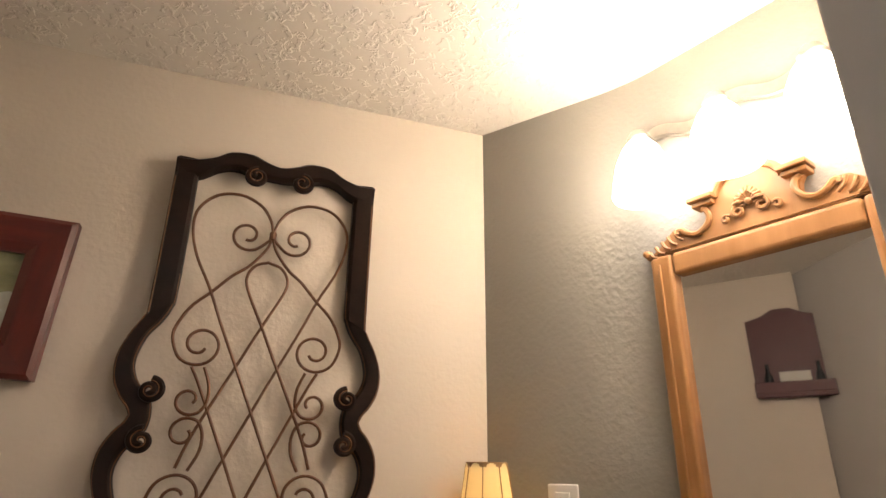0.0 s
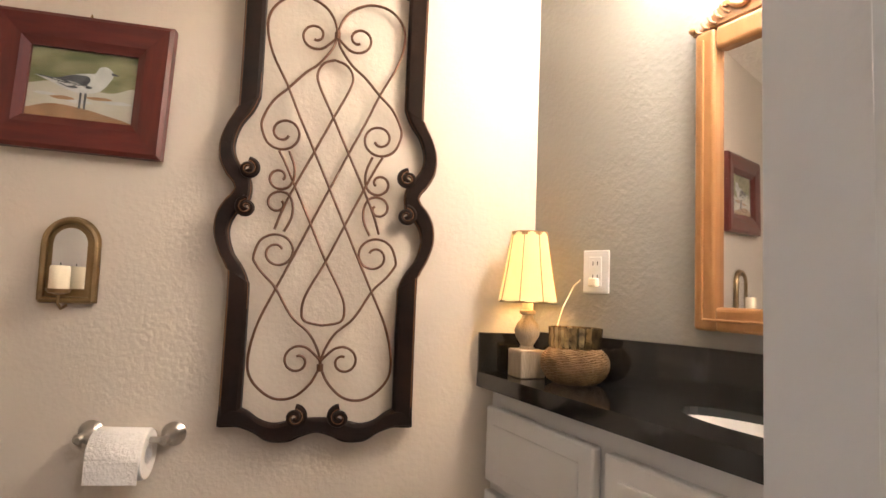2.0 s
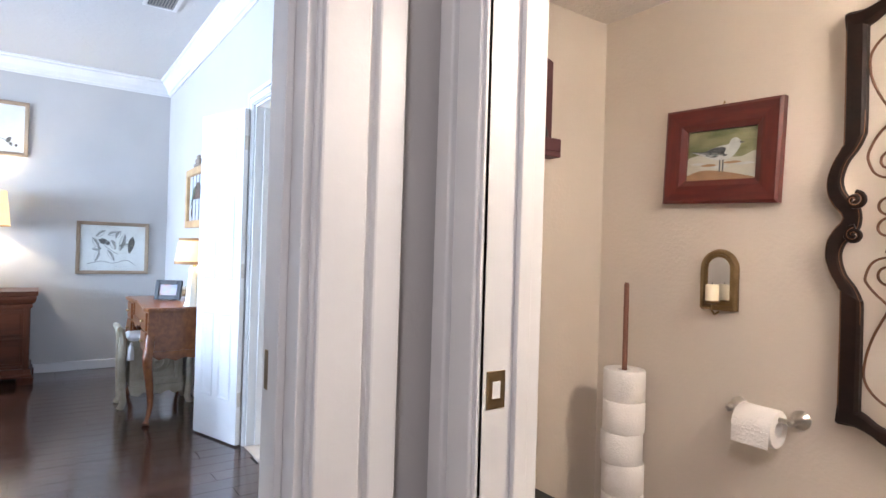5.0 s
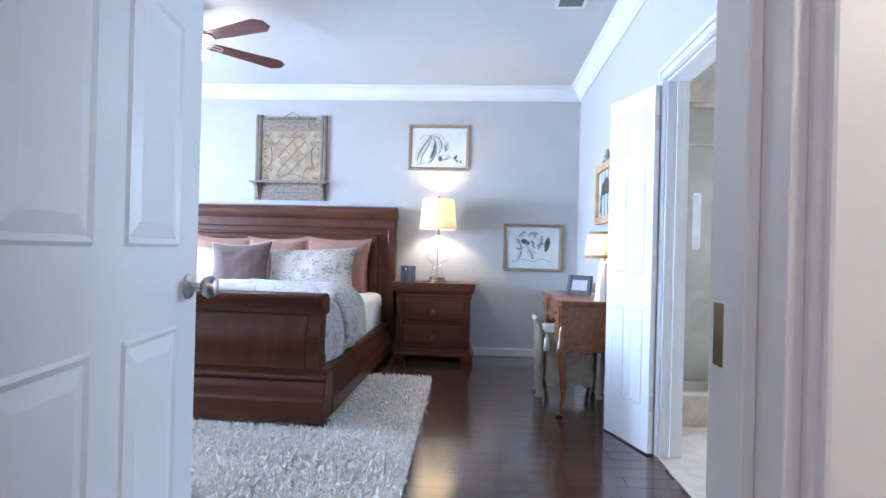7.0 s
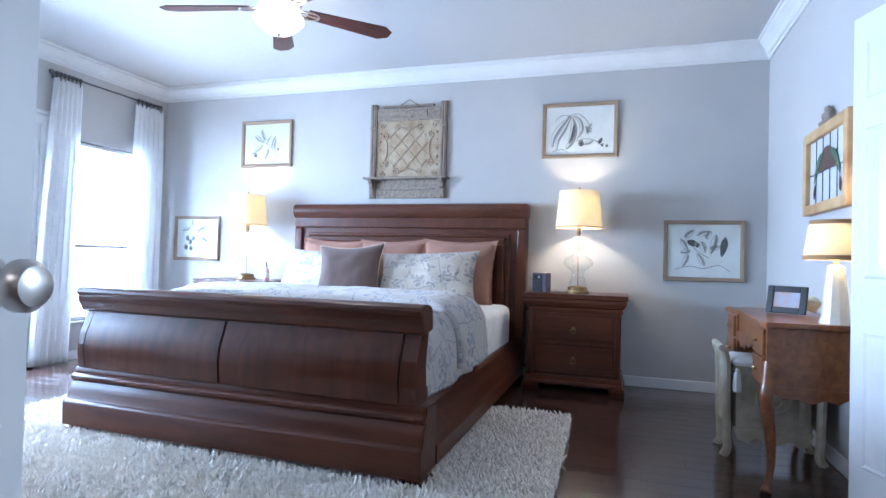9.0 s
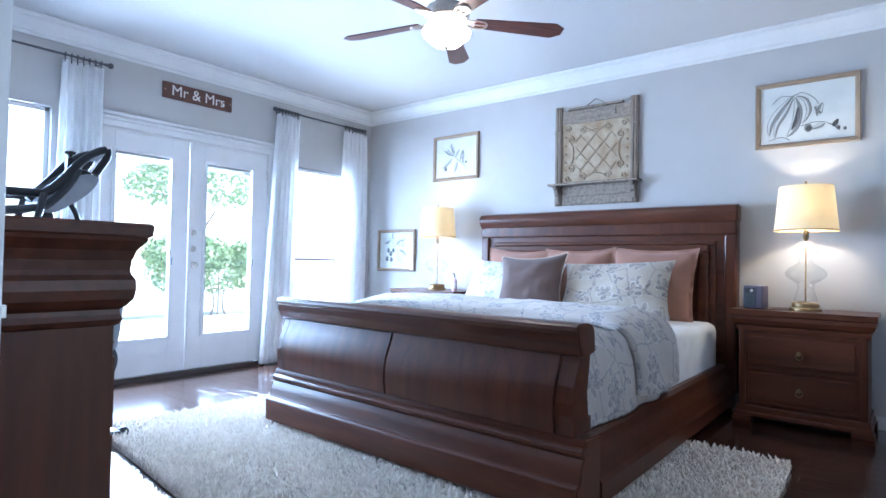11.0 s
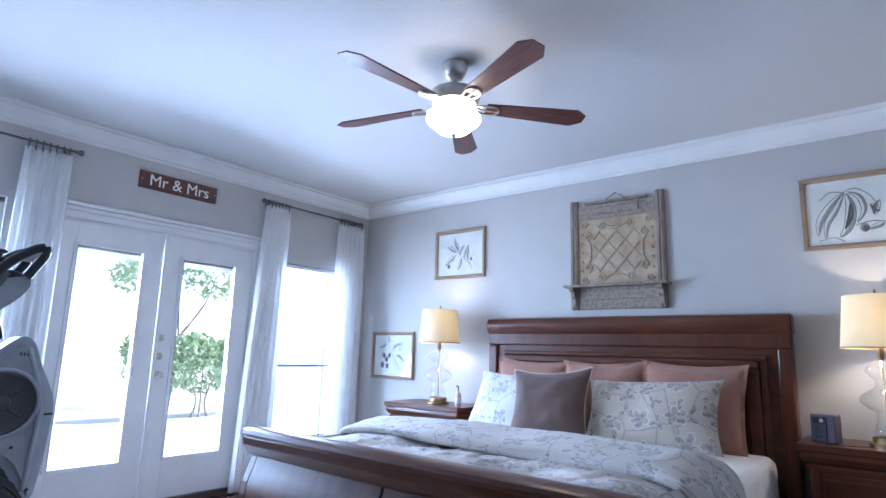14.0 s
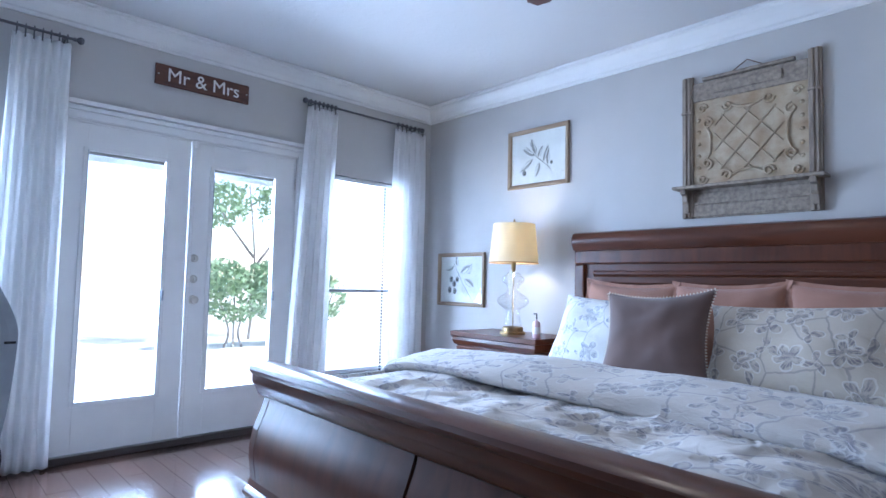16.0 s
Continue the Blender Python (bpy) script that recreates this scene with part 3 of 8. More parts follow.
def french_door(name, x0, x1, gx0, gx1):
    g0, g1 = 0.30, 1.93
    d = tagged(part(name, boxes([((x0, -0.045, -0.02), (gx0, 0, 2.105)), ((gx1, -0.045, -0.02), (x1, 0, 2.105)), ((gx0, -0.045, -0.02), (gx1, 0, g0)), ((gx0, -0.045, g1), (gx1, 0, 2.105))], 0.002), WHITE), "white painted french door with one tall glass pane, closed", "door", kind="structure")
    m = 0.022
    part("pane_moulding", boxes([((gx0 - m, 0, g0 - m), (gx0 + 0.006, 0.014, g1 + m)), ((gx1 - 0.006, 0, g0 - m), (gx1 + m, 0.014, g1 + m)), ((gx0, 0, g0 - m), (gx1, 0.014, g0 + 0.006)), ((gx0, 0, g1 - 0.006), (gx1, 0.014, g1 + m))], 0.004), WHITE, d)
    p = part("pane", box((gx0, -0.026, g0), (gx1, -0.022, g1)), PANE, d, "clear glass pane")
    p.visible_shadow = False
    bm = boxes([((gx0 + 0.008, -0.02, g1 - 0.025), (gx1 - 0.008, -0.006, g1 - 0.002))])
    for k in range(9):
        box((gx0 + 0.01, -0.019, g1 - 0.03 - k * 0.0045), (gx1 - 0.01, -0.007, g1 - 0.0275 - k * 0.0045), bm=bm)
    part("raised_blind", bm, INKL, d, "grey mini blind drawn up at the top of the pane")
    bm = boxes([((gx1 - 0.006, 0.004, g0), (gx1 - 0.002, 0.02, g1)), ((gx0 - 0.016, 0.014, 0.95), (gx0 - 0.004, 0.026, 1.02))])
    part("blind_track", bm, SILVERP, d)
    return d


fd = french_door("door_1", 1.495, 2.318, 1.66, 2.16)
lockset(fd, 2.27, 1.255, False)
lockset(fd, 2.27, 1.105, False)
lockset(fd, 2.27, 0.955, True)
fe = french_door("door_2", 2.326, 3.115, 2.49, 2.98)
part("astragal", boxes([((2.296, 0.0, -0.02), (2.326, 0.02, 2.105))], 0.004), WHITE, fd)
part("flush_bolt", boxes([((2.285, 0.02, 2.06), (2.315, 0.032, 2.115))], 0.003), WHITE, fd)
for z in (0.25, 1.07, 1.9):
    part("hinge", lathe([(0.006, z - 0.045), (0.006, z + 0.045)], 10, m=pose(1.487, 0.006, 0)), NICKEL, fd)
struct("door_threshold", box((1.48, -0.13, FLOOR), (3.13, 0.03, -0.026), 0.004), LENSB, "dark wooden threshold")
struct("french_door_frame", boxes([((1.48, -T, -0.026), (1.493, -0.002, 2.12)), ((3.117, -T, -0.026), (3.13, -0.002, 2.12)), ((1.493, -T, 2.107), (3.117, -0.002, 2.12))]), WHITE, "white french door frame")


def window(name, x0, x1, z0, z1, mid, label):
    w = struct(name, boxes([((x0, -0.1, z0), (x0 + 0.035, -0.05, z1)), ((x1 - 0.035, -0.1, z0), (x1, -0.05, z1)), ((x0, -0.1, z0), (x1, -0.05, z0 + 0.04)), ((x0, -0.1, z1 - 0.035), (x1, -0.05, z1))], 0.003), WHITE, label)
    part("meeting_rail", box((x0 + 0.035, -0.095, mid - 0.012), (x1 - 0.035, -0.055, mid + 0.014), 0.003), SILVERP, w, "grey meeting rail")
    for a, b in ((z0 + 0.04, mid - 0.012), (mid + 0.014, z1 - 0.035)):
        p = part("pane", box((x0 + 0.035, -0.08, a), (x1 - 0.035, -0.076, b)), PANE, w, "clear glass pane")
        p.visible_shadow = False
    part("window_sill", box((x0 - 0.03, -0.05, z0 - 0.025), (x1 + 0.03, 0.04, z0), 0.005), WHITE, w)
    return w


w1 = window("window_1", 0.40, 1.14, 0.30, 2.05, 1.03, "white framed tall sash window")
w2 = window("window_2", 3.45, 4.55, 0.30, 2.19, 1.2, "white framed wide window")


def blind(name, x0, x1, z0, z1, parent_label):
    """An open slatted blind with its ladder cords."""
    b = thing(name, parent_label, "window blind")
    part("head_rail", box((x0, -0.045, z1 - 0.035), (x1, -0.012, z1 - 0.002), 0.003), WHITE, b)
    n = int((z1 - z0) / 0.03)
    bm = bmesh.new()
    for k in range(n):
        z = z1 - 0.05 - k * 0.03
        box((x0 + 0.13, -0.010, z - 0.009), (x0 + 0.150, -0.002, z + 0.009), bm=bm)
    part("ladder_cord", bm, DARKG, b, "dark beaded blind cord", kind="stuff")
    return b


blind("window_blind", 0.41, 1.13, 0.32, 2.04, "raised white blind with beaded cord in the sash window")


def curtain(x0, x1, b0, b1, y, ztop, label, seed):
    """A pleated hanging sheer, from x0..x1 at the rod to b0..b1 at the floor."""
    c = thing("curtain", label, "curtain", group="white sheer curtains")
    bm = bmesh.new()
    nx, nz = 90, 30
    rows = []
    for j in range(nz + 1):
        v = j / nz
        z = ztop - (ztop - FLOOR - 0.015) * v
        row = []
        for i in range(nx + 1):
            u = i / nx
            x = (x0 + (x1 - x0) * u) * (1 - v) + (b0 + (b1 - b0) * u) * v
            amp = 0.009 + 0.010 * min(1, v * 5)
            k = 6
            yy = y + amp * math.sin(2 * math.pi * (k * u + 0.25 * math.sin(3 * u + v * 1.3 + seed))) + 0.012 * noise.noise(Vector((u * 5 + seed, v * 2, seed)))
            pinch = 0.008 * math.sin(2 * math.pi * k * u) * (1 - v) if v < 0.06 else 0
            row.append(bm.verts.new((x, yy + pinch, z)))
        rows.append(row)
    for p, q in zip(rows, rows[1:]):
        for i in range(nx):
            bm.faces.new((p[i], p[i + 1], q[i + 1], q[i]))
    ob = part("cloth", bm, CURT, c, smooth=True)
    for p in ob.data.polygons:
        p.use_smooth = True
    sol = ob.modifiers.new("thickness", "SOLIDIFY")
    sol.thickness = 0.0015
    n = 7
    for i in range(n):
        bm = bmesh.new()
        x = x0 + (x1 - x0) * (i + 0.5) / n
        lathe([(0.0215, -0.002), (0.0215, 0.002), (0.0185, 0.002), (0.0185, -0.002)], 14, bm, pose(x, y, 2.6, 0, 90, 0))
        box((x - 0.004, y - 0.004, ztop - 0.02), (x + 0.004, y + 0.004, 2.585), 0.001, bm)
        part("curtain_ring", bm, RODM, c)
    return c


def rod(x0, x1, y, z):
    r = thing("curtain_rod", "thin pewter curtain rod with turned ball ends over the window", "curtain rod")
    part("pole", lathe([(0.009, x0), (0.009, x1)], 12, m=pose(0, y, z, 0, 90, 0)), RODM, r, smooth=True)
    for x, s in ((x0, -1), (x1, 1)):
        part("finial", lathe([(0.012, 0), (0.014, 0.01), (0.009, 0.016), (0.02, 0.03), (0.024, 0.042), (0.018, 0.056), (0.004, 0.062)], 16, m=pose(x, y, z, 0, 90 * s, 0)), RODM, r, smooth=True)
        xb = x - s * 0.04
        part("bracket", boxes([((xb - 0.008, 0.0, z - 0.03), (xb + 0.008, 0.01, z + 0.03)), ((xb - 0.005, 0.01, z - 0.016), (xb + 0.005, y, z - 0.009))], 0.002), RODM, r)
    return r


rod(0.24, 1.43, 0.095, 2.60)
rod(3.11, 4.75, 0.095, 2.60)
curtain(1.16, 1.44, 1.22, 1.58, 0.095, 2.56, "white sheer curtain panel hanging beside the french doors", 1)
curtain(0.16, 0.52, 0.14, 0.56, 0.095, 2.56, "white sheer curtain panel in the corner beside the small window", 2)
curtain(3.12, 3.42, 3.10, 3.48, 0.095, 2.56, "white sheer curtain panel behind the exercise machine", 3)
curtain(4.45, 4.72, 4.42, 4.78, 0.095, 2.56, "white sheer curtain panel at the far end of the wide window", 4)


def stand(e, top):
    """Stands a thing drawn from zero on the floor, keeping its height at 'top'."""
    e.scale.z = (top - FLOOR) / top
    e.location.z = FLOOR
    return e


# ---- bed ----
def sleigh_bed():
    b = thing("sleigh_bed", "large cherry sleigh bed with curved panelled footboard on shag rug", "bed")
    ya, yb = 1.83, 4.22
    # headboard
    prof = [(0.03, 0.05), (0.12, 0.05), (0.12, 1.28), (0.125, 1.36), (0.15, 1.42), (0.165, 1.46), (0.155, 1.50), (0.12, 1.515), (0.06, 1.50), (0.04, 1.44), (0.03, 1.3)]
    hb = part("headboard", extrude(prof, ya + 0.0, yb, "y", 0.006), WOOD, b, "cherry headboard with rolled top")
    part("headboard_cap", extrude([(0.12, 1.375), (0.155, 1.385), (0.18, 1.43), (0.185, 1.475), (0.165, 1.51), (0.12, 1.522), (0.05, 1.515), (0.035, 1.46), (0.035, 1.38)], ya - 0.012, yb + 0.012, "y", 0.01), WOOD, hb, smooth=True)
    for k, (i0, i1, x) in enumerate(((0.0, 0.085, 0.150), (0.15, 0.20, 0.144), (0.20, 0.28, 0.165))):
        zt = 1.345 - i1 * 0.72
        items = [((0.115, ya + i0, 0.3), (x, ya + i1, zt)), ((0.115, yb - i1, 0.3), (x, yb - i0, zt)), ((0.115, ya + i0, zt), (x, yb - i0, 1.345 - i0 * 0.72 + 0.045 * (k == 0)))]
        part("frame_moulding", boxes(items, 0.012), WOODV if k == 0 else WOOD, hb)
    part("headboard_panel", box((0.115, ya + 0.28, 0.4), (0.128, yb - 0.28, 1.15), 0.004), WOOD, hb)
    # footboard, standing a little askew
    skew = pose(2.7, 3.08, 0, 0, 0, -1.7) @ pose(-2.7, -3.08, 0)
    fa, fb = 2.025, 4.165
    outer = [(2.60, 0.325), (2.735, 0.325), (2.738, 0.36), (2.748, 0.42), (2.748, 0.47), (2.735, 0.53), (2.712, 0.58), (2.695, 0.62), (2.690, 0.645), (2.70, 0.672), (2.725, 0.695), (2.745, 0.712), (2.752, 0.732), (2.742, 0.752), (2.715, 0.762), (2.67, 0.760), (2.625, 0.745), (2.61, 0.70), (2.605, 0.64), (2.63, 0.5), (2.62, 0.42)]
    ft = part("footboard", extrude(outer, fa, fb, "y", 0.004), WOOD, b, "cherry footboard bowed like a sleigh", True, m=skew)
    top = [(2.700, 0.640), (2.722, 0.648), (2.730, 0.660), (2.736, 0.676), (2.748, 0.690), (2.753, 0.700), (2.754, 0.728), (2.762, 0.736), (2.768, 0.748), (2.764, 0.762), (2.75, 0.771), (2.72, 0.775), (2.66, 0.772), (2.62, 0.760), (2.605, 0.73), (2.60, 0.655)]
    part("footboard_cap", extrude(top, fa - 0.02, fb + 0.02, "y", 0.005), WOOD, ft, smooth=True)
    def bow(d, z0, z1):
        pts = [(2.746, 0.343), (2.758, 0.42), (2.758, 0.47), (2.745, 0.53), (2.722, 0.58), (2.705, 0.62), (2.697, 0.648)]
        sel = [p for p in pts if z0 <= p[1] <= z1]
        return [(p[0] - 0.02, p[1]) for p in sel[::-1]] + [(p[0] + d, p[1]) for p in sel]
    mid = (fa + fb) / 2 - 0.05
    part("stile", extrude(bow(0.004, 0.34, 0.65), fa, fa + 0.05, "y", 0.002), WOODV, ft)
    part("stile", extrude(bow(0.004, 0.34, 0.65), fb - 0.085, fb, "y", 0.002), WOODV, ft)
    part("panel_seam", extrude(bow(-0.002, 0.34, 0.65), mid - 0.010, mid + 0.010, "y"), WOODV, ft)
    part("panel", extrude(bow(0.005, 0.34, 0.65), fa + 0.053, mid - 0.010, "y", 0.003), WOODV, ft, smooth=True)
    part("panel", extrude(bow(0.011, 0.34, 0.65), mid + 0.006, fb - 0.088, "y", 0.004), WOODV, ft, smooth=True)
    base = [(2.60, 0.05), (2.812, 0.05), (2.815, 0.165), (2.808, 0.176), (2.792, 0.182), (2.784, 0.196), (2.778, 0.225), (2.764, 0.252), (2.752, 0.268), (2.758, 0.276), (2.766, 0.284), (2.767, 0.297), (2.758, 0.307), (2.744, 0.312), (2.744, 0.325), (2.736, 0.340), (2.60, 0.340)]
    part("base_moulding", extrude(base, 1.985, 4.215, "y", 0.006), WOOD, b, "stepped cherry base moulding", True, m=skew)
    for y, s in ((4.212, 1), (1.96, -1)):
        prof = [(0, 0.05), (s * 0.0, 0.13), (-s * 0.014, 0.155), (-s * 0.03, 0.215), (-s * 0.052, 0.26), (-s * 0.06, 0.30), (-s * 0.085, 0.315), (-s * 0.13, 0.315), (-s * 0.13, 0.05)]
        part("side_rail", extrude([(y + p, z) for p, z in prof], 0.12, 2.60, "x"), WOOD, b, "moulded cherry side rail")
    for x, y in ((2.745, 4.14), (2.68, 2.05), (0.13, 4.13), (0.13, 1.99)):
        part("foot", boxes([((x - 0.085, y - 0.08, 0.0), (x + 0.085, y + 0.08, 0.035)), ((x - 0.065, y - 0.06, 0.03), (x + 0.065, y + 0.06, 0.06))], 0.012), WOOD, b)
    part("corner_post", box((2.60, 4.11, 0.33), (2.735, 4.16, 0.40), 0.01), WOOD, b)
    hb.location.z, hb.scale.z = 0.07 * 0.76 / 0.83, 0.76 / 0.83
    return stand(b, 0.76)


sleigh_bed()
mt = tagged(part("mattress", box((0.17, 1.99, 0.22), (2.58, 4.10, 0.60), 0.07, seg=4), SHEET, smooth=True), "thick white mattress in a white quilted cover", "mattress")


def draped(name, x0, x1, y0, y1, ztop, drop0, drop1, material, label, seed, cat, puff=0.02, thick=0.03):
    """A bed cover that lies on the mattress and hangs over its sides."""
    bm = bmesh.new()
    nx, ny = 100, 170
    rows, flat = [], {}
    wid = y1 - y0
    total = wid + drop0 + drop1
    for i in range(nx + 1):
        u = i / nx
        x = x0 + (x1 - x0) * u
        row = []
        for j in range(ny + 1):
            s = j / ny * total - drop0
            r = 0.06
            if s < 0:
                y, z = y0 - r * (1 - math.exp(s * 9)), ztop + s
            elif s > wid:
                y, z = y1 + r * (1 - math.exp(-(s - wid) * 9)), ztop - (s - wid)
            else:
                y, z = y0 + s, ztop
            e = min(1, max(0, min(s, wid - s) / 0.1))
            hang = 1 - min(1, max(0, min(s + 0.05, wid - s + 0.05) / 0.05)) if (s < 0 or s > wid) else 0
            out = 0.014 * math.sin(x * 14 + seed + 1.5 * math.sin(x * 4)) * min(1, max(0, max(-s, s - wid)) * 5)
            y += out * (1 if s > wid else -1)
            wr = noise.noise(Vector((x * 2.3 + seed, s * 2.1, 0.3))) * puff + noise.noise(Vector((x * 7, s * 6 + seed, 1.3))) * puff * 0.4 + (1 - abs(noise.noise(Vector((x * 5 + s * 2, s * 9, 4.0 + seed))))) ** 6 * puff * 0.3
            z += wr * e - 0.025 * (1 - e) * (1 if 0 <= s <= wid else 0)
            edge = min(u, 1 - u) * (x1 - x0)
            z -= 0.02 * max(0, 1 - edge / 0.04) * e
            v = bm.verts.new((x + 0.01 * noise.noise(Vector((s * 3, x, seed))), y, max(z, 0.27)))
            flat[v] = (s, x)
            row.append(v)
        rows.append(row)
    for p, q in zip(rows, rows[1:]):
        for j in range(ny):
            bm.faces.new((p[j], p[j + 1], q[j + 1], q[j]))
    ob = part(name, lay_uv(bm, flat), material, smooth=True)
    for p in ob.data.polygons:
        p.use_smooth = True
    sol = ob.modifiers.new("thickness", "SOLIDIFY")
    sol.thickness, sol.offset = thick, 1
    return tagged(ob, label, cat)


draped("duvet", 1.48, 2.60, 2.02, 4.04, 0.645, 0.40, 0.40, DUVET, "rumpled grey floral duvet spread over the bed", 1.7, "duvet", 0.042, 0.04)
bm = bmesh.new()
rows, flat, run = [], {}, 0.0
spine = spline([(0, 1.93, 0.36), (0, 1.935, 0.52), (0, 1.98, 0.675), (0, 2.12, 0.725), (0, 2.6, 0.735), (0, 3.05, 0.73), (0, 3.5, 0.735), (0, 3.95, 0.725), (0, 4.09, 0.675), (0, 4.145, 0.52), (0, 4.155, 0.36)], 14)
NK = 40
for i, p in enumerate(spine):
    v = i / (len(spine) - 1)
    d = (spine[min(i + 1, len(spine) - 1)] - spine[max(i - 1, 0)]).normalized()
    run += (p - spine[max(i - 1, 0)]).length
    up = Vector((0, -d.z, d.y))
    ring = []
    for k in range(NK):
        a = 2 * math.pi * k / NK
        ca, sa = math.cos(a), math.sin(a)
        crease = (1 - abs(noise.noise(Vector((v * 22, ca * 2.2, sa * 1.5 + 3))))) ** 5
        rx = 0.31 * (1 + 0.16 * noise.noise(Vector((v * 6, ca, sa + 2))))
        rz = 0.058 * (1 + 0.30 * noise.noise(Vector((v * 9 + 5, ca, sa))) + 0.14 * crease)
        q = bm.verts.new(Vector((1.70 + 0.025 * math.sin(v * 9), p.y, p.z - 0.012)) + Vector((1, 0, 0)) * rx * ca + up * rz * (abs(sa) ** 0.8) * (1 if sa > 0 else -1))
        flat[q] = (run, 0.62 * abs(k / NK - 0.5) * 2 + 3.0)
        ring.append(q)
    rows.append(ring)
for p, q in zip(rows, rows[1:]):
    for k in range(NK):
        bm.faces.new((p[k], p[(k + 1) % NK], q[(k + 1) % NK], q[k]))
bm.faces.new(rows[0])
bm.faces.new(rows[-1][::-1])
tagged(part("duvet_fold", lay_uv(bm, flat), DUVET, smooth=True), "thick folded back band of the floral duvet", "duvet")


def pillow(name, w, h, t, m, material, label, seed, group="", stitched=False, flanged=False, pp=0.17):
    p = thing(name, label, "pillow", m, group)
    part("cover", cushion(w, h, t, seed=seed, pinch=pp, n=32), material, p, smooth=True)
    if flanged:
        bm = bmesh.new()
        n = 60
        loop = []
        for k in range(4 * n):
            s, f = divmod(k, n)
            f = f / n * 2 - 1
            u, v = ((f, 1), (1, -f), (-f, -1), (-1, f))[s]
            loop.append((u * (1 - pp * (1 - v * v) * 0.5), v * (1 - pp * (1 - u * u) * 0.6)))
        inn = [bm.verts.new((u * w / 2 * 0.97, -0.006, v * h / 2 * 0.97)) for u, v in loop]
        out = [bm.verts.new((u * (w / 2 + 0.022), -0.006 + 0.016 * noise.noise(Vector((k * 0.17, seed, 0))), v * (h / 2 + 0.022))) for k, (u, v) in enumerate(loop)]
        ba = [bm.verts.new(q.co + Vector((0, 0.008, 0))) for q in inn]
        bo = [bm.verts.new(q.co + Vector((0, 0.008, 0))) for q in out]
        m4 = len(loop)
        for k in range(m4):
            j = (k + 1) % m4
            bm.faces.new((inn[k], inn[j], out[j], out[k]))
            bm.faces.new((ba[j], ba[k], bo[k], bo[j]))
            bm.faces.new((out[k], out[j], bo[j], bo[k]))
            bm.faces.new((inn[j], inn[k], ba[k], ba[j]))
        part("flange", bm, material, p)
    if stitched:
        bm = bmesh.new()
        for side in range(4):
            for k in range(34):
                f = (k + 0.5) / 34 * 2 - 1
                u, v = ((f, 1), (1, f), (f, -1), (-1, f))[side]
                x, z = u * (1 - pp * (1 - v * v) * 0.5) * w / 2, v * (1 - pp * (1 - u * u) * 0.6) * h / 2
                lathe([(0.0035, -0.008), (0.0035, 0.008)], 5, bm, pose(x, 0, z, 0, 0 if side % 2 == 0 else 90, 0))
        part("blanket_stitch", bm, STITCH, p, "cream blanket stitch round the edge")
    return p


def bedpose(x, y, z, lean, turn=0, tilt=0):
    """Stands a pillow up facing down the bed, leaning back by lean degrees."""
    return pose(x, y, z, 0, 0, 90 + turn) @ pose(0, 0, 0, -lean, 0, 0) @ pose(0, 0, 0, 0, tilt, 0)


for k, y in enumerate((2.33, 2.97, 3.62)):
    pillow("euro_pillow", 0.64 + 0.03 * (k == 2), 0.58, 0.2, bedpose(0.30, y, 0.865 + 0.005 * k, 12, 0, (2, -1, 1)[k]), TERRA, "square terracotta linen pillow leaning on the headboard", 3 + k * 5, "terracotta pillows", flanged=True)
pillow("sleeping_pillow", 0.80, 0.46, 0.17, bedpose(0.45, 3.42, 0.815, 22), SHEET, "white cotton pillow tucked behind a floral sham", 11)
pillow("sleeping_pillow", 0.80, 0.46, 0.17, bedpose(0.45, 2.5, 0.815, 22), SHEET, "white cotton pillow tucked behind a floral sham", 12)
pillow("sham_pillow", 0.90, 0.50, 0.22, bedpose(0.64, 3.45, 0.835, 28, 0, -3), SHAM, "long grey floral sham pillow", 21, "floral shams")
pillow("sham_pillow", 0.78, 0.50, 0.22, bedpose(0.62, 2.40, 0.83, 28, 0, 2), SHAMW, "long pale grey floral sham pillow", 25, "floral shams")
pillow("throw_pillow", 0.60, 0.57, 0.16, bedpose(0.82, 2.80, 0.85, 26, 6, -4), MOCHA, "mocha velvet throw pillow edged with cream stitching", 31, stitched=True, pp=0.27)


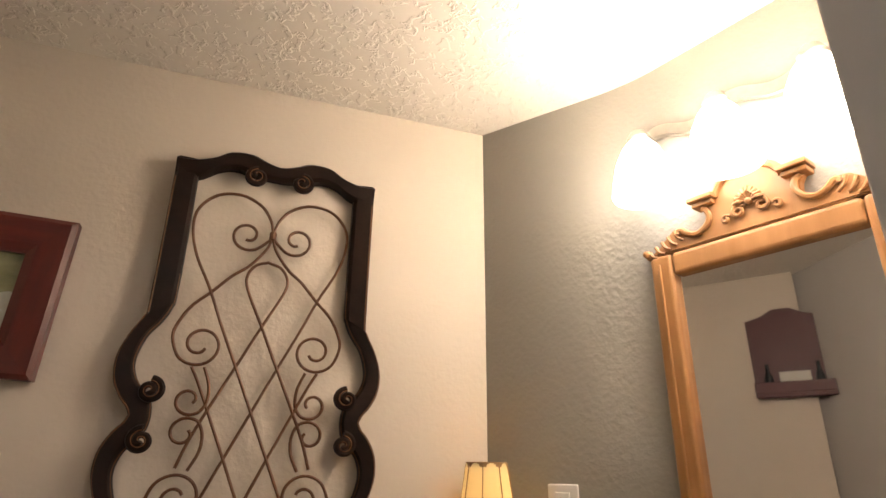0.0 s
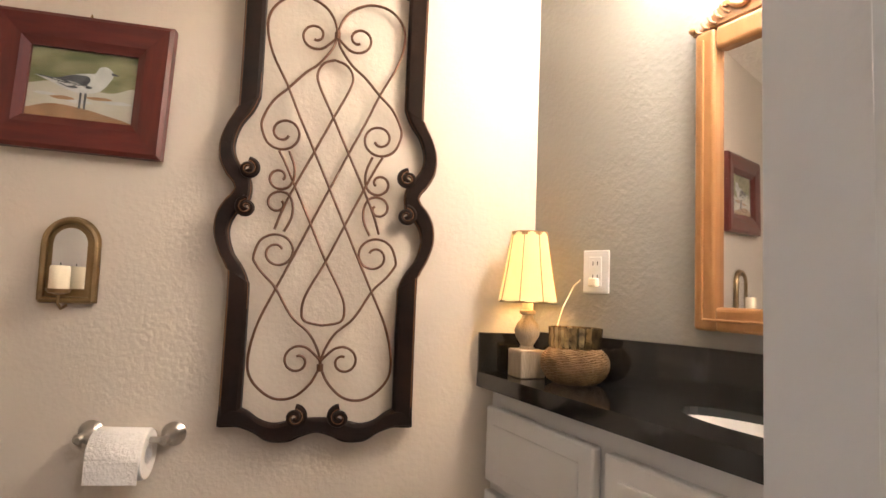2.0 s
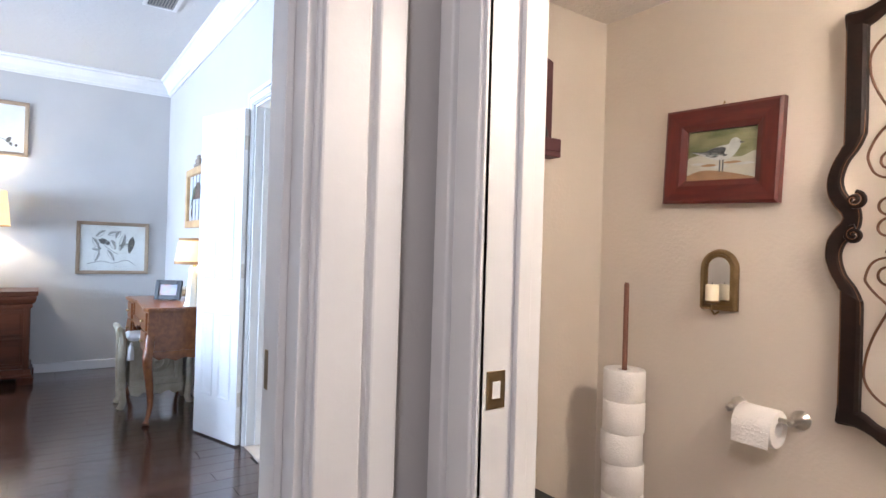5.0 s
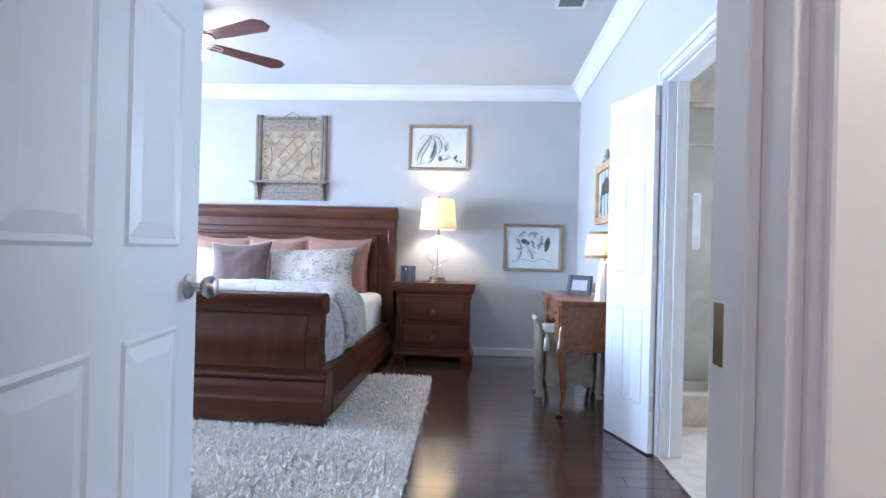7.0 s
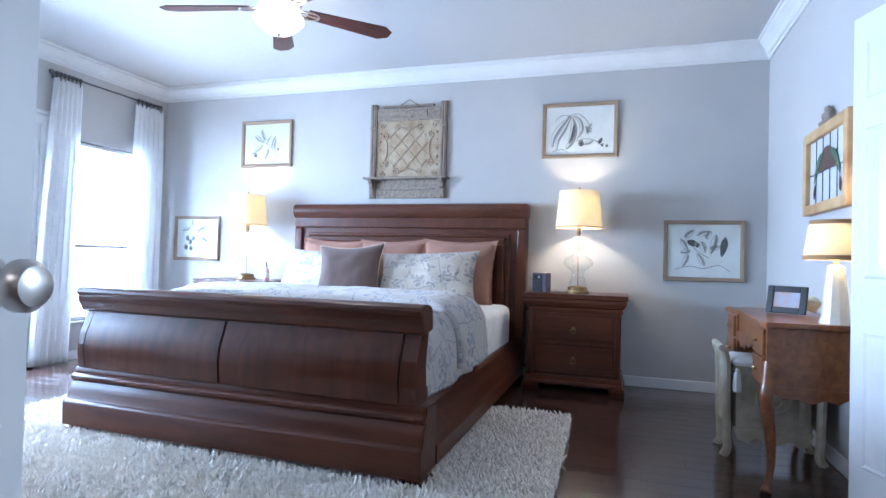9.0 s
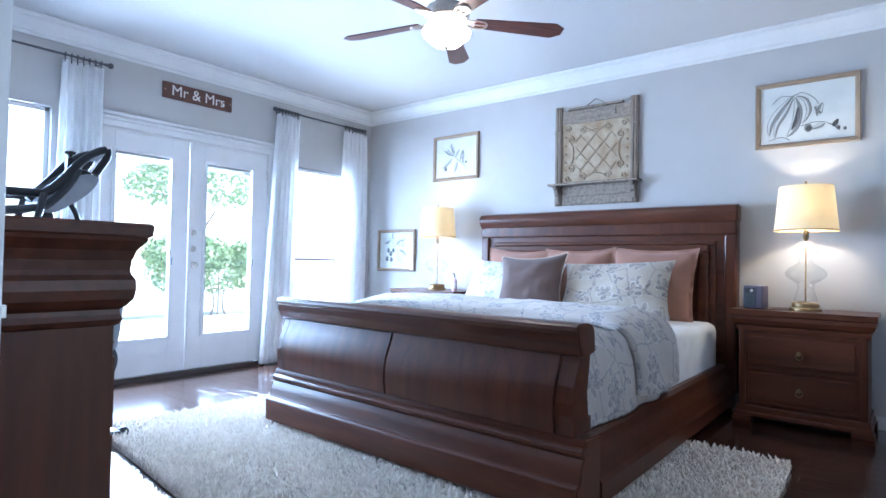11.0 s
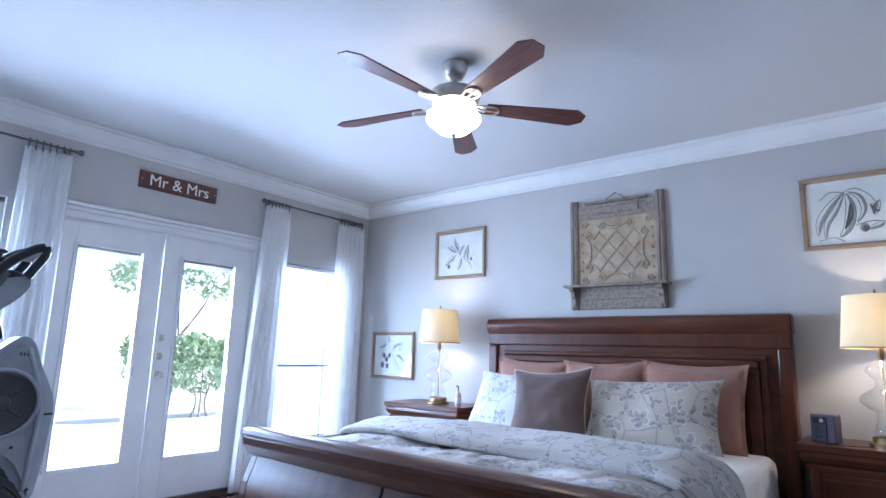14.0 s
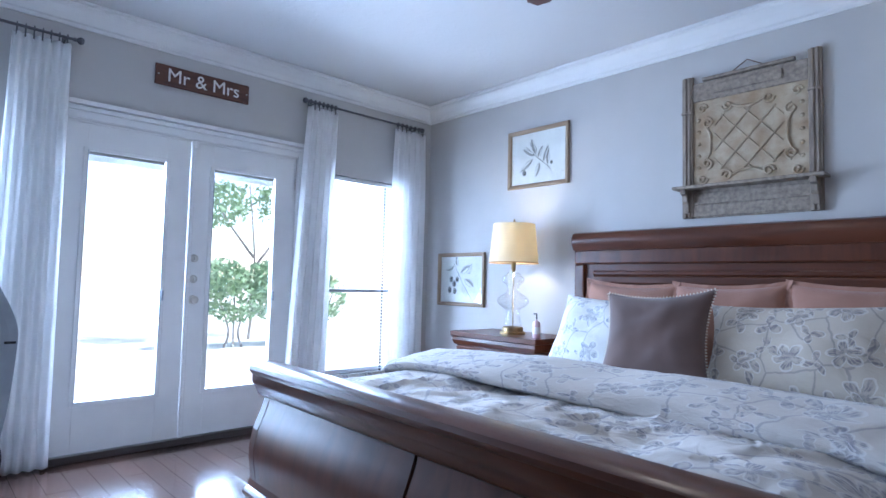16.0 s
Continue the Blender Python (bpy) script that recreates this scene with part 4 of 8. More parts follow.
# ---- nightstands and lamps ----
def nightstand(x, y0, y1, label):
    n = thing("nightstand", label, "nightstand", group="cherry nightstands")
    d = 0.46
    part("body", box((x, y0 + 0.04, 0.10), (x + d, y1 - 0.04, 0.63), 0.006), WOODV, n)
    prof = [(0.0, 0.60), (0.012, 0.60), (0.016, 0.62), (0.008, 0.632), (0.03, 0.645), (0.042, 0.672), (0.040, 0.695), (0.052, 0.702), (0.052, 0.735), (0.0, 0.735)]
    bm = bmesh.new()
    ring = []
    for cx, cy, sx, sy in ((x, y0 + 0.04, 0, -1), (x + d, y0 + 0.04, 1, -1), (x + d, y1 - 0.04, 1, 1), (x, y1 - 0.04, 0, 1)):
        ring.append([bm.verts.new((cx + sx * a, cy + sy * a, z)) for a, z in prof])
    for a, b2 in zip(ring, ring[1:] + ring[:1]):
        for i in range(len(prof) - 1):
            bm.faces.new((a[i], b2[i], b2[i + 1], a[i + 1]))
    bm.faces.new([r[-1] for r in ring])
    bm.faces.new([r[0] for r in ring][::-1])
    part("top", bm, WOOD, n, "overhanging moulded top")
    for k, (z0, z1) in enumerate(((0.375, 0.585), (0.15, 0.36))):
        f = x + d
        dr = part("drawer", boxes([((f, y0 + 0.085, z0), (f + 0.012, y1 - 0.085, z1)), ((f, y0 + 0.105, z0 + 0.02), (f + 0.017, y1 - 0.105, z1 - 0.02))], 0.005), WOOD, n)
        part("drawer_pull", lathe([(0.012, 0), (0.008, 0.008), (0.016, 0.018), (0.010, 0.026)], 14, m=pose(f + 0.015, (y0 + y1) / 2, (z0 + z1) / 2, 0, 90, 0)), BRASS, dr, "dark brass ring pull", True)
        zc = (z0 + z1) / 2 - 0.016
        part("pull_ring", tube([(f + 0.030, (y0 + y1) / 2 + 0.020 * math.sin(a), zc + 0.020 * math.cos(a)) for a in [math.pi * i / 9 for i in range(19)]], 0.003, 6), BRASS, dr, smooth=True)
        part("drawer_bead", boxes([((f + 0.010, y0 + 0.078, z0 - 0.006), (f + 0.019, y0 + 0.086, z1 + 0.006)), ((f + 0.010, y1 - 0.086, z0 - 0.006), (f + 0.019, y1 - 0.078, z1 + 0.006)), ((f + 0.010, y0 + 0.086, z1 - 0.002), (f + 0.0185, y1 - 0.086, z1 + 0.006)), ((f + 0.010, y0 + 0.086, z0 - 0.006), (f + 0.0185, y1 - 0.086, z0 + 0.002))], 0.002), WOODV, dr)
    for yy in (y0 + 0.045, y1 - 0.085):
        part("corner_stile", box((x + d - 0.002, yy, 0.12), (x + d + 0.016, yy + 0.04, 0.62), 0.006), WOODV, n)
    part("plinth", boxes([((x, y0 + 0.025, 0.07), (x + d + 0.022, y1 - 0.025, 0.125)), ((x, y0 + 0.015, 0.055), (x + d + 0.03, y1 - 0.015, 0.085))], 0.008), WOOD, n)
    for yy in (y0 + 0.005, y1 - 0.125):
        for xx in (x, x + d - 0.08):
            part("foot", extrude([(xx, 0.0), (xx + 0.10, 0.0), (xx + 0.115, 0.03), (xx + 0.115, 0.06), (xx, 0.06)], yy, yy + 0.12, "y", 0.006), WOOD, n)
    return stand(n, 0.735)


nightstand(0.02, 4.27, 5.09, "cherry nightstand with two drawers, a glass lamp and speaker on it")
nightstand(0.02, 0.92, 1.76, "cherry nightstand with two drawers beside the bed near the window")


def glass_lamp(x, y, z, r0, r1, label):
    l = thing("table_lamp", label, "lamp", pose(x, y, z), "glass bedside lamps")
    part("base", lathe([(0.100, 0), (0.100, 0.016), (0.094, 0.020), (0.082, 0.022), (0.082, 0.050), (0.078, 0.054), (0.066, 0.058), (0.03, 0.064)], 36), BRASS, l, "round antique brass base", True)
    body = [(0.070, 0.066), (0.072, 0.08), (0.060, 0.12), (0.050, 0.155), (0.056, 0.19), (0.095, 0.215), (0.122, 0.24), (0.126, 0.262), (0.110, 0.288), (0.072, 0.312), (0.048, 0.33), (0.042, 0.35), (0.046, 0.375), (0.074, 0.40), (0.088, 0.42), (0.086, 0.44), (0.066, 0.458), (0.055, 0.466), (0.045, 0.48), (0.02, 0.488)]
    part("glass_body", shell(body, 0.003, 36), CLEAR, l, "clear blown glass in stacked bulbs", True)
    part("stem", lathe([(0.005, 0.06), (0.005, 0.485), (0.014, 0.49), (0.014, 0.50), (0.018, 0.505), (0.018, 0.56)], 14), BRASS, l, smooth=True)
    part("shade", shell([(r0, 0.555), ((r0 + r1) / 2, 0.71), (r1, 0.865)], 0.003, 48), SHADE, l, "cream linen drum shade, lit", True)
    part("shade_rim", shell([(r0 + 0.001, 0.553), (r0 + 0.001, 0.562)], 0.005, 48), SHADEB, l)
    bm = lathe([(0.004, 0.56), (0.004, 0.88), (0.009, 0.885), (0.006, 0.905)], 10)
    for k in range(3):
        a = k * 2.094
        tube([(0, 0, 0.858), (r1 * math.cos(a), r1 * math.sin(a), 0.858)], 0.002, 5, bm)
    part("finial", bm, BRASS, l)
    return l


glass_lamp(0.29, 4.69, 0.735, 0.195, 0.165, "clear glass table lamp with lit cream drum shade, on a nightstand")
glass_lamp(0.29, 1.36, 0.735, 0.195, 0.165, "clear glass table lamp with lit linen drum shade by the window")


def ceiling_fan():
    f = thing("ceiling_fan", "five-bladed walnut ceiling fan with a lit opal bowl, at rest", "ceiling fan", pose(2.11, 2.90, 0))
    part("canopy", lathe([(0.02, H - 0.098), (0.045, H - 0.09), (0.062, H - 0.066), (0.076, H - 0.03), (0.078, H - 0.008), (0.072, H - 0.001)], 28, flute=lambda a: 1 + 0.02 * math.cos(12 * a)), NICKEL, f, smooth=True)
    part("downrod", lathe([(0.013, H - 0.19), (0.013, H - 0.1)], 14), NICKEL, f, smooth=True)
    part("motor", lathe([(0.10, 2.595), (0.132, 2.605), (0.148, 2.63), (0.150, 2.655), (0.132, 2.682), (0.09, 2.702), (0.045, 2.712), (0.022, 2.722)], 36), NICKEL, f, "brushed nickel motor housing", True)
    part("light_fitter", lathe([(0.06, 2.53), (0.112, 2.538), (0.122, 2.565), (0.112, 2.595)], 60, flute=lambda a: 1 + 0.04 * math.cos(15 * a)), UPGLASS, f, "lit fluted glass ring")
    part("light_bowl", lathe([(0.008, 2.426), (0.05, 2.430), (0.088, 2.444), (0.108, 2.462), (0.118, 2.474), (0.142, 2.490), (0.157, 2.512), (0.156, 2.528), (0.12, 2.533)], 40), GLOBE, f, "lit opal glass bowl", True)
    part("bowl_finial", lathe([(0.004, 2.402), (0.012, 2.412), (0.018, 2.424), (0.016, 2.43)], 14), NICKEL, f, smooth=True)
    for ang in (-5, -77, -149, 139, 67):
        m = pose(0, 0, 2.60, 0, 0, ang) @ pose(0, 0, 0, -11, 0, 0)
        bm = extrude([(0.19, -0.050), (0.73, -0.080), (0.795, -0.035), (0.795, 0.035), (0.73, 0.080), (0.19, 0.050)], -0.004, 0.004, "z", 0.002)
        part("blade", bm, BLADE, f, "dark walnut blade", m=m)
        bm = tube(spline([(0.10, 0.012, 0.0), (0.15, 0.028, -0.006), (0.20, 0.040, -0.009), (0.25, 0.032, -0.010), (0.268, 0.0, -0.010), (0.25, -0.032, -0.010), (0.20, -0.040, -0.009), (0.15, -0.028, -0.006), (0.10, -0.012, 0.0)], 4), 0.006, 7)
        tube([(0.10, 0, 0.0), (0.16, 0, -0.008), (0.262, 0, -0.011)], 0.005, 6, bm)
        part("blade_iron", bm, NICKEL, f, m=m)
    return f


ceiling_fan()


# ---- doors ----
def six_panel_door(name, w, h, m, label, knob_at=None, both=True, zs=((0.20, 0.75), (0.96, 1.57), (1.69, 1.93))):
    """A six-panel door: hinge side at x = 0, free edge at x = w, faces at y = +-0.0175."""
    d = thing(name, label, "door", m)
    part("slab", box((0, -0.0175, FLOOR + 0.01), (w, 0.0175, h), 0.003), WHITE, d)
    st, mid = 0.105 * w / 0.8 + 0.01, 0.10 * w / 0.8
    xs = ((st, (w - mid) / 2), ((w + mid) / 2, w - st))
    k = h / 2.04
    for s in (1, -1) if both else (1,):
        for x0, x1 in xs:
            for z0, z1 in zs:
                z0, z1 = z0 * k, z1 * k
                f = 0.0175 * s
                bm = bmesh.new()
                fr = 0.018
                ring = [((x0, f, z0), (x0 + fr, f + s * 0.007, z0 + fr)), ]
                o = [(x0, z0), (x1, z0), (x1, z1), (x0, z1)]
                a = [(x0 + 0.008, z0 + 0.008), (x1 - 0.008, z0 + 0.008), (x1 - 0.008, z1 - 0.008), (x0 + 0.008, z1 - 0.008)]
                b = [(x0 + 0.02, z0 + 0.02), (x1 - 0.02, z0 + 0.02), (x1 - 0.02, z1 - 0.02), (x0 + 0.02, z1 - 0.02)]
                c = [(x0 + 0.055, z0 + 0.055), (x1 - 0.055, z0 + 0.055), (x1 - 0.055, z1 - 0.055), (x0 + 0.055, z1 - 0.055)]
                L = [[bm.verts.new((x, f + s * e, z)) for x, z in q] for q, e in ((o, 0.0003), (a, 0.006), (b, 0.0008), (c, 0.007))]
                for p, q in zip(L, L[1:]):
                    for i in range(4):
                        bm.faces.new((p[i], p[(i + 1) % 4], q[(i + 1) % 4], q[i]))
                bm.faces.new(L[-1])
                part("panel", bm, WHITE, d)
    if knob_at:
        prof = [(0.033, 0), (0.033, 0.005), (0.026, 0.010), (0.011, 0.014), (0.011, 0.034), (0.022, 0.040), (0.029, 0.052), (0.029, 0.062), (0.022, 0.072), (0.012, 0.075)]
        for s in (1, -1):
            part("knob", lathe(prof, 28, m=pose(w - 0.062, 0.0175 * s, knob_at, -90 * s)), NICKEL, d, "brushed nickel knob", True)
        part("latch_plate", boxes([((w - 0.0005, -0.012, knob_at - 0.028), (w + 0.0015, 0.012, knob_at + 0.028)), ((w, -0.006, knob_at - 0.008), (w + 0.009, 0.006, knob_at + 0.008))], 0.001), NICKEL, d)
    for z in (0.22, 1.02, 1.82):
        part("hinge", boxes([((-0.002, -0.0175, z - 0.045), (0.0005, 0.012, z + 0.045))], 0.001), NICKEL, d)
    return d


def aim(x0, y0, x1, y1):
    return math.degrees(math.atan2(y1 - y0, x1 - x0))


six_panel_door("entry_door", 0.905, 2.04, pose(5.69, 4.49, 0, 0, 0, aim(5.69, 4.49, 4.79, 4.38)), "white six-panel entry door standing open, nickel knob", 0.95, zs=((0.20, 0.86), (1.05, 1.60), (1.72, 1.93)))
six_panel_door("bathroom_door", 0.475, 2.035, pose(2.955, 6.135, 0, 0, 0, aim(2.955, 6.135, 2.49, 5.98)), "narrow white six-panel bathroom door standing open")
part("strike_plate", boxes([((5.712, 5.3865, 0.955), (5.755, 5.3895, 1.015))], 0.001), BRASS, bpy.data.objects["entry_door_jamb"])

# ---- hall and powder room ----
HC = 2.44
wall_with_holes("wall_powder_door", 5.84, 8.2, 5.62, 5.72, HC, [(5.945, 6.54, 0.0, 2.075)], CREAM, "pale painted wall with the powder room doorway")
struct("wall_hall_south", box((5.84, 3.4, FLOOR), (8.2, 3.54, HC)), CREAM, "plain hall wall")
struct("wall_hall_east", box((8.2, 3.4, FLOOR), (8.34, 7.0, HC)), CREAM, "plain hall wall")
struct("hall_ceiling", box((5.84, 3.4, HC), (8.34, 5.72, HC + 0.1)), CEIL, "white hall ceiling")
struct("hall_floor", box((5.72, 3.4, FLOOR - 0.012), (8.2, 5.72, FLOOR)), FLOORW, "dark wood hall floor")
casing("powder_door_casing", 5.96, 6.532, 2.06, 5.62, -1, 0.108)
struct("powder_door_jamb", boxes([((5.945, 5.605, FLOOR), (5.96, 5.725, 2.075)), ((6.532, 5.605, FLOOR), (6.5395, 5.822, 2.034)), ((5.96, 5.605, 2.06), (6.532, 5.7195, 2.075)), ((5.96, 5.67, FLOOR), (5.970, 5.695, 2.06)), ((6.524, 5.70, FLOOR), (6.532, 5.725, 2.03))], 0.002), WHITE, "white powder room door jamb")
bm = boxes([((5.9585, 5.622, 0.950), (5.962, 5.656, 1.004))], 0.001)
part("strike_plate", bm, BRASS, bpy.data.objects["powder_door_jamb"])
part("strike_hole", box((5.9615, 5.632, 0.965), (5.9628, 5.646, 0.989)), SHEET, bpy.data.objects["powder_door_jamb"])
six_panel_door("powder_door", 0.58, 2.035, pose(6.545, 5.575, 0, 0, 0, -3), "white powder room door folded back against the hall wall")
hp = thing("door_hinge", "white painted butt hinge on the powder room jamb", "hinge", pose(0.0285, 0.028, 0))
bm = bmesh.new()
z0 = 1.17
pts = [(5.618, -0.05), (5.655, -0.05), (5.668, -0.04), (5.672, -0.028), (5.672, 0.028), (5.668, 0.04), (5.655, 0.05), (5.618, 0.05)]
extrude([(y, z0 + z) for y, z in pts], 6.4865, 6.4895, "x", bm=bm)
part("leaf", bm, WHITE, hp)
part("leaf", extrude([(p[0] - 0.055 - 5.6, z0 + p[1]) for p in pts], 6.5095, 6.5115, "x"), WHITE, hp, m=pose(0, 5.6, 0))
for k in range(5):
    part("knuckle", lathe([(0.0062, 0), (0.0065, 0.002), (0.0065, 0.0175), (0.0062, 0.0195)], 12, m=pose(6.499, 5.606, z0 - 0.05 + 0.02 * k)), WHITE, hp, smooth=True)
for y, z in ((5.655, z0 - 0.034), (5.635, z0), (5.655, z0 + 0.034)):
    part("screw", lathe([(0.0035, 0), (0.0028, 0.0012)], 10, m=pose(6.4865, y, z, 0, -90, 0)), NICKEL, hp)

PC = 2.035
MR = pose(6.68, 6.80, 0, 0, 0, math.degrees(math.atan2(0.807, -0.59)))
struct("wall_powder_back", box((5.06, 6.80, FLOOR), (6.68, 6.92, PC + 0.3)), CREAM, "warm beige powder room wall")
struct("wall_powder_left", box((5.06, 6.30, FLOOR), (5.185, 6.80, PC + 0.3)), CREAM, "warm beige powder room wall")
MK = pose(6.907, 6.489, 0, 0, 0, math.degrees(math.atan2(0.951, -0.31)))
MIRROR_WALL_BEND = [Vector((6.860, 6.5535)).lerp(Vector((6.907, 6.489)), q).lerp(Vector((6.907, 6.489)).lerp(Vector((6.932, 6.413)), q), q) for q in [k / 8 for k in range(9)]]
struct("wall_powder_mirror", extrude([(6.68, 6.80)] + [tuple(q) for q in MIRROR_WALL_BEND] + [(7.16, 5.72), (7.36, 5.72), (7.2, 6.6), (7.0, 6.92), (6.68, 6.92)], FLOOR, PC + 0.3, "z"), ACCENT, "grey-green accent wall with the mirror", smooth=True)
struct("wall_powder_corner", extrude([(6.54, 5.7205), (6.54, 5.82), (6.70, 5.82), (6.78, 5.97), (7.077, 5.97), (7.16, 5.7205)], FLOOR, PC, "z"), CREAM, "plain beige wall return beside the powder room door")
struct("powder_ceiling", box((5.06, 5.72, PC), (8.2, 6.92, PC + 0.1)), POP, "white knockdown textured ceiling")
struct("powder_floor", box((5.06, 5.72, FLOOR - 0.012), (8.2, 6.92, 0.0)), TILE, "beige tile floor")


def decor():
    """Black carved wooden frame with scrolled iron inside; u across, v up, on the back wall."""
    d = thing("wall_decor", "tall worn black wooden frame filled with scrolled bronze iron", "wall decor", pose(6.182, 6.797, 0.768, 0, 0, 0))
    d.scale = (1.045, 1.0, 1.022)
    hw, hv = 0.20, 1.02
    side_o = [(0.0, 0.201), (0.30, 0.200), (0.335, 0.205), (0.37, 0.222), (0.41, 0.234), (0.45, 0.232), (0.48, 0.218), (0.497, 0.204), (0.51, 0.198)]
    side_i = [(0.0, 0.158), (0.27, 0.157), (0.31, 0.161), (0.34, 0.174), (0.37, 0.194), (0.41, 0.205), (0.44, 0.200), (0.465, 0.184), (0.485, 0.168), (0.51, 0.164)]
    so = spline([(u, 0, v) for v, u in side_o], 5)
    si = spline([(u, 0, v) for v, u in side_i], 5)
    n = 40

    def sample(c, k):
        t = k / n * (len(c) - 1)
        i = min(int(t), len(c) - 2)
        return c[i].lerp(c[i + 1], t - i)

    def ribbon(o, i, y0=-0.034, y1=-0.002):
        bm = bmesh.new()
        rings = []
        for p, q in zip(o, i):
            m1, m2 = p.lerp(q, 0.14), p.lerp(q, 0.84)
            rings.append([bm.verts.new((c.x, y, c.z)) for c, y in ((p, y1), (p, y0 + 0.007), (m1, y0), (m2, y0 + 0.004), (q, y0 + 0.012), (q, y1))])
        for a, b in zip(rings, rings[1:]):
            for k in range(6):
                bm.faces.new((a[k], a[(k + 1) % 6], b[(k + 1) % 6], b[k]))
        bm.faces.new(rings[0])
        bm.faces.new(rings[-1][::-1])
        return bm

    half_o = [sample(so, k) for k in range(n + 1)]
    half_i = [sample(si, k) for k in range(n + 1)]
    full_o = half_o + [Vector((p.x, 0, hv - p.z)) for p in half_o[::-1][1:]]
    full_i = half_i + [Vector((p.x, 0, hv - p.z)) for p in half_i[::-1][1:]]
    for s in (1, -1):
        part("side_rail", ribbon([Vector((s * p.x, 0, p.z)) for p in full_o], [Vector((s * p.x, 0, p.z)) for p in full_i]), BLACKW, d, smooth=True)
        part("rubbed_edge", tube([(s * (p.x - 0.0035), -0.0325, p.z) for p in full_o[1:-1]], 0.0013, 5), RUBBED, d, "thin rubbed brown edge")
        part("rubbed_edge", tube([(s * (p.x + 0.001), -0.0225, p.z) for p in full_i[4:-4]], 0.0011, 5), RUBBED, d)
    eo = spline([(-0.201, 0, 0.0), (-0.165, 0, 0.0), (-0.13, 0, -0.012), (-0.10, 0, -0.030), (-0.06, 0, -0.032), (-0.03, 0, -0.020), (0, 0, -0.012), (0.03, 0, -0.020), (0.06, 0, -0.032), (0.10, 0, -0.030), (0.13, 0, -0.012), (0.165, 0, 0.0), (0.201, 0, 0.0)], 6)
    ei = spline([(-0.20, 0, 0.040), (-0.165, 0, 0.038), (-0.145, 0, 0.030), (-0.12, 0, 0.012), (-0.09, 0, 0.004), (-0.05, 0, 0.012), (0, 0, 0.016), (0.05, 0, 0.012), (0.09, 0, 0.004), (0.12, 0, 0.012), (0.145, 0, 0.030), (0.165, 0, 0.038), (0.20, 0, 0.040)], 6)
    for top in (0, 1):
        f = (lambda p: Vector((p.x, 0, hv - p.z))) if top else (lambda p: p)
        part("end_rail", ribbon([f(p) for p in eo], [f(p) for p in ei], -0.036, -0.003), BLACKW, d, smooth=True)

    def spiral(cx, cz, r, start, turns, sgn, depth=-0.03, rr=0.006):
        pts = []
        m = int(26 * turns)
        for k in range(m + 1):
            t = k / m
            a = start + sgn * 2 * math.pi * turns * t
            q = r * (1 - 0.86 * t)
            pts.append((cx + q * math.cos(a), depth - 0.012 * t, cz + q * math.sin(a)))
        return tube(pts, rr, 7, taper=lambda t: 1 - 0.35 * t)

    for s in (1, -1):
        for top in (0, 1):
            def fz(z):
                return hv - z if top else z
            k = -1 if top else 1
            part("carved_volute", spiral(s * 0.170, fz(0.468), 0.020, math.pi / 2, 1.6, -s * k * 1.0, rr=0.0075), BLACKW, d, "carved volute with rubbed edges", True)
            part("carved_volute", spiral(s * 0.045, fz(0.022), 0.021, math.pi / 2, 1.6, s * k, rr=0.0075), BLACKW, d, smooth=True)
            part("rubbed_edge", spiral(s * 0.170, fz(0.468), 0.017, math.pi / 2, 1.3, -s * k * 1.0, -0.0385, 0.0010), RUBBED, d)
            part("rubbed_edge", spiral(s * 0.045, fz(0.022), 0.018, math.pi / 2, 1.3, s * k, -0.0385, 0.0010), RUBBED, d)

    def iron(pts, r=0.0031, lay=0.0):
        """One strand and its mirror image; points as (across, up) in millimetres from the foot of the frame."""
        for s in (1, -1):
            c = spline([(s * x / 1000, -0.017 - lay * s, z / 1000) for x, z in pts], 6)
            part("iron_scroll", tube(c, r, 6), IRON, d, smooth=True)

    def spir(cx, cz, r, a0, turns, sgn):
        n = int(12 * turns)
        return [(cx + r * (1 - 0.72 * t / n) * math.cos(a0 + sgn * 2 * math.pi * t / 12), cz + r * (1 - 0.72 * t / n) * math.sin(a0 + sgn * 2 * math.pi * t / 12)) for t in range(n + 1)]

    iron([(0, 879), (-8, 910), (-30, 940), (-70, 958), (-115, 950), (-146, 915), (-150, 870), (-135, 815), (-103, 752), (-72, 680), (-38, 606), (-2, 526), (36, 441), (73, 358), (101, 296), (132, 226), (148, 165), (149, 115), (128, 80), (92, 57), (52, 61), (18, 92), (0, 129)], lay=0.0028)
    iron([(0, 879), (8, 848), (36, 808), (66, 782), (99, 745), (128, 715), (146, 682), (152, 655)] + spir(104, 642, 44, 0.05, 1.45, -1)[1:], lay=0.001)
    iron([(0, 129), (6, 160), (28, 200), (66, 235), (103, 296), (130, 325), (146, 346), (152, 362)] + spir(104, 374, 45, -0.05, 1.45, 1)[1:], lay=0.001)
    iron([(0, 818), (-24, 809), (-38, 786), (-34, 756), (0, 684), (36, 606), (73, 526), (97, 470), (112, 424)], lay=0.002)
    iron([(0, 217), (-38, 226), (-45, 252), (-36, 288), (0, 358), (37, 441), (73, 520), (97, 572), (112, 600)], lay=0.002)
    iron([(0, 872)] + spir(48, 872, 36, 3.4, 1.25, 1)[1:])
    iron([(0, 140)] + spir(48, 139, 36, -3.4, 1.25, -1)[1:])
    iron([(90, 600), (78, 568), (77, 540)] + spir(107, 540, 30, 3.3, 1.15, 1)[1:], 0.0032)
    iron([(92, 420), (78, 450), (76, 478)] + spir(107, 482, 31, -3.3, 1.15, -1)[1:], 0.0032)

    part("iron_tie", lathe([(0.007, 0), (0.007, 0.016)], 8, m=pose(0, -0.017, 0.8676)), IRON, d)
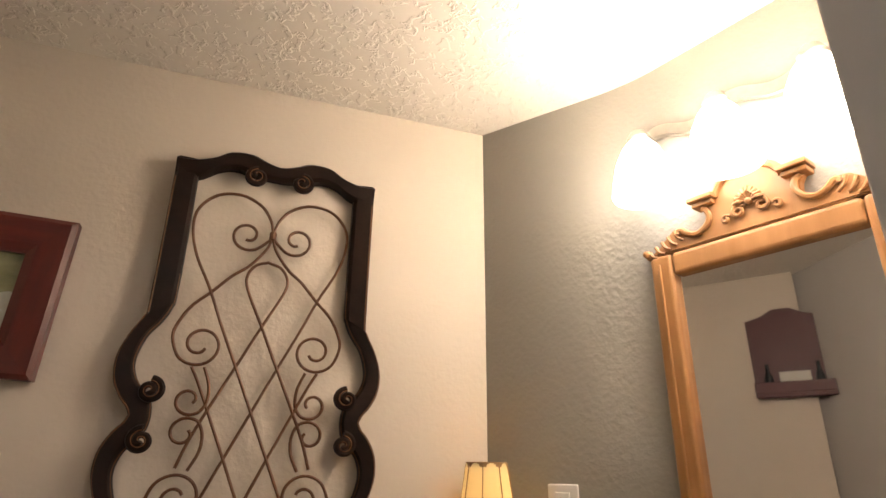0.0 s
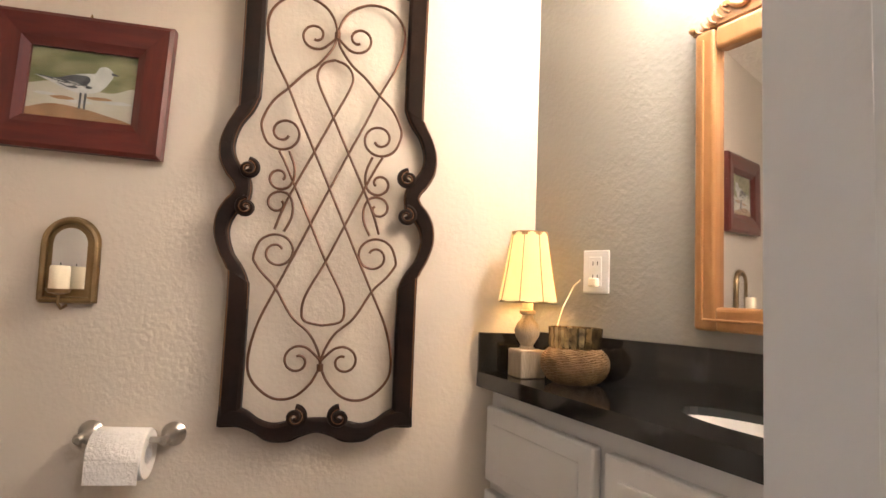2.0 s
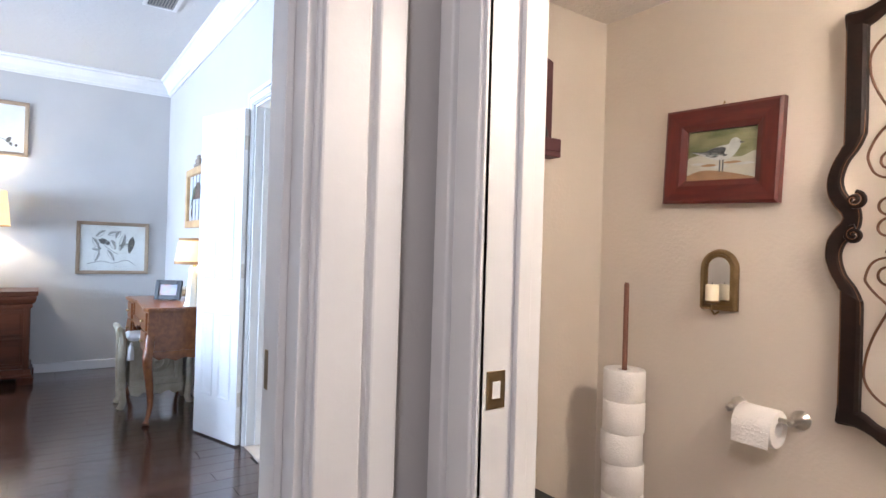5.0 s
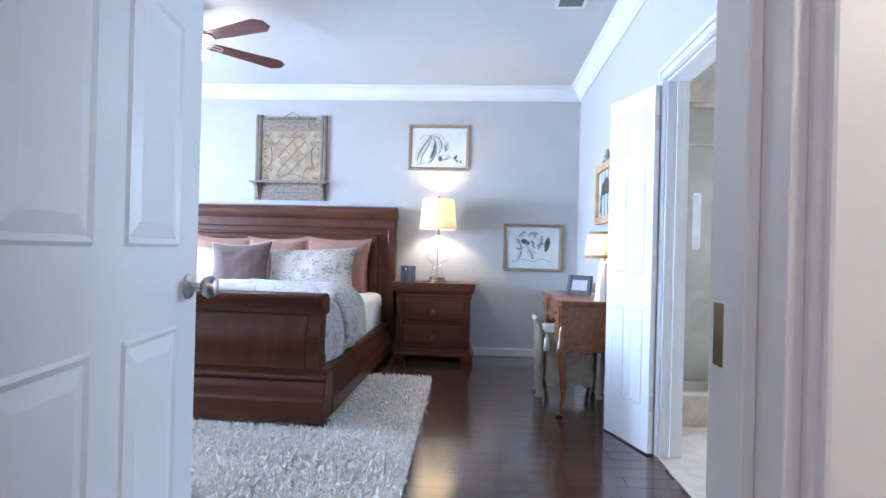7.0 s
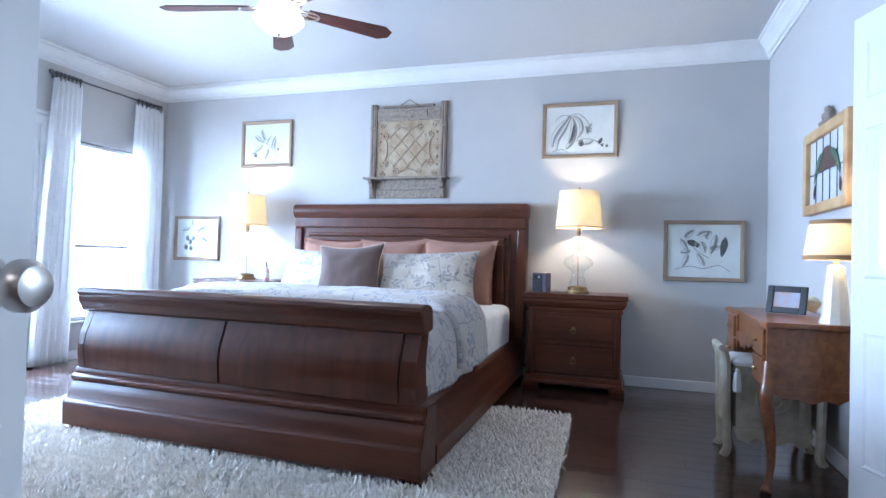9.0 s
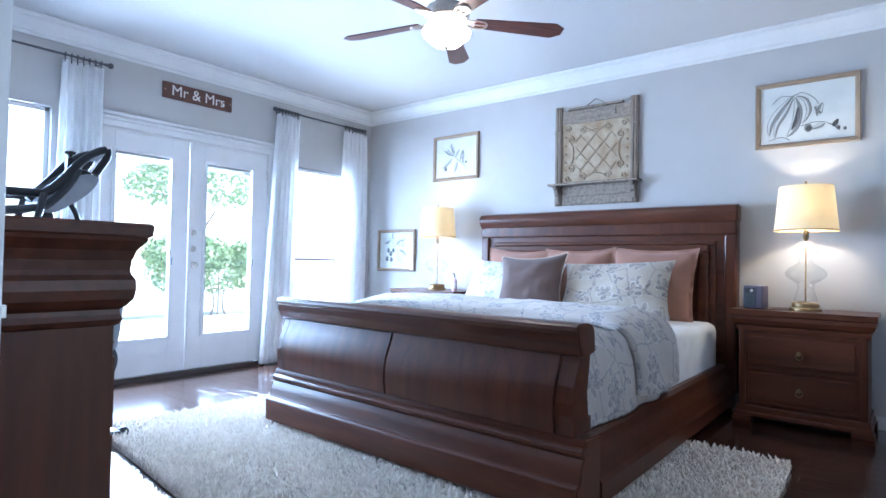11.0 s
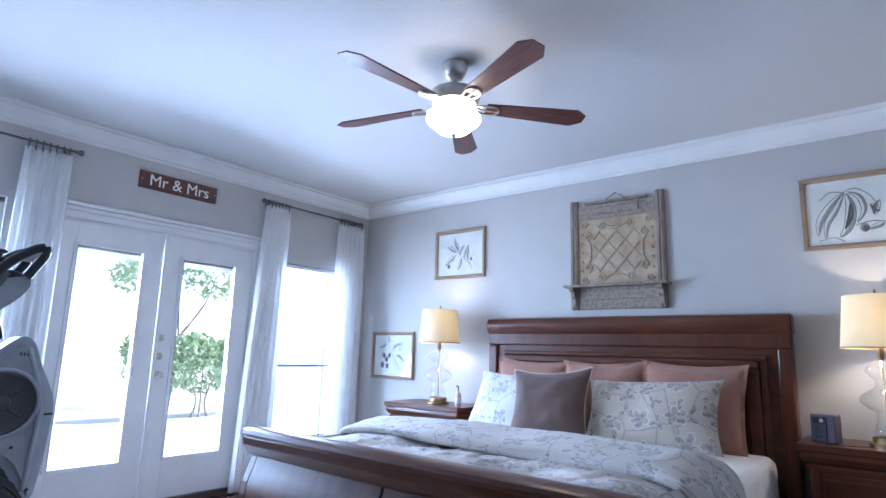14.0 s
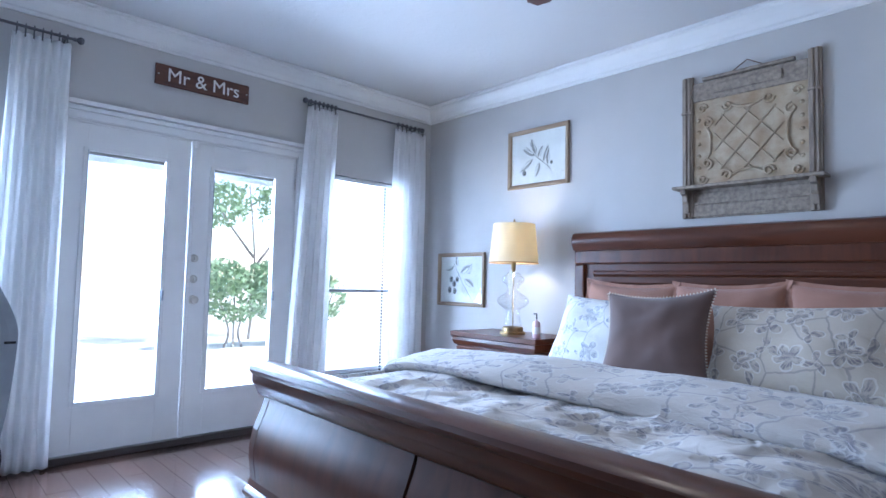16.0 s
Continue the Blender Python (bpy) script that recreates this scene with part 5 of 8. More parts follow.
    part("iron_tie", lathe([(0.007, 0), (0.007, 0.016)], 8, m=pose(0, -0.017, 0.1172)), IRON, d)
    return d


decor()


def framed(name, label, m, w, h, fw, fd, fmat, inner, group=""):
    """A framed picture: four mitred bars round a sheet, standing on local y = 0, facing -y, centred."""
    f = thing(name, label, "picture", m, group)
    pr = [(0.0, 0.0), (0.0, -fd * 0.8), (0.12, -fd), (0.75, -fd * 0.82), (1.0, -fd * 0.5), (1.0, 0.0)]
    for k in range(4):
        a, b = ((w, h), (h, w), (w, h), (h, w))[k]
        bm = bmesh.new()
        e = [[bm.verts.new((s * (a / 2 - t * fw), y, b / 2 - t * fw)) for t, y in pr] for s in (-1, 1)]
        nn = len(pr)
        bm.faces.new(e[0])
        bm.faces.new(e[1][::-1])
        for i in range(nn):
            bm.faces.new((e[0][i], e[0][(i + 1) % nn], e[1][(i + 1) % nn], e[1][i]))
        part("frame_bar", bm, fmat, f, m=pose(0, 0, 0, 0, 90 * k, 0))
    g = part("glass_pane", box((-w / 2 + fw * 0.9, -0.0125, -h / 2 + fw * 0.9), (w / 2 - fw * 0.9, -0.0115, h / 2 - fw * 0.9)), PANE, f, "clear picture glass")
    g.visible_shadow = False
    part("sheet", box((-w / 2 + fw * 0.9, -0.006, -h / 2 + fw * 0.9), (w / 2 - fw * 0.9, -0.003, h / 2 - fw * 0.9)), inner, f)
    return f


def blob(pts, depth, t=0.0006, k=5):
    """A flat inked shape."""
    return extrude([(p.x, p.z) for p in spline([(x, 0, z) for x, z in pts + pts[:1]], k)[:-1]], depth - t, depth, "y")


def bird_picture():
    grn = mat("painted_green_ground", (0.40, 0.37, 0.20), 0.5, c2=(0.10, 0.12, 0.035), scale=9, stretch=(1, 1, 2.5))
    sand = mat("painted_pale_water", (0.62, 0.58, 0.50), 0.5, c2=(0.50, 0.47, 0.36), scale=9)
    grey = mat("painted_wing_grey", (0.035, 0.04, 0.05), 0.5, c2=(0.13, 0.13, 0.14), scale=60)
    pale = mat("painted_bird_white", (0.66, 0.65, 0.62), 0.5, c2=(0.52, 0.52, 0.51), scale=40)
    tan = mat("painted_driftwood", (0.42, 0.24, 0.12), 0.5, c2=(0.30, 0.17, 0.08), scale=20)
    f = framed("bird_picture", "small painting of a shore bird in a wide red mahogany frame", pose(5.640, 6.797, 1.495, 0, 2.2, 0), 0.362, 0.298, 0.072, 0.028, MAHOG, grn)
    W, Hh = 0.108, 0.077
    part("painted_shape", blob([(-W, -0.006), (-0.06, 0.004), (0.0, -0.004), (0.06, -0.010), (W, 0.002), (W, -Hh), (-W, -Hh)], -0.0061), sand, f)
    part("painted_shape", blob([(-W, -0.060), (-0.06, -0.046), (0.0, -0.050), (0.06, -0.062), (W, -0.075), (0.06, -0.077), (-W, -0.077)], -0.0068), tan, f)
    part("painted_shape", blob([(-0.098, 0.014), (-0.06, 0.010), (-0.03, 0.020), (0.005, 0.028), (0.022, 0.030), (0.030, 0.044), (0.044, 0.048), (0.056, 0.040), (0.060, 0.030), (0.052, 0.012), (0.036, -0.008), (0.005, -0.018), (-0.03, -0.012), (-0.06, 0.000)], -0.0068, 0.001), pale, f)
    part("painted_shape", blob([(-0.098, 0.015), (-0.055, 0.012), (-0.02, 0.022), (0.012, 0.020), (0.008, 0.002), (-0.02, -0.008), (-0.05, 0.000)], -0.0079), grey, f)
    for k in range(6):
        part("wing_feather", blob([(-0.092 + 0.015 * k, 0.012 - 0.001 * k), (-0.060 + 0.014 * k, 0.000 - 0.002 * k + 0.004 * (k % 2)), (-0.040 + 0.012 * k, 0.004 - 0.001 * k)], -0.0084, 0.0004, 2), grey if k % 2 else pale, f)
    for k in range(5):
        part("painted_shape", blob([(-0.10 + 0.035 * k, -0.024 - 0.006 * (k % 3)), (-0.075 + 0.04 * k, -0.021 - 0.005 * (k % 3)), (-0.05 + 0.038 * k, -0.026 - 0.006 * (k % 3)), (-0.08 + 0.035 * k, -0.029 - 0.006 * (k % 3))], -0.0066, 0.0004, 2), tan if k % 2 else pale, f)
    part("painted_shape", blob([(0.056, 0.036), (0.072, 0.031), (0.058, 0.030)], -0.0079), grey, f)
    part("painted_shape", boxes([((-0.004, -0.0085, -0.052), (0.0, -0.0072, -0.016)), ((0.006, -0.0085, -0.052), (0.010, -0.0072, -0.016))]), grey, f)
    part("hanging_hook", tube([(0, -0.004, 0.149), (0, -0.01, 0.155), (0, -0.006, 0.162), (0, -0.001, 0.158)], 0.0016, 6), BRASS, f)
    return f


bird_picture()

# candle sconce with its small arched mirror
sc = thing("candle_sconce", "small arched antique brass wall sconce with mirror and ivory candle", "wall sconce", pose(5.645, 6.797, 1.022))


def arch(hw, h, k=14):
    return [(-hw, 0), (hw, 0)] + [(hw * math.cos(a), h - hw + hw * math.sin(a)) for a in [math.pi * i / k for i in range(k + 1)]]


part("back_plate", extrude(arch(0.0585, 0.185), -0.008, 0.0, "y", 0.002), BRASS, sc)
o = [Vector((x, 0, z)) for x, z in arch(0.051, 0.172)]
bm = tube([(p.x, -0.010, p.z + 0.004) for p in o[1:]] + [(-0.051, -0.010, 0.004)], 0.0075, 8)
tube([(-0.051, -0.010, 0.006), (0.051, -0.010, 0.006)], 0.0075, 8, bm)
part("rim", bm, BRASS, sc, smooth=True)
part("mirror", extrude([(x, z + 0.028) for x, z in arch(0.034, 0.132)], -0.0105, -0.0085, "y"), MIRROR, sc)
part("arm", tube([(0, -0.008, -0.006), (0, -0.03, -0.012), (0, -0.045, 0.0), (0, -0.045, 0.022)], 0.003, 8), BRASS, sc, smooth=True)
part("cup", lathe([(0.006, 0.018), (0.02, 0.022), (0.024, 0.03), (0.021, 0.03), (0.018, 0.025)], 20, m=pose(0, -0.045, 0)), BRASS, sc, smooth=True)
part("candle", lathe([(0.0185, 0.026), (0.019, 0.03), (0.019, 0.074), (0.017, 0.078), (0.004, 0.076)], 24, m=pose(0, -0.045, 0)), WAX, sc, "ivory pillar candle", True)
part("wick", lathe([(0.001, 0.076), (0.001, 0.084)], 6, m=pose(0, -0.045, 0)), BLACKP, sc)

# toilet roll holder
th = thing("toilet_roll_holder", "brushed nickel holder with a fresh white toilet roll", "toilet roll holder", pose(5.795, 6.80, 0.748, 0, 1, 0))
for s in (-1, 1):
    part("rosette", lathe([(0.026, 0), (0.026, 0.004), (0.017, 0.012), (0.010, 0.024), (0.009, 0.05), (0.011, 0.062), (0.006, 0.07)], 24, m=pose(s * 0.083, 0, 0, 90)), NICKEL, th, smooth=True)
part("spindle", lathe([(0.007, -0.083), (0.007, 0.083)], 14, m=pose(0, -0.055, 0, 0, 90)), NICKEL, th, smooth=True)


def roll(r, h, m, parent, label=""):
    full = [(0.022, 0.001), (r - 0.003, 0), (r, 0.004), (r, h - 0.004), (r - 0.003, h), (0.022, h - 0.001)]
    bm = bmesh.new()
    n = 36
    prof = full + [(0.020, h - 0.004), (0.020, 0.004)]
    rings = [[bm.verts.new((q * (1 + 0.006 * math.sin(3 * a0)) * math.cos(a0), q * (1 + 0.006 * math.sin(3 * a0)) * math.sin(a0), z)) for a0 in [2 * math.pi * i / n for i in range(n)]] for q, z in prof]
    for k in range(len(rings)):
        a, b = rings[k], rings[(k + 1) % len(rings)]
        for i in range(n):
            bm.faces.new((a[i], a[(i + 1) % n], b[(i + 1) % n], b[i]))
    return part("roll", bm, PAPER, parent, label, True, m)


roll(0.052, 0.105, pose(-0.0525, -0.055, -0.028) @ pose(0, 0, 0, 0, 90, 0), th, "white toilet roll")
part("loose_sheet", box((-0.05, -0.1085, -0.075), (0.05, -0.1075, -0.03)), PAPER, th)

ts = thing("toilet_roll_stand", "tall stack of white toilet rolls on a brown wooden pole stand", "toilet roll stand", pose(5.405, 6.665, 0))
part("base", lathe([(0.08, 0), (0.08, 0.012), (0.07, 0.018)], 30), MAHOG, ts, smooth=True)
part("pole", lathe([(0.0085, 0.015), (0.0085, 1.085), (0.006, 1.092)], 14), mat("reddish_brown_pole", (0.16, 0.06, 0.035), 0.5), ts, "reddish brown pole", True)
for k in range(8):
    roll(0.0665, 0.0985, pose(0.003 * math.sin(k * 2.3), 0.003 * math.cos(k * 1.7), 0.02 + 0.099 * k, 0, 0, 40 * k), ts)
tagged(part("low_bench", boxes([((5.19, 6.31, 0.37), (5.33, 6.47, 0.40)), ((5.20, 6.32, 0.0), (5.225, 6.345, 0.37)), ((5.30, 6.32, 0.0), (5.325, 6.345, 0.37)), ((5.20, 6.435, 0.0), (5.225, 6.46, 0.37)), ((5.30, 6.435, 0.0), (5.325, 6.46, 0.37))], 0.004), BLACKP), "low black stool standing by the stack of toilet rolls", "stool")

kr = thing("key_rack", "small plum painted wooden wall rack with pegs and bottles", "wall rack", pose(5.186, 6.37, 1.50, 0, 0, 90) @ Matrix.Diagonal((1.62, 1.1, 1.75, 1)))
part("back_board", extrude([(-0.09, 0), (0.09, 0), (0.09, 0.19), (0.05, 0.20), (0.02, 0.215), (-0.02, 0.215), (-0.05, 0.20), (-0.09, 0.19)], -0.010, -0.001, "y", 0.002), PURPLEW, kr)
part("shelf", boxes([((-0.09, -0.05, 0.0), (0.09, -0.01, 0.01)), ((-0.09, -0.05, 0.01), (0.09, -0.043, 0.035))], 0.002), PURPLEW, kr)
for u in (-0.05, 0, 0.05):
    part("peg", lathe([(0.004, 0), (0.004, 0.012), (0.007, 0.018)], 10, m=pose(u, -0.01, 0.155, 90)), PURPLEW, kr)
for u in (-0.06, 0.055):
    part("bottle", lathe([(0.010, 0.0), (0.010, 0.035), (0.004, 0.05), (0.004, 0.068)], 14, m=pose(u, -0.028, 0.0105)), BLACKP, kr, "small dark bottle", True)
part("card", box((-0.04, -0.016, 0.012), (0.03, -0.013, 0.06)), MATBOARD, kr)


# vanity with black top
def vanity():
    v = thing("vanity", "white painted vanity cabinet under a black granite worktop", "vanity")
    f0, f1 = Vector((6.575, 6.795)), Vector((6.855, 5.81))
    d = (f1 - f0).normalized()
    nrm = Vector((d.y, -d.x))
    ang = math.degrees(math.atan2(d.y, d.x))
    L = (f1 - f0).length
    part("carcass", extrude([(6.585, 6.795), (6.797, 5.972), (7.07, 5.972), (6.89, 6.48), (6.67, 6.795)], 0.10, 0.855, "z"), WHITE, v)
    fm = pose(f0.x, f0.y, 0, 0, 0, ang)
    for a, b, z0, z1 in ((0.03, 0.40, 0.655, 0.82), (0.03, 0.40, 0.14, 0.635), (0.43, 0.82, 0.655, 0.82), (0.43, 0.82, 0.14, 0.635)):
        bm = box((a, -0.022, z0), (b, 0.0, z1), 0.005)
        box((a + 0.035, -0.026, z0 + 0.035), (b - 0.035, -0.02, z1 - 0.035), 0.004, bm)
        part("drawer_front" if z0 > 0.6 else "cabinet_door", bm, WHITE, v, m=fm)
    part("toe_kick", extrude([(6.63, 6.79), (6.84, 5.975), (7.02, 5.975), (6.67, 6.75)], 0.0, 0.10, "z"), BLACKP, v)
    return v


vanity()
bm = bmesh.new()
outl = [(6.545, 6.797), (6.780, 5.971), (7.074, 5.971), (6.903, 6.485), (6.676, 6.797)]
cx, cy = 6.878, 6.225
hole = [(cx + 0.072 * math.cos(a) + 0.05 * math.sin(a), cy + 0.02 * math.cos(a) - 0.17 * math.sin(a)) for a in [2 * math.pi * i / 40 for i in range(40)]]
for z, up in ((0.892, 1), (0.858, 0)):
    ov = [bm.verts.new((x, y, z)) for x, y in outl]
    hv_ = [bm.verts.new((x, y, z)) for x, y in hole]
    es = [bm.edges.new((q[i], q[(i + 1) % len(q)])) for q in (ov, hv_) for i in range(len(q))]
    bmesh.ops.triangle_fill(bm, edges=es, use_beauty=True)
    if up:
        to, thl = ov, hv_
for top, low in ((to, ov), (thl, hv_)):
    for i in range(len(top)):
        j = (i + 1) % len(top)
        bm.faces.new((top[i], top[j], low[j], low[i]))
ct = tagged(part("worktop", bm, GRANITE), "polished black granite worktop with an undermount sink", "worktop")
part("backsplash", box((6.545, 6.782, 0.8925), (6.684, 6.7975, 0.984), 0.002), GRANITE, ct)
back = [Vector((6.684, 6.7945)), Vector((6.77, 6.6767))] + MIRROR_WALL_BEND + [Vector((7.0, 6.206)), Vector((7.074, 5.981))]
front = []
for k, q in enumerate(back):
    d = (back[min(k + 1, len(back) - 1)] - back[max(k - 1, 0)]).normalized()
    front.append(q + Vector((d.y, -d.x)) * 0.019)
    back[k] = q + Vector((d.y, -d.x)) * 0.0008
part("backsplash", extrude([tuple(q) for q in back + front[::-1]], 0.8925, 0.990, "z"), GRANITE, ct, smooth=True)
bm = bmesh.new()
rings = []
for t in range(9):
    s = 0.995 - 0.75 * (t / 8) ** 2.2
    zz = 0.878 - 0.12 * math.sin(t / 8 * math.pi / 2)
    rings.append([bm.verts.new((cx + (x - cx) * s, cy + (y - cy) * s, zz)) for x, y in hole])
for a, b in zip(rings, rings[1:]):
    for i in range(40):
        bm.faces.new((a[i], a[(i + 1) % 40], b[(i + 1) % 40], b[i]))
bm.faces.new(rings[-1])
tagged(part("sink_bowl", bm, PORC, smooth=True), "oval white undermount sink bowl", "sink")

# small lamp on the worktop
sl = thing("small_lamp", "small lit lamp with pleated yellow shade and pale turned base", "lamp", pose(6.640, 6.715, 0.8925, 0, 0, 12))
PALEW = mat("pale_limed_wood", (0.42, 0.35, 0.26), 0.7, c2=(0.30, 0.24, 0.17), scale=12, stretch=(5, 5, 1), bump=0.3)
part("plinth", box((-0.031, -0.031, 0), (0.031, 0.031, 0.062), 0.003), PALEW, sl)
part("turned_base", lathe([(0.018, 0.062), (0.014, 0.07), (0.017, 0.075), (0.026, 0.09), (0.029, 0.103), (0.024, 0.118), (0.014, 0.13), (0.012, 0.138), (0.018, 0.142), (0.018, 0.148), (0.012, 0.150)], 26), PALEW, sl, smooth=True)
part("socket", lathe([(0.012, 0.15), (0.012, 0.172), (0.009, 0.176)], 16), WAX, sl, smooth=True)
part("shade", shell([(0.066, 0.168), (0.052, 0.245), (0.040, 0.325)], 0.0015, 64, flute=lambda a: 1 + 0.02 * abs(math.sin(4 * a))), LITSHADE, sl, "yellow panelled fabric shade, lit")
for k in range(8):
    a = math.pi * k / 4
    part("shade_rib", tube([(0.0675 * math.cos(a), 0.0675 * math.sin(a), 0.168), (0.0535 * math.cos(a), 0.0535 * math.sin(a), 0.245), (0.0412 * math.cos(a), 0.0412 * math.sin(a), 0.325)], 0.0012, 5), SHADEB, sl)
part("shade_band", shell([(0.0415, 0.318), (0.0405, 0.327)], 0.002, 48), SHADEB, sl)
part("shade_wire", shell([(0.0668, 0.166), (0.0668, 0.170)], 0.002, 48), BRASS, sl)
cord = spline([(0.0, 0.02, 0.01), (0.05, 0.03, 0.004), (0.085, 0.02, 0.06), (0.11, 0.035, 0.14), (0.125, 0.06, 0.20)], 8)
part("cord", tube([MR.inverted() @ Vector(p) for p in [(6.66, 6.72, 0.90), (6.69, 6.715, 0.93), (6.70, 6.70, 0.99), (6.715, 6.695, 1.05), (6.742, 6.70, 1.10), (6.755, 6.692, 1.115)]], 0.0016, 6), WAX, None)
co = bpy.data.objects["cord"]
co.matrix_world = MR
tagged(co, "thin cream lamp cord plugged into the outlet", "cord")

# woven basket pot
bk = thing("woven_pot", "seagrass-wrapped pot with gilded glass rim on the black worktop", "decorative pot", pose(6.722, 6.635, 0.8925))
bm = bmesh.new()
prof = [(0.045, 0.004), (0.058, 0.012), (0.068, 0.028), (0.071, 0.042), (0.068, 0.056), (0.058, 0.068), (0.050, 0.072)]
part("body", lathe([(0.043, 0.0)] + [(r - 0.004, z) for r, z in prof], 40), SEAG, bk, smooth=True)
for k, (r, z) in enumerate(spline([(r, 0, z) for r, z in prof], 3)[i].xz for i in range(19)):
    pts = [((r + 0.0012 * math.sin(26 * a + k * 3)) * math.cos(a), (r + 0.0012 * math.sin(26 * a + k * 3)) * math.sin(a), z + 0.0015 * math.sin(13 * a + k)) for a in [2 * math.pi * i / 60 for i in range(61)]]
    part("seagrass_strand", tube(pts, 0.0024, 5), SEAG, bk, smooth=True)
part("gilded_rim", shell([(0.050, 0.068), (0.055, 0.084), (0.055, 0.102), (0.056, 0.118)], 0.003, 66, flute=lambda a: 1 + 0.035 * math.sin(22 * a)), MERC, bk, "mottled gilded glass rim", True)

# outlet
ol = thing("outlet", "white duplex outlet with screwless plate", "outlet", MR @ pose(-0.171, 0.0, 1.133))
part("plate", box((-0.032, 0.0, -0.048), (0.032, 0.006, 0.048), 0.003), WHITE, ol)
part("receptacle", box((-0.015, 0.006, -0.033), (0.015, 0.009, 0.033), 0.002), WHITE, ol)
for z in (0.014, -0.016):
    for x in (-0.006, 0.005):
        part("slot", box((x - 0.001, 0.0088, z), (x + 0.001, 0.0096, z + 0.009)), BLACKP, ol)
part("plug", box((-0.012, 0.009, -0.034), (0.008, 0.026, -0.014), 0.004), WAX, ol)


def wall_mirror():
    m = thing("wall_mirror", "honey pine framed mirror with a carved crest", "mirror", MK @ pose(-0.224, 0.0, 1.022))
    hw, h, fw = 0.204, 0.575, 0.045
    part("glass", box((-hw + 0.035, 0.010, 0.03), (hw - 0.035, 0.013, h - 0.03)), MIRROR, m, "silvered mirror glass")
    for a, b in (((-hw, 0.002, 0.0), (-hw + fw, 0.030, h)), ((hw - fw, 0.002, 0.0), (hw, 0.030, h)), ((-hw + fw, 0.002, 0.0), (hw - fw, 0.029, fw)), ((-hw + fw, 0.002, h - fw), (hw - fw, 0.029, h))):
        part("frame_bar", box(a, b, 0.008, seg=3), PINE, m)
    part("bead", boxes([((-hw + 0.018, 0.028, 0.018), (-hw + 0.023, 0.034, h - 0.018)), ((hw - 0.023, 0.028, 0.018), (hw - 0.018, 0.034, h - 0.018)), ((-hw + 0.023, 0.028, 0.018), (hw - 0.023, 0.033, 0.023))], 0.002), PINE, m)
    rise = [(0, 0.122), (0.018, 0.121), (0.034, 0.116), (0.048, 0.106), (0.057, 0.093), (0.060, 0.084), (0.098, 0.084), (0.098, 0.072), (0.088, 0.068), (0.082, 0.058), (0.080, 0.045), (0.088, 0.034), (0.100, 0.028), (0.112, 0.029), (0.124, 0.038), (0.136, 0.046), (0.150, 0.045), (0.166, 0.033), (0.184, 0.017), (0.198, 0.010), (0.208, 0.015), (0.216, 0.011), (0.214, 0.002)]
    half = [(x, h + z) for x, z in rise]
    poly = half + [(-x, z) for x, z in half[::-1][:-1]]
    part("crest", extrude(poly, 0.003, 0.024, "y", 0.003), PINE, m, "carved scrolled pine crest")
    arc = [(x, 0.026, z - 0.003) for x, z in half[:6]]
    part("crest_arch", tube([(-x, y, z) for x, y, z in arc[::-1]] + arc[1:], 0.0075, 8), PINE, m, smooth=True)
    for s in (1, -1):
        lo, hi = sorted((s * 0.056, s * 0.104))
        part("crest_cap", boxes([((lo, 0.004, h + 0.078), (hi, 0.046, h + 0.087)), ((lo + 0.004, 0.004, h + 0.069), (hi - 0.004, 0.037, h + 0.078))], 0.002), PINE, m)
        part("crest_scroll", tube(spline([(s * 0.086, 0.026, h + 0.066), (s * 0.077, 0.028, h + 0.060), (s * 0.074, 0.028, h + 0.044), (s * 0.084, 0.028, h + 0.029), (s * 0.102, 0.028, h + 0.022), (s * 0.118, 0.028, h + 0.028), (s * 0.128, 0.028, h + 0.037), (s * 0.136, 0.028, h + 0.038), (s * 0.138, 0.028, h + 0.031)], 4), 0.0055, 8), PINE, m, smooth=True)
        for k in range(5):
            x, z = 0.136 + 0.014 * k, h + 0.034 - 0.006 * k
            part("carved_leaf", tube(spline([(s * (x - 0.006), 0.026, z - 0.016 + 0.001 * k), (s * (x + 0.004), 0.0275, z - 0.008), (s * (x + 0.010), 0.026, z + 0.006 - 0.001 * k)], 4), 0.0034, 7, taper=lambda t: 0.7 + 0.5 * t), PINE, m, smooth=True)
        part("crest_knob", lathe([(0.003, -0.006), (0.008, 0.0), (0.006, 0.008), (0.002, 0.011)], 12, m=pose(s * 0.208, 0.026, h + 0.010, -90)), PINE, m, smooth=True)
        for r, cx_, cz_, t in ((0.013, 0.020, 0.038, 1.3), (0.008, 0.044, 0.030, 1.1)):
            pts = [(s * (cx_ + r * (1 - 0.75 * q / 20) * math.cos(2.6 - 6.28 * t * q / 20)), 0.029, h + cz_ + r * (1 - 0.75 * q / 20) * math.sin(2.6 - 6.28 * t * q / 20)) for q in range(21)]
            part("carved_curl", tube(pts, 0.0035, 7), CARVE, m, smooth=True)
    for k in range(9):
        a = math.pi * (0.0 + k / 8)
        r = 0.026 - 0.004 * abs(math.sin(2 * a))
        part("carved_petal", tube([(0.004 * math.cos(a), 0.028, h + 0.052 + 0.004 * math.sin(a)), (r * 0.6 * math.cos(a), 0.034, h + 0.052 + r * 0.6 * math.sin(a)), (r * math.cos(a), 0.030, h + 0.052 + r * math.sin(a))], 0.0042, 7), CARVE, m, smooth=True)
    part("carved_boss", lathe([(0.007, 0), (0.006, 0.006), (0.002, 0.009)], 12, m=pose(0, 0.028, h + 0.05, -90)), CARVE, m, smooth=True)
    return m


wall_mirror()

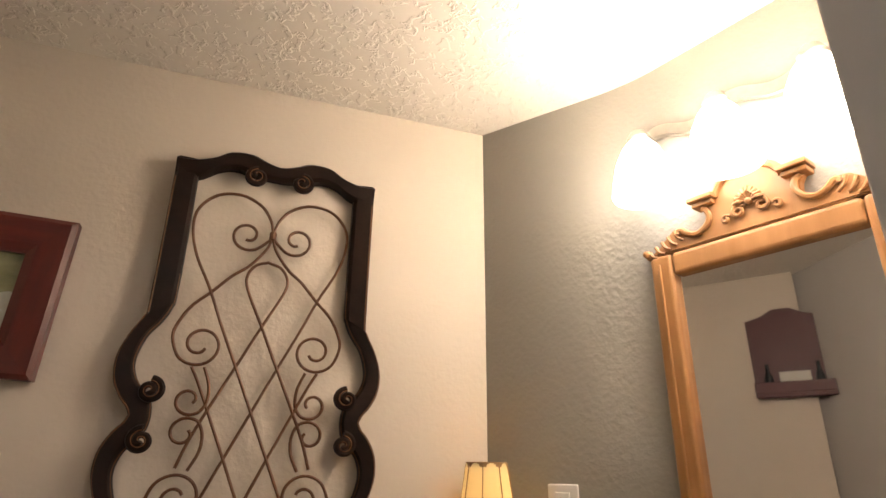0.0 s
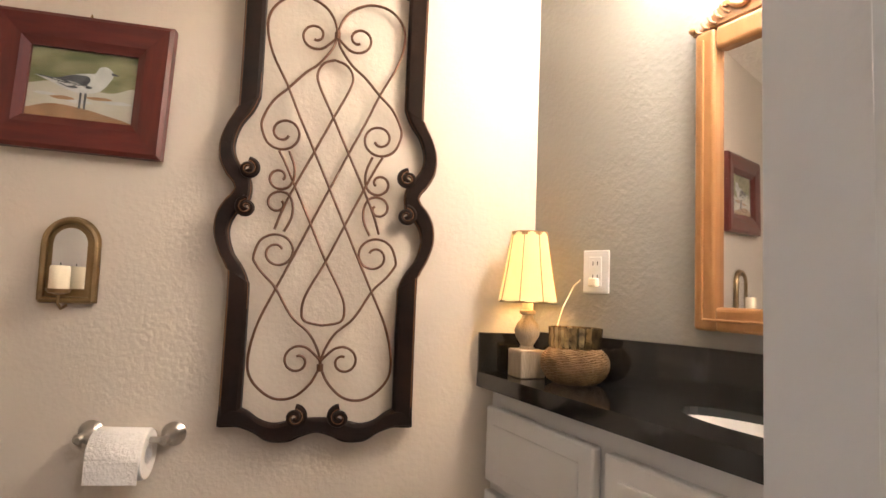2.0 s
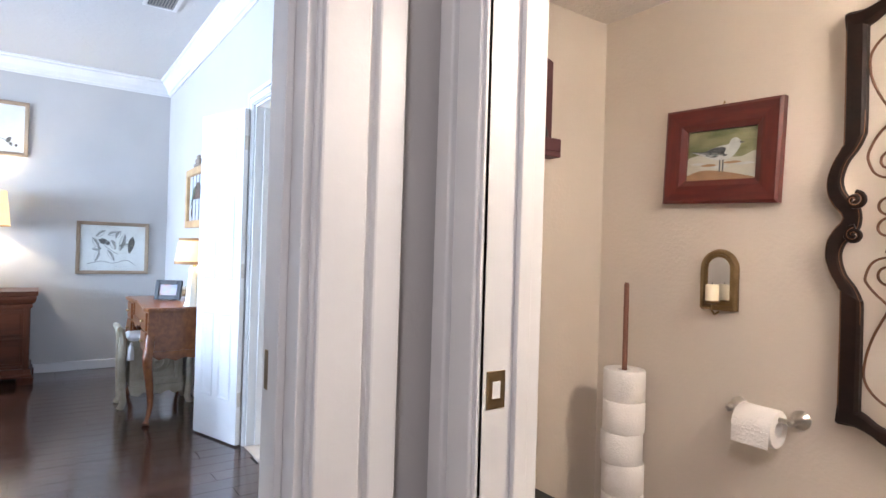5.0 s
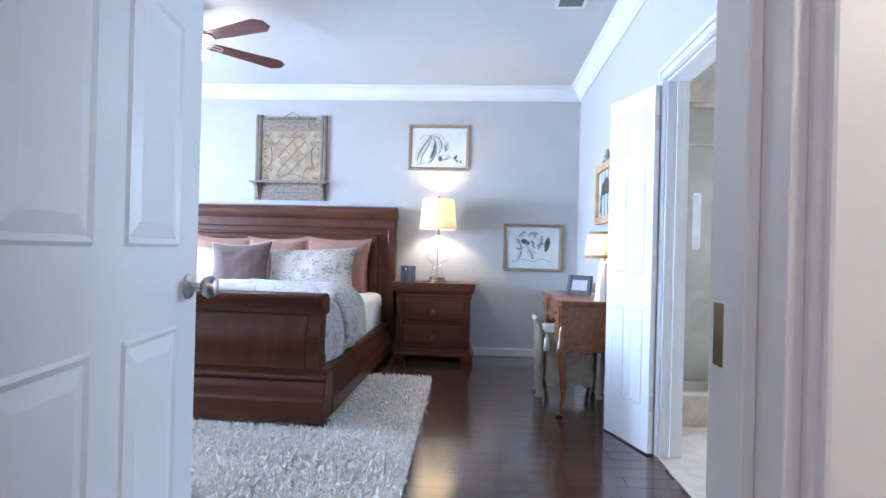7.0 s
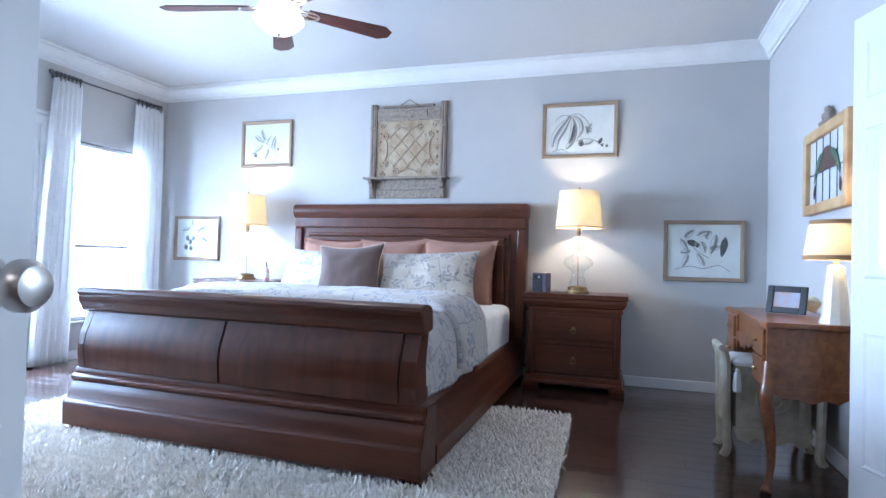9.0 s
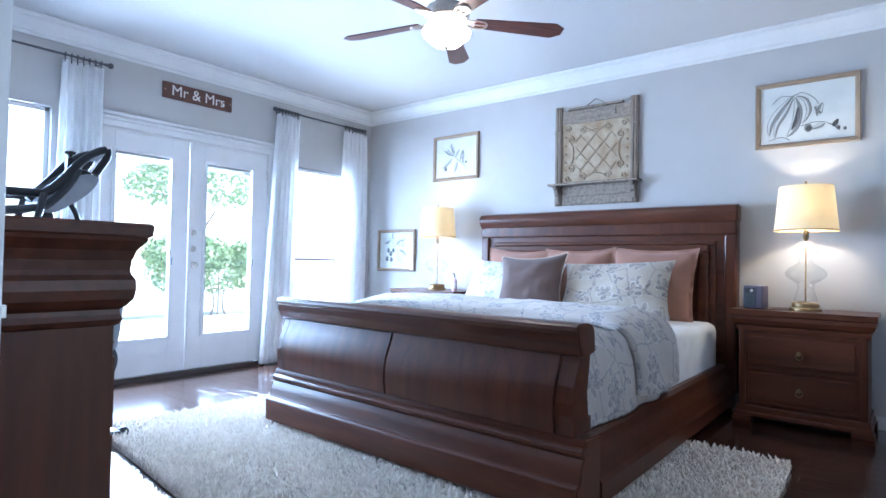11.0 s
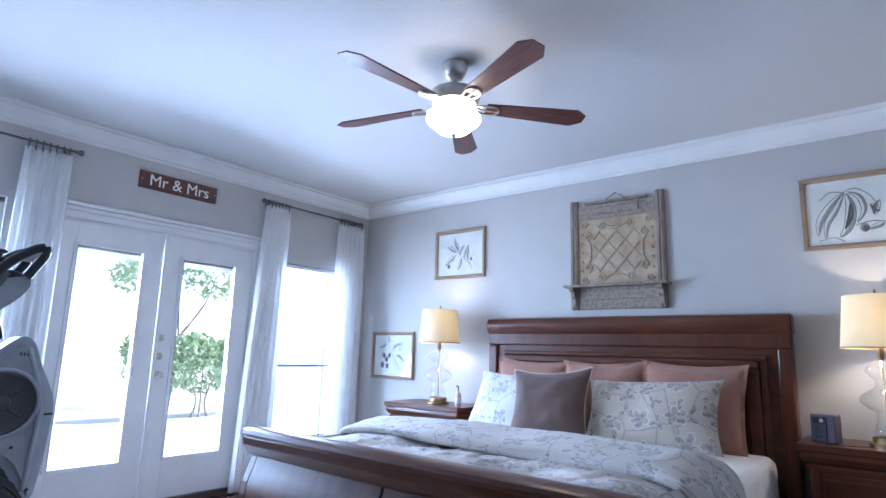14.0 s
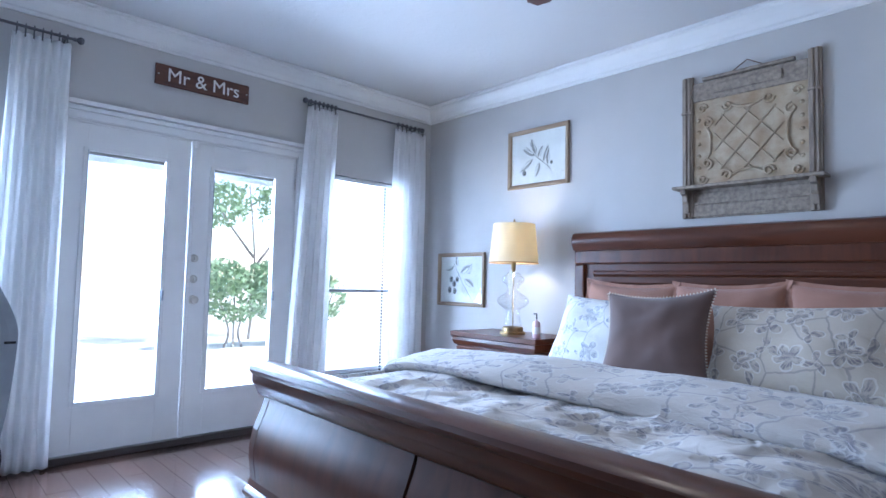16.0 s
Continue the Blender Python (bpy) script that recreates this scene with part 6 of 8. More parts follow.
vl = thing("vanity_light", "wavy brushed nickel light bar with three lit opal shades", "wall light", MK @ pose(-0.224, 0.0, 1.835))
bm = bmesh.new()
top = [Vector((x, 0, 0.040 + 0.012 * math.cos(2 * math.pi * x / 0.16))) for x in [(-0.20 + 0.40 * i / 40) for i in range(41)]]
extrude([(p.x, p.z) for p in top] + [(p.x, p.z - 0.03) for p in top[::-1]], 0.001, 0.016, "y", 0.003, bm)
part("wavy_bar", bm, NICKEL, vl, smooth=True)
for x in (-0.16, 0.0, 0.16):
    part("arm", tube([(x, 0.016, 0.0), (x, 0.06, 0.012), (x, 0.085, 0.0)], 0.006, 8), NICKEL, vl, smooth=True)
    part("socket_cap", lathe([(0.02, -0.022), (0.024, -0.01), (0.016, 0.006), (0.006, 0.012)], 22, m=pose(x, 0.085, 0)), NICKEL, vl, smooth=True)
    part("opal_shade", lathe([(0.060, -0.135), (0.062, -0.130), (0.056, -0.095), (0.048, -0.062), (0.034, -0.032), (0.021, -0.015)], 28, m=pose(x, 0.085, 0)), FROST, vl, "lit opal glass shade", True)
for k, s in enumerate((0.064, 0.224, 0.384)):
    p = MK @ Vector((-s, 0.15, 1.775))
    lamp("vanity_bulb" + "_b" * k, "POINT", 2.3, (1.0, 0.84, 0.64), Matrix.Translation(p), 0.04)
lamp("small_lamp_bulb", "POINT", 0.36, (1.0, 0.66, 0.30), pose(6.640, 6.715, 1.13), 0.02)

# ---- wall pictures in the bedroom ----


def leaf_shape(cx, cz, ang, ln, wd):
    c, s = math.cos(radians(ang)), math.sin(radians(ang))
    return [(cx + c * a - s * b, cz + s * a + c * b) for a, b in ((0, 0), (ln * 0.3, wd * 0.5), (ln * 0.7, wd * 0.42), (ln, 0), (ln * 0.7, -wd * 0.35), (ln * 0.3, -wd * 0.45))]


def pod(pts, wd):
    """Outline of a curved tapering leaf along points."""
    c = [Vector(q.xz) for q in spline([(x, 0, z) for x, z in pts], 4)]
    one, two = [], []
    for i, q in enumerate(c):
        d = (c[min(i + 1, len(c) - 1)] - c[max(i - 1, 0)]).normalized()
        k = wd * math.sin(math.pi * (0.04 + 0.92 * i / (len(c) - 1))) / 2
        one.append((q.x - d.y * k, q.y + d.x * k))
        two.append((q.x + d.y * k, q.y - d.x * k))
    return one + two[::-1], one + [tuple(q) for q in c[::-1]]


def botanical(y, z, w, h, label, leaves, stems, fruits, pods=()):
    f = framed("botanical_picture", label, pose(0.002, y, z, 0, 0, 90), w, h, 0.034, 0.026, OAKF, MATBOARD, "botanical pictures on the bedroom wall")
    for cx, cz, a, l, wd, dark in leaves:
        outline = leaf_shape(cx, cz, a, l, wd)
        c_, s_ = math.cos(radians(a)), math.sin(radians(a))
        if dark == 2:
            part("inked_leaf", blob(outline, -0.0061, 0.0005, 3), INK, f)
        elif dark == 1:
            half = [(cx + c_ * p - s_ * q, cz + s_ * p + c_ * q) for p, q in ((0, 0), (l * 0.3, wd * 0.42), (l * 0.7, wd * 0.34), (l, 0), (l * 0.6, wd * 0.06))]
            part("inked_leaf", blob(half, -0.0061, 0.0005, 3), INKL, f)
        part("inked_outline", tube(spline([(x, -0.0066, z) for x, z in outline + outline[:1]], 4), 0.0014, 4), INK, f)
        part("inked_vein", tube([(cx, -0.0066, cz), (cx + c_ * l, -0.0066, cz + s_ * l)], 0.0010, 4), INK, f)
    for pts, wd, dark in pods:
        full, side = pod(pts, wd)
        part("inked_leaf", blob(full if dark else side, -0.0061, 0.0005, 1), INK if dark else INKL, f)
        part("inked_outline", tube([(x, -0.0066, z) for x, z in full + full[:1]], 0.0016, 4), INK, f)
    for st in stems:
        part("inked_stem", tube(spline([(x, -0.0065, q) for x, q in st], 4), 0.0022, 4), INK, f)
    for cx, cz, r in fruits:
        part("inked_fruit", blob([(cx + r * math.cos(a), cz + r * 1.2 * math.sin(a)) for a in [math.pi * i / 5 for i in range(10)]], -0.0064, 0.0005, 2), INKL, f)
        part("inked_fruit", blob([(cx + r * 0.2 + r * 0.7 * math.cos(a), cz - r * 0.15 + r * 0.85 * math.sin(a)) for a in [math.pi * i / 5 for i in range(10)]], -0.007, 0.0005, 2), INK, f)
    return f


botanical(1.365, 2.187, 0.625, 0.50, "inked olive branch picture in a burlap-wrapped wooden frame", [(-0.02, 0.03, 110, 0.14, 0.035, 1), (-0.04, 0.02, 150, 0.13, 0.035, 1), (-0.05, -0.01, 215, 0.17, 0.045, 1), (0.0, 0.0, 60, 0.10, 0.03, 1), (0.06, -0.04, 70, 0.13, 0.03, 1), (0.10, -0.07, 85, 0.12, 0.028, 1), (0.02, -0.05, 250, 0.12, 0.04, 1), (-0.01, 0.05, 130, 0.11, 0.03, 0)], [[(-0.12, 0.10), (-0.05, 0.04), (0.03, -0.03), (0.12, -0.10), (0.15, -0.16)]], [(-0.14, -0.12, 0.022), (0.14, -0.06, 0.014)])
botanical(4.655, 2.193, 0.665, 0.50, "inked drooping pods and fruit picture in a burlap-wrapped wooden frame", [(0.10, -0.02, 130, 0.07, 0.035, 1), (0.07, -0.04, 70, 0.10, 0.04, 1), (0.12, -0.10, 200, 0.09, 0.035, 1), (0.17, -0.13, 60, 0.06, 0.03, 2)], [[(-0.03, -0.10), (0.06, -0.08), (0.14, -0.10), (0.21, -0.16)], [(-0.09, 0.13), (-0.16, 0.14), (-0.22, 0.09)], [(-0.09, 0.13), (-0.02, 0.15), (0.05, 0.10), (0.08, 0.05)], [(-0.24, -0.19), (-0.16, -0.17), (-0.10, -0.20)]], [(0.015, -0.12, 0.026), (0.20, -0.14, 0.014), (0.24, -0.15, 0.012)], [([(-0.09, 0.13), (-0.17, 0.04), (-0.23, -0.06), (-0.24, -0.15)], 0.045, 0), ([(-0.08, 0.13), (-0.13, 0.02), (-0.19, -0.08), (-0.20, -0.17)], 0.035, 0), ([(-0.07, 0.12), (-0.05, 0.02), (-0.07, -0.10), (-0.12, -0.17)], 0.060, 0), ([(-0.05, 0.05), (-0.055, -0.03), (-0.09, -0.12)], 0.028, 1), ([(-0.06, 0.13), (0.0, 0.09), (0.02, 0.0), (-0.02, -0.08)], 0.032, 0)])
botanical(5.70, 1.121, 0.63, 0.515, "inked leaf and flower spray picture in a burlap-wrapped frame", [(-0.15, 0.11, 40, 0.10, 0.04, 1), (-0.13, 0.08, -20, 0.10, 0.05, 2), (-0.18, 0.10, -60, 0.12, 0.04, 1), (-0.05, 0.13, 20, 0.10, 0.04, 1), (-0.02, 0.08, -70, 0.10, 0.05, 1), (-0.10, 0.0, 190, 0.08, 0.04, 1), (-0.12, -0.03, 250, 0.11, 0.04, 1), (-0.05, -0.02, 300, 0.12, 0.04, 1), (0.02, 0.10, 60, 0.08, 0.04, 1), (0.10, 0.14, 255, 0.17, 0.05, 1), (0.17, 0.12, 260, 0.17, 0.055, 2), (0.05, 0.02, 10, 0.09, 0.04, 1)], [[(-0.22, -0.16), (-0.10, -0.13), (0.0, -0.15), (0.12, -0.12), (0.2, -0.17)], [(-0.12, 0.08), (-0.05, 0.0), (0.04, -0.06)]], [(-0.05, 0.05, 0.02)])
botanical(0.49, 1.158, 0.61, 0.495, "inked fig branch picture in a burlap-wrapped wooden frame", [(-0.10, 0.12, 200, 0.10, 0.04, 1), (-0.05, 0.13, 100, 0.08, 0.04, 1), (0.0, 0.06, 30, 0.13, 0.06, 1), (0.05, 0.0, -30, 0.13, 0.06, 1), (0.10, 0.05, 70, 0.10, 0.04, 0), (0.02, -0.05, -60, 0.12, 0.05, 0)], [[(-0.10, 0.15), (-0.04, 0.06), (0.04, -0.06), (0.13, -0.17)]], [(-0.13, 0.0, 0.026), (-0.09, -0.04, 0.028), (-0.05, 0.0, 0.024), (-0.15, -0.10, 0.028), (-0.08, -0.11, 0.026)])


def tin_panel():
    t = thing("wall_panel", "weathered wooden wall panel with pressed tin centre and small shelf", "wall decor", pose(0.002, 3.0, 1.585, 0, 0, 90))
    w = 0.405
    for s in (-1, 1):
        x = s * (w - 0.035)
        part("post", boxes([((x - 0.035, -0.030, 0.0), (x + 0.035, 0.0, 0.95)), ((x - 0.022, -0.038, 0.0), (x - 0.004, -0.028, 0.95)), ((x + 0.006, -0.038, 0.0), (x + 0.022, -0.028, 0.95))], 0.005), DRIFT, t)
        part("post_cap", box((x - 0.038, -0.042, 0.70), (x + 0.038, -0.002, 0.715), 0.004), DRIFT, t)
    part("top_board", boxes([((-w + 0.07, -0.024, 0.775), (w - 0.07, -0.002, 0.90)), ((-0.20, -0.036, 0.81), (0.20, -0.022, 0.87))], 0.005), DRIFTH, t)
    part("top_rail", box((-0.27, -0.045, 0.905), (0.27, -0.004, 0.925), 0.005), DRIFTH, t)
    part("backing_board", box((-w + 0.06, -0.010, 0.0), (w - 0.06, -0.001, 0.80)), DRIFTH, t)
    part("lower_board", boxes([((-w + 0.07, -0.020, 0.01), (w - 0.07, -0.010, 0.085)), ((-w + 0.07, -0.020, 0.09), (w - 0.07, -0.010, 0.165))], 0.004), DRIFTH, t)
    part("shelf", box((-w - 0.03, -0.125, 0.185), (w + 0.03, -0.002, 0.205), 0.005), DRIFTH, t)
    for s in (-1, 1):
        x = s * (w - 0.035)
        part("shelf_bracket", extrude([(-0.032, 0.185), (-0.105, 0.185), (-0.10, 0.155), (-0.075, 0.145), (-0.07, 0.11), (-0.05, 0.09), (-0.045, 0.04), (-0.032, 0.03)], x - 0.018, x + 0.018, "x", 0.003), DRIFT, t)
    part("tin_sheet", box((-w + 0.07, -0.014, 0.205), (w - 0.07, -0.0101, 0.775)), TIN, t, "cream pressed tin sheet")
    cx, cz, hx, hz = 0.0, 0.49, 0.215, 0.19
    for k in range(-3, 4):
        for s in (1, -1):
            pts = []
            for j in range(41):
                u = -0.4 + 0.8 * j / 40
                x, z = u, s * u * 1.1 + k * 0.165
                if abs(x) <= hx and abs(z) <= hz:
                    pts.append((x, -0.016 - 0.001 * s, cz + z))
            if len(pts) > 1:
                part("tin_lattice", tube([pts[0], pts[-1]], 0.0060, 6), TIN, t)

    def scroll(x, z, r, a0, turns, sgn, rr=0.008):
        pts = [(x + r * (1 - 0.8 * k / 24) * math.cos(a0 + sgn * turns * 2 * math.pi * k / 24), -0.018, z + r * (1 - 0.8 * k / 24) * math.sin(a0 + sgn * turns * 2 * math.pi * k / 24)) for k in range(25)]
        part("tin_scroll", tube(pts, rr, 6), TIN, t, smooth=True)

    for sx in (1, -1):
        for sz in (1, -1):
            scroll(sx * 0.245, cz + sz * 0.135, 0.036, math.pi / 2 * sz, 1.3, sx * sz)
            scroll(sx * 0.12, cz + sz * 0.225, 0.034, 0 if sx > 0 else math.pi, 1.3, -sx * sz)
            scroll(sx * 0.275, cz + sz * 0.235, 0.032, 0, 1.2, sz)
        part("tin_scroll", tube(spline([(sx * 0.245, -0.016, cz - 0.10), (sx * 0.225, -0.018, cz - 0.05), (sx * 0.225, -0.018, cz + 0.05), (sx * 0.245, -0.016, cz + 0.10)], 5), 0.009, 6), TIN, t, smooth=True)
        part("tin_scroll", tube(spline([(-0.09, -0.016, cz + sx * 0.225), (-0.04, -0.018, cz + sx * 0.205), (0.04, -0.018, cz + sx * 0.205), (0.09, -0.016, cz + sx * 0.225)], 5), 0.009, 6), TIN, t, smooth=True)
        for k in range(5):
            part("tin_rosette", lathe([(0.014, 0), (0.010, 0.006), (0.003, 0.009)], 10, m=pose(sx * 0.30, -0.014, cz - 0.16 + 0.08 * k, 90)), TIN, t, smooth=True)
    part("hanging_wire", tube([(-0.09, -0.02, 0.925), (0.0, -0.012, 0.985), (0.10, -0.02, 0.925)], 0.0035, 6), IRON, t)
    return t


tin_panel()


def sign():
    s = thing("wall_sign", "stained wooden sign with white letters over the french doors", "sign", pose(2.262, 0.002, 2.545, 0, 0, 180) @ pose(0, 0, 0, 0, 0, 0))
    part("board", box((-0.34, -0.020, -0.073), (0.34, 0.0, 0.073), 0.004), SIGNW, s)
    cu = bpy.data.curves.new("text", "FONT")
    cu.body, cu.size, cu.extrude, cu.align_x, cu.align_y = "Mr & Mrs", 0.135, 0.002, "CENTER", "CENTER"
    tmp = bpy.data.objects.new("text", cu)
    scene.collection.objects.link(tmp)
    me = bpy.data.meshes.new_from_object(tmp.evaluated_get(bpy.context.evaluated_depsgraph_get()))
    bpy.data.objects.remove(tmp)
    me.materials.clear()
    me.materials.append(LETTER)
    bm = bmesh.new()
    bm.from_mesh(me)
    left = set(bm.faces)
    while left:
        seen, todo = set(), [left.pop()]
        while todo:
            f = todo.pop()
            seen.add(f)
            for v in f.verts:
                for g in v.link_faces:
                    if g in left:
                        left.discard(g)
                        todo.append(g)
        one = bmesh.new()
        got = {}
        for f in seen:
            for v in f.verts:
                if v.index not in got:
                    got[v.index] = one.verts.new(v.co)
            one.faces.new([got[v.index] for v in f.verts])
        part("letter", one, LETTER, s, "white painted letter", m=pose(0, -0.021, 0.0, 90, 0, 0))
    bm.free()
    for x in (-0.32, 0.32):
        part("screw", lathe([(0.006, 0), (0.004, 0.003)], 10, m=pose(x, -0.02, 0, 90)), NICKEL, s)
    return s


sign()

# stained glass window frame over the desk
sw = thing("stained_glass_panel", "old golden wooden sash with leaded glass and fan motif", "wall decor", pose(1.55, Y1 - 0.001, 1.32))
GOLDW = mat("golden_worn_sash_wood", (0.56, 0.38, 0.19), 0.5, c2=(0.36, 0.20, 0.09), scale=6, bump=0.1)
GREYG = mat("milky_leaded_glass", (0.58, 0.60, 0.61), 0.2, c2=(0.48, 0.50, 0.52), scale=4)
DKG = mat("amber_brown_glass", (0.10, 0.05, 0.035), 0.2)
GRG = mat("moss_green_glass", (0.07, 0.14, 0.08), 0.2)
hw = 0.38
for a, b in (((-hw, -0.05, 0.0), (-hw + 0.06, 0.0, 0.50)), ((hw - 0.06, -0.05, 0.0), (hw, 0.0, 0.50)), ((-hw + 0.06, -0.049, 0.0), (hw - 0.06, 0.0, 0.06)), ((-hw + 0.06, -0.049, 0.44), (hw - 0.06, 0.0, 0.50))):
    part("sash_bar", box(a, b, 0.006), GOLDW, sw)
part("leaded_glass", box((-hw + 0.06, -0.022, 0.06), (hw - 0.06, -0.018, 0.44)), GREYG, sw)
for x in (-0.2, -0.08, 0.04, 0.16):
    part("lead_came", box((x - 0.003, -0.026, 0.06), (x + 0.003, -0.0215, 0.44)), RODM, sw)
part("lead_came", box((-hw + 0.06, -0.027, 0.237), (hw - 0.06, -0.0215, 0.243)), RODM, sw)
part("fan_glass", blob([(0.14 * math.cos(a), 0.243 + 0.13 * math.sin(a)) for a in [math.pi * i / 10 for i in range(11)]], -0.0262, 0.002), DKG, sw, "amber fan of glass")
for s in (-1, 1):
    part("leaf_glass", blob([(s * 0.06, 0.35), (s * 0.14, 0.33), (s * 0.20, 0.25), (s * 0.22, 0.18), (s * 0.17, 0.24), (s * 0.10, 0.30)], -0.0285, 0.002), GRG, sw)
    part("drop_glass", blob([(s * 0.21, 0.18), (s * 0.235, 0.13), (s * 0.22, 0.09), (s * 0.20, 0.13)], -0.0262, 0.002), DKG, sw)
part("crest_ornament", boxes([((-0.10, -0.05, 0.50), (0.10, -0.005, 0.53)), ((-0.06, -0.045, 0.53), (0.06, -0.01, 0.57)), ((-0.03, -0.04, 0.57), (0.03, -0.015, 0.60))], 0.014), DRIFT, sw, "weathered carved ornament")

# ---- desk corner ----
def desk():
    d = thing("writing_desk", "honey cherry writing desk with cabriole legs and scalloped apron", "desk")
    x0, x1, y0, y1 = 1.17, 2.26, 5.69, 6.14
    top = [(x0, y0 + 0.02), (x0 + 0.05, y0), (x0 + 0.30, y0 + 0.015), (x0 + 0.48, y0 + 0.03), (x1 - 0.30, y0 + 0.015), (x1 - 0.05, y0), (x1, y0 + 0.02), (x1, y1), (x0, y1)]
    part("top", extrude(top, 0.712, 0.735, "z", 0.006), DESKW, d)
    for s, xa in ((0, x0 + 0.03), (1, x1 - 0.30)):
        part("drawer_case", box((xa, y0 + 0.03, 0.44 if s else 0.44), (xa + 0.27, y1 - 0.01, 0.711), 0.004), DESKW, d)
        for z0, z1 in ((0.585, 0.70), (0.455, 0.575)):
            dr = part("drawer", box((xa + 0.025, y0 + 0.016, z0), (xa + 0.245, y0 + 0.032, z1), 0.005), DESKW, d)
            part("drawer_pull", lathe([(0.010, 0), (0.006, 0.008), (0.012, 0.016), (0.006, 0.022)], 12, m=pose(xa + 0.135, y0 + 0.016, (z0 + z1) / 2, 90)), BRASS, dr)
    part("centre_drawer", boxes([((x0 + 0.30, y0 + 0.04, 0.60), (x1 - 0.30, y1 - 0.02, 0.711))], 0.004), DESKW, d)
    prof = [(y0 + 0.03, 0.445), (y0 + 0.06, 0.43), (y0 + 0.10, 0.405), (y0 + 0.15, 0.415), (y0 + 0.21, 0.395), (y0 + 0.27, 0.415), (y0 + 0.33, 0.405), (y0 + 0.37, 0.43), (y1 - 0.02, 0.445), (y1 - 0.02, 0.46), (y0 + 0.03, 0.46)]
    part("apron", extrude(prof, x1 - 0.035, x1 - 0.02, "x"), DESKW, d)
    part("apron", extrude([(x0 + 0.30, 0.62), (x0 + 0.33, 0.57), (x0 + 0.38, 0.58), (x0 + 0.42, 0.545), (x0 + 0.48, 0.56), (x0 + 0.54, 0.545), (x0 + 0.58, 0.58), (x0 + 0.63, 0.57), (x1 - 0.30, 0.62)], y0 + 0.028, y0 + 0.04, "y"), DESKW, d)
    for x in (x0 + 0.05, x1 - 0.04):
        for y, s in ((y0 + 0.05, -1), (y1 - 0.04, 1)):
            k = 1 if x > 1.7 else -1
            pts = [(x, y, 0.56), (x + 0.012 * k, y + 0.012 * s, 0.46), (x + 0.022 * k, y + 0.020 * s, 0.40), (x + 0.004 * k, y, 0.26), (x - 0.008 * k, y - 0.010 * s, 0.12), (x + 0.006 * k, y + 0.008 * s, 0.04), (x + 0.02 * k, y + 0.018 * s, 0.008)]
            part("cabriole_leg", tube(spline(pts, 5), 0.030, 10, taper=lambda t: 1.1 if t < 0.3 else max(0.45, 1.1 - (t - 0.3) * 1.25) if t < 0.88 else 0.65 + (t - 0.88) * 1.5), DESKW, d, smooth=True)
    return stand(d, 0.735)


desk()
dl = thing("desk_lamp", "cream faceted ceramic lamp with lit trimmed drum shade on the desk", "lamp", pose(2.16, 6.02, 0.735))
part("base", lathe([(0.066, 0.0), (0.066, 0.008), (0.058, 0.03), (0.050, 0.14), (0.034, 0.27), (0.020, 0.278)], 10), CERAM, dl, "cream faceted ceramic base")
part("neck", lathe([(0.012, 0.278), (0.016, 0.285), (0.010, 0.30)], 16), BRASS, dl, smooth=True)
part("shade", shell([(0.136, 0.305), (0.108, 0.485)], 0.003, 48), SHADE, dl, "cream linen shade, lit", True)
part("shade_trim", shell([(0.1375, 0.300), (0.1355, 0.322)], 0.004, 48), SHADEB, dl)
part("shade_trim", shell([(0.1115, 0.468), (0.1090, 0.488)], 0.004, 48), SHADEB, dl)

pf = thing("photo_frame", "black photo frame with a beach photo standing on the desk", "photo frame", pose(1.66, 5.93, 0.739, 0, 0, 52) @ pose(0, 0, 0, -12, 0, 0))
for a, b in (((-0.105, -0.012, 0.0), (-0.07, 0.008, 0.155)), ((0.07, -0.012, 0.0), (0.105, 0.008, 0.155)), ((-0.07, -0.0115, 0.0), (0.07, 0.008, 0.035)), ((-0.07, -0.0115, 0.12), (0.07, 0.008, 0.155))):
    part("frame_bar", box(a, b, 0.004), BLACKP, pf)
part("photo", box((-0.072, -0.004, 0.033), (0.072, 0.0, 0.122)), PHOTO, pf, "small beach photo")
part("easel_back", extrude([(0.008, 0.11), (0.012, 0.11), (0.070, 0.016), (0.055, 0.014)], -0.02, 0.02, "x"), BLACKP, pf)
sh = thing("seashell", "pale spiny seashell resting behind the photo frame", "seashell", pose(1.55, 6.06, 0.741, 0, 0, 20))
part("whorl", lathe([(0.004, 0), (0.03, 0.012), (0.045, 0.04), (0.034, 0.07), (0.018, 0.10), (0.003, 0.13)], 18, flute=lambda a: 1 + 0.12 * math.sin(5 * a), m=pose(0, 0, 0.045, 0, 80, 0)), WAX, sh, smooth=True)
for k in range(6):
    a = k * 1.05
    part("spine", tube([(0.03 * math.cos(a) + 0.03, 0.0, 0.05 + 0.03 * math.sin(a)), (0.065 * math.cos(a) + 0.03, 0.0, 0.05 + 0.055 * abs(math.sin(a)))], 0.008, 6, taper=lambda t: 1 - 0.8 * t), WAX, sh)


